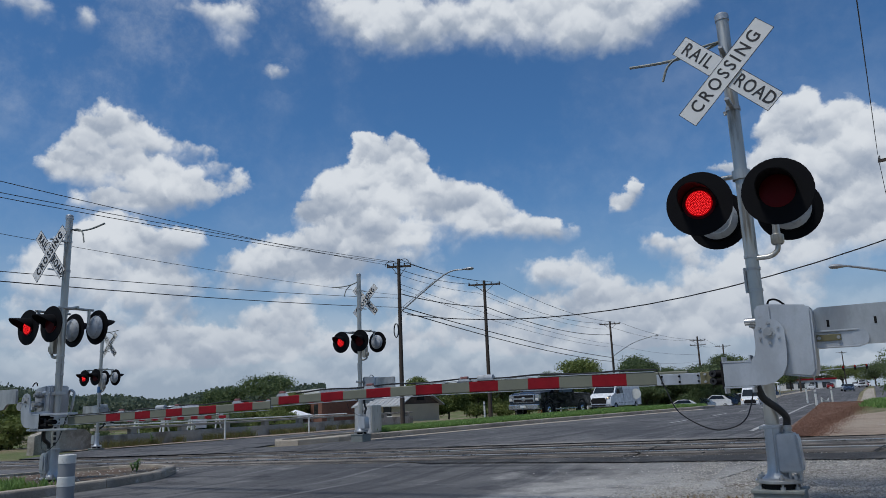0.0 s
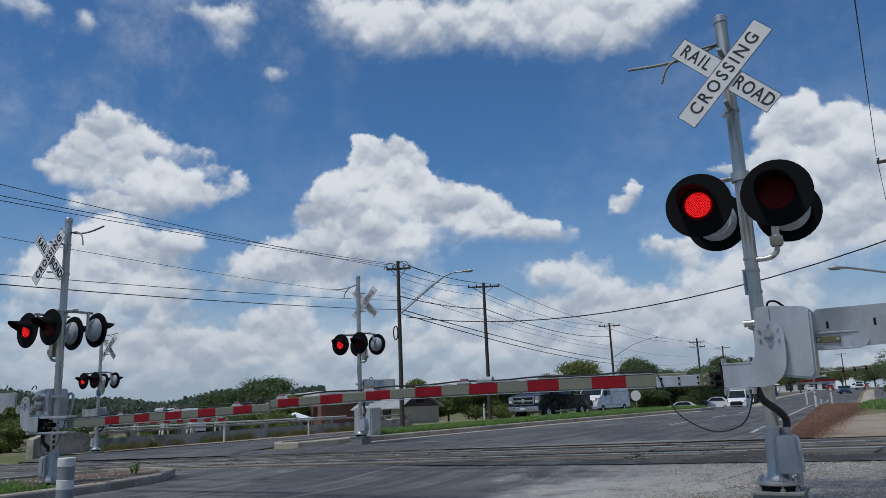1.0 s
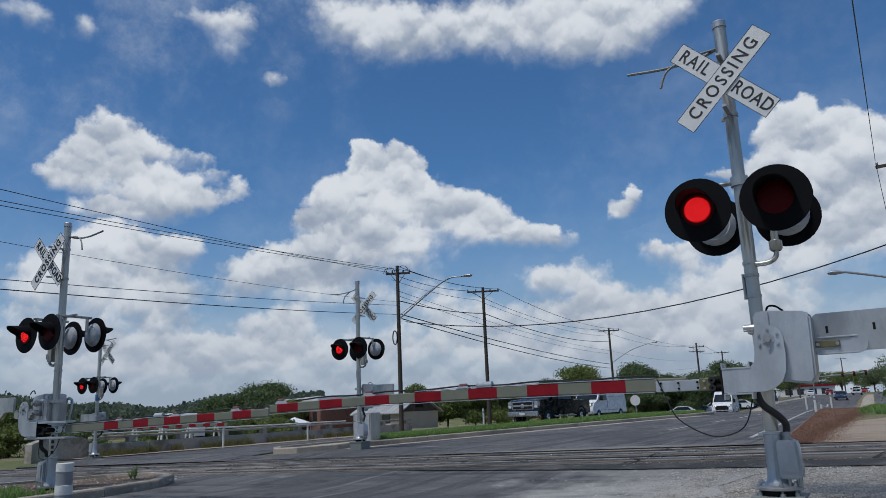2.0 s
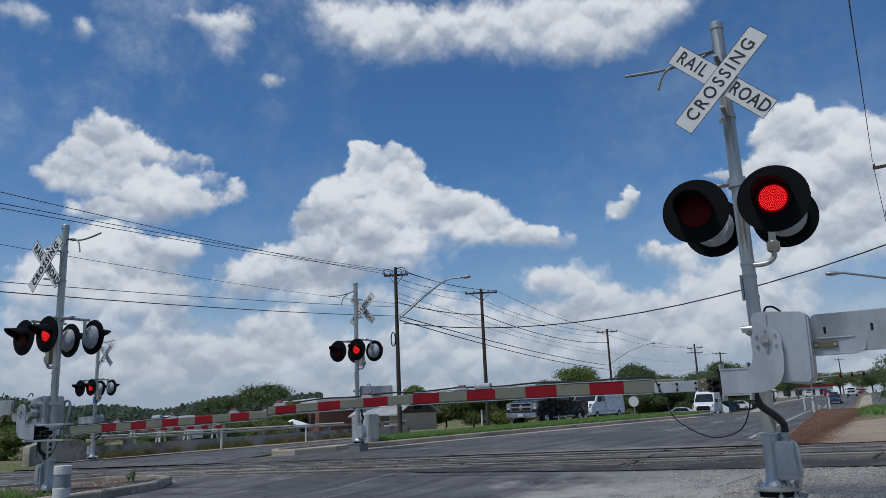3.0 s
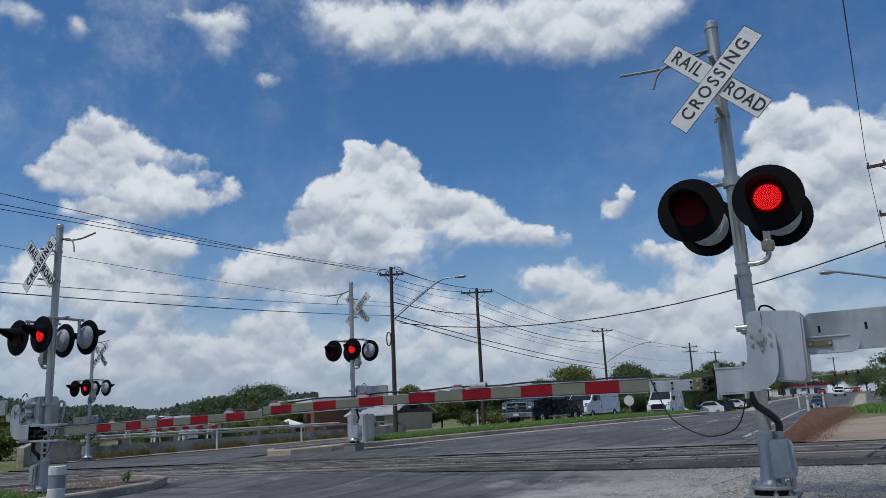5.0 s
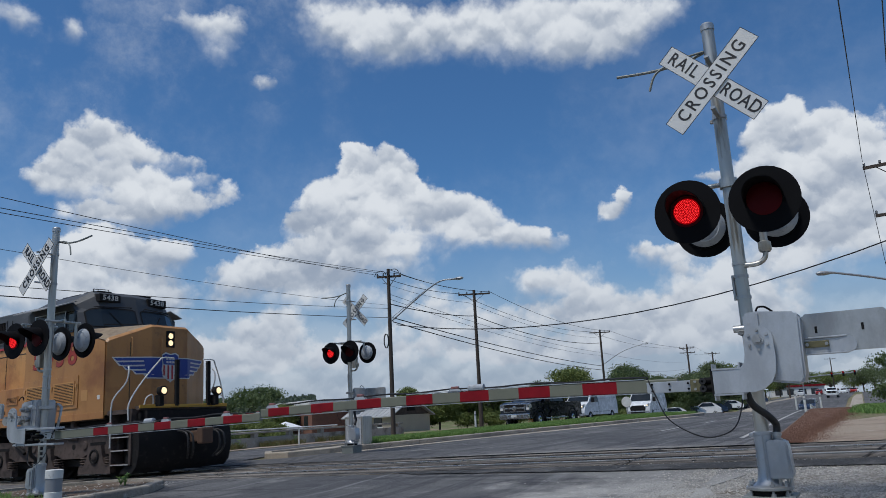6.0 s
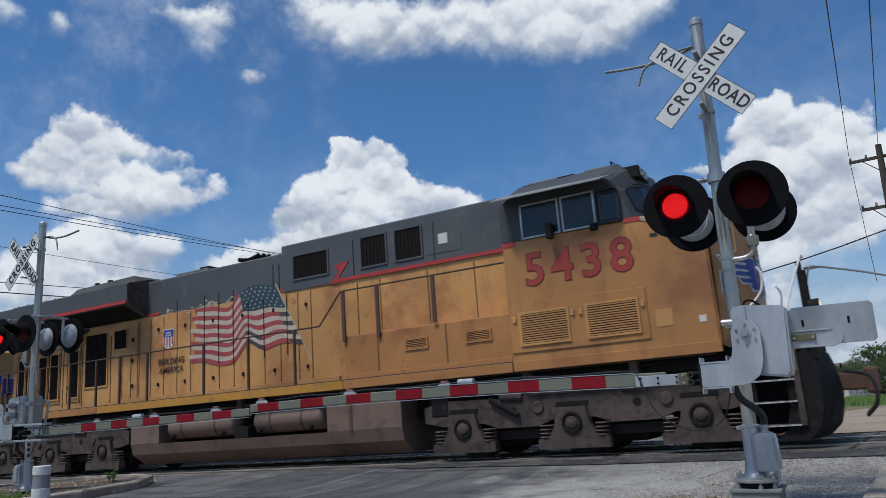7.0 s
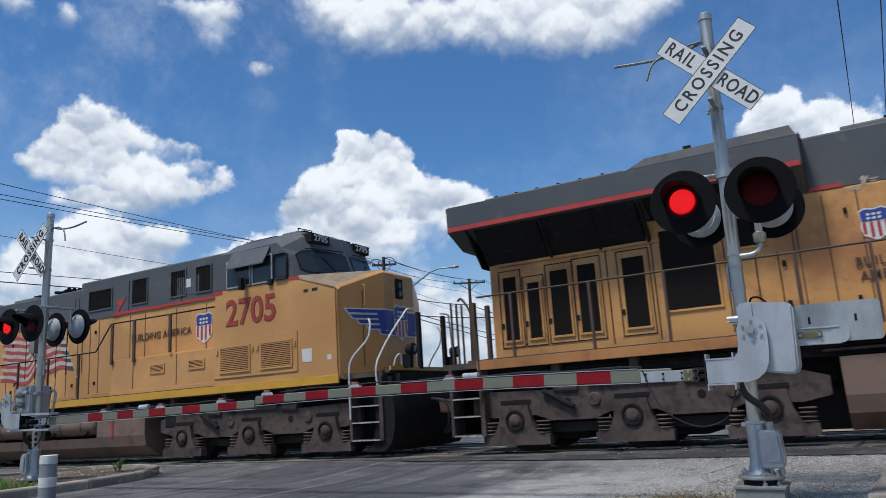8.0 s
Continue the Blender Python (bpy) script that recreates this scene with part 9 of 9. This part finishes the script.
for k in range(5):
    m, word = ((WHITE_PAINT, "white"), (RED_PAINT, "red"), (SILVER_PAINT, "silver"), (WHITE_PAINT, "white"), (BLACK_PAINT, "black"))[k]
    car(stood(-11.0 + 2.2 * (k % 2) - 0.01 * k, 250.0 + 9.0 * k, -90), m, "%s car far down the road" % word)
for k, (x, y, m, word) in enumerate(((-0.6, 150.0, BLACK_PAINT, "black"), (-1.4, 205.0, WHITE_PAINT, "white"), (-17.5, 250.0, RED_PAINT, "red"), (-19.0, 268.0, SILVER_PAINT, "silver"), (-22.5, 250.0, WHITE_PAINT, "white"))):
    car(stood(x, y, 90), m, "%s car far off by the roadside" % word, 1.6)
truck_low = pickup(stood(-41.0, 34.0, 150), WHITE_PAINT, "white truck parked below the parapet wall", False)


# ---------------------------------------------------------------- what moves


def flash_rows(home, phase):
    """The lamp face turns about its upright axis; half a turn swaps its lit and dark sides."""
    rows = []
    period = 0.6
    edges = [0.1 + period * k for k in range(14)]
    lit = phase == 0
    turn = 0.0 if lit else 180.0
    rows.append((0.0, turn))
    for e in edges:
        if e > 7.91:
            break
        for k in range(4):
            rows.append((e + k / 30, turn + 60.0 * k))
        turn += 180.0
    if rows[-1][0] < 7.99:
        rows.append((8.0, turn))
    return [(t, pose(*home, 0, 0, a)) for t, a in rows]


def motions():
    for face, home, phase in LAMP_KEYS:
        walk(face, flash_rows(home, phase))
    speed, radius = 14.35, 0.525
    for loco, gap in ((loco_lead, 0.0), (loco_second, 21.51)):
        rows = []
        for k in range(17):
            t = 0.5 * k
            x = -1.62 + speed * (t - 7.0) + 0.07 * (t - 7.0) ** 2 - gap
            rows.append((t, pose(x, TRACK_Y, 0.2 + 0.022 * x, 0, -1.26, 0)))
        walk(loco, rows)
    walk(van_waiting, [(t, stood(-20.3 + 0.06 * d, 57.0 + d, -97)) for t, d in ((0.0, 3.2), (0.5, 1.7), (1.0, 0.7), (1.5, 0.15), (2.0, 0.0), (8.0, 0.0))])
    walk(van_coming, [(t, stood(x, y, h)) for t, x, y, h in ((0.0, -15.1, 95.0, -86), (1.0, -15.6, 90.0, -87), (2.0, -16.0, 84.5, -87), (3.0, -16.5, 79.0, -87), (4.0, -17.0, 73.5, -88), (5.0, -17.7, 69.3, -89), (6.0, -18.5, 66.8, -90),
                                                             (7.0, -18.9, 66.0, -91), (8.0, -18.9, 65.9, -91))])
    walk(pickup_far, [(t, stood(-8.6 - 0.17 * t, 236.0 - 10.8 * t, -90)) for t in range(9)])
    walk(car_dark, [(t, stood(-8.5 + 0.02 * t, 167.0 - 11.2 * t, -90)) for t in range(9)])
    walk(car_silver, [(t, stood(-10.0 + 0.12 * t, 184.0 - 11.8 * t, -90)) for t in range(9)])
    turn = math.degrees(speed / radius)
    for wheel, x in WHEELS:
        walk(wheel, [(k / FPS, pose(x, 0, 0.525, 0, 0, 0) @ Matrix.Rotation(radians(turn * k / FPS), 4, "Y")) for k in range(241)])


motions()
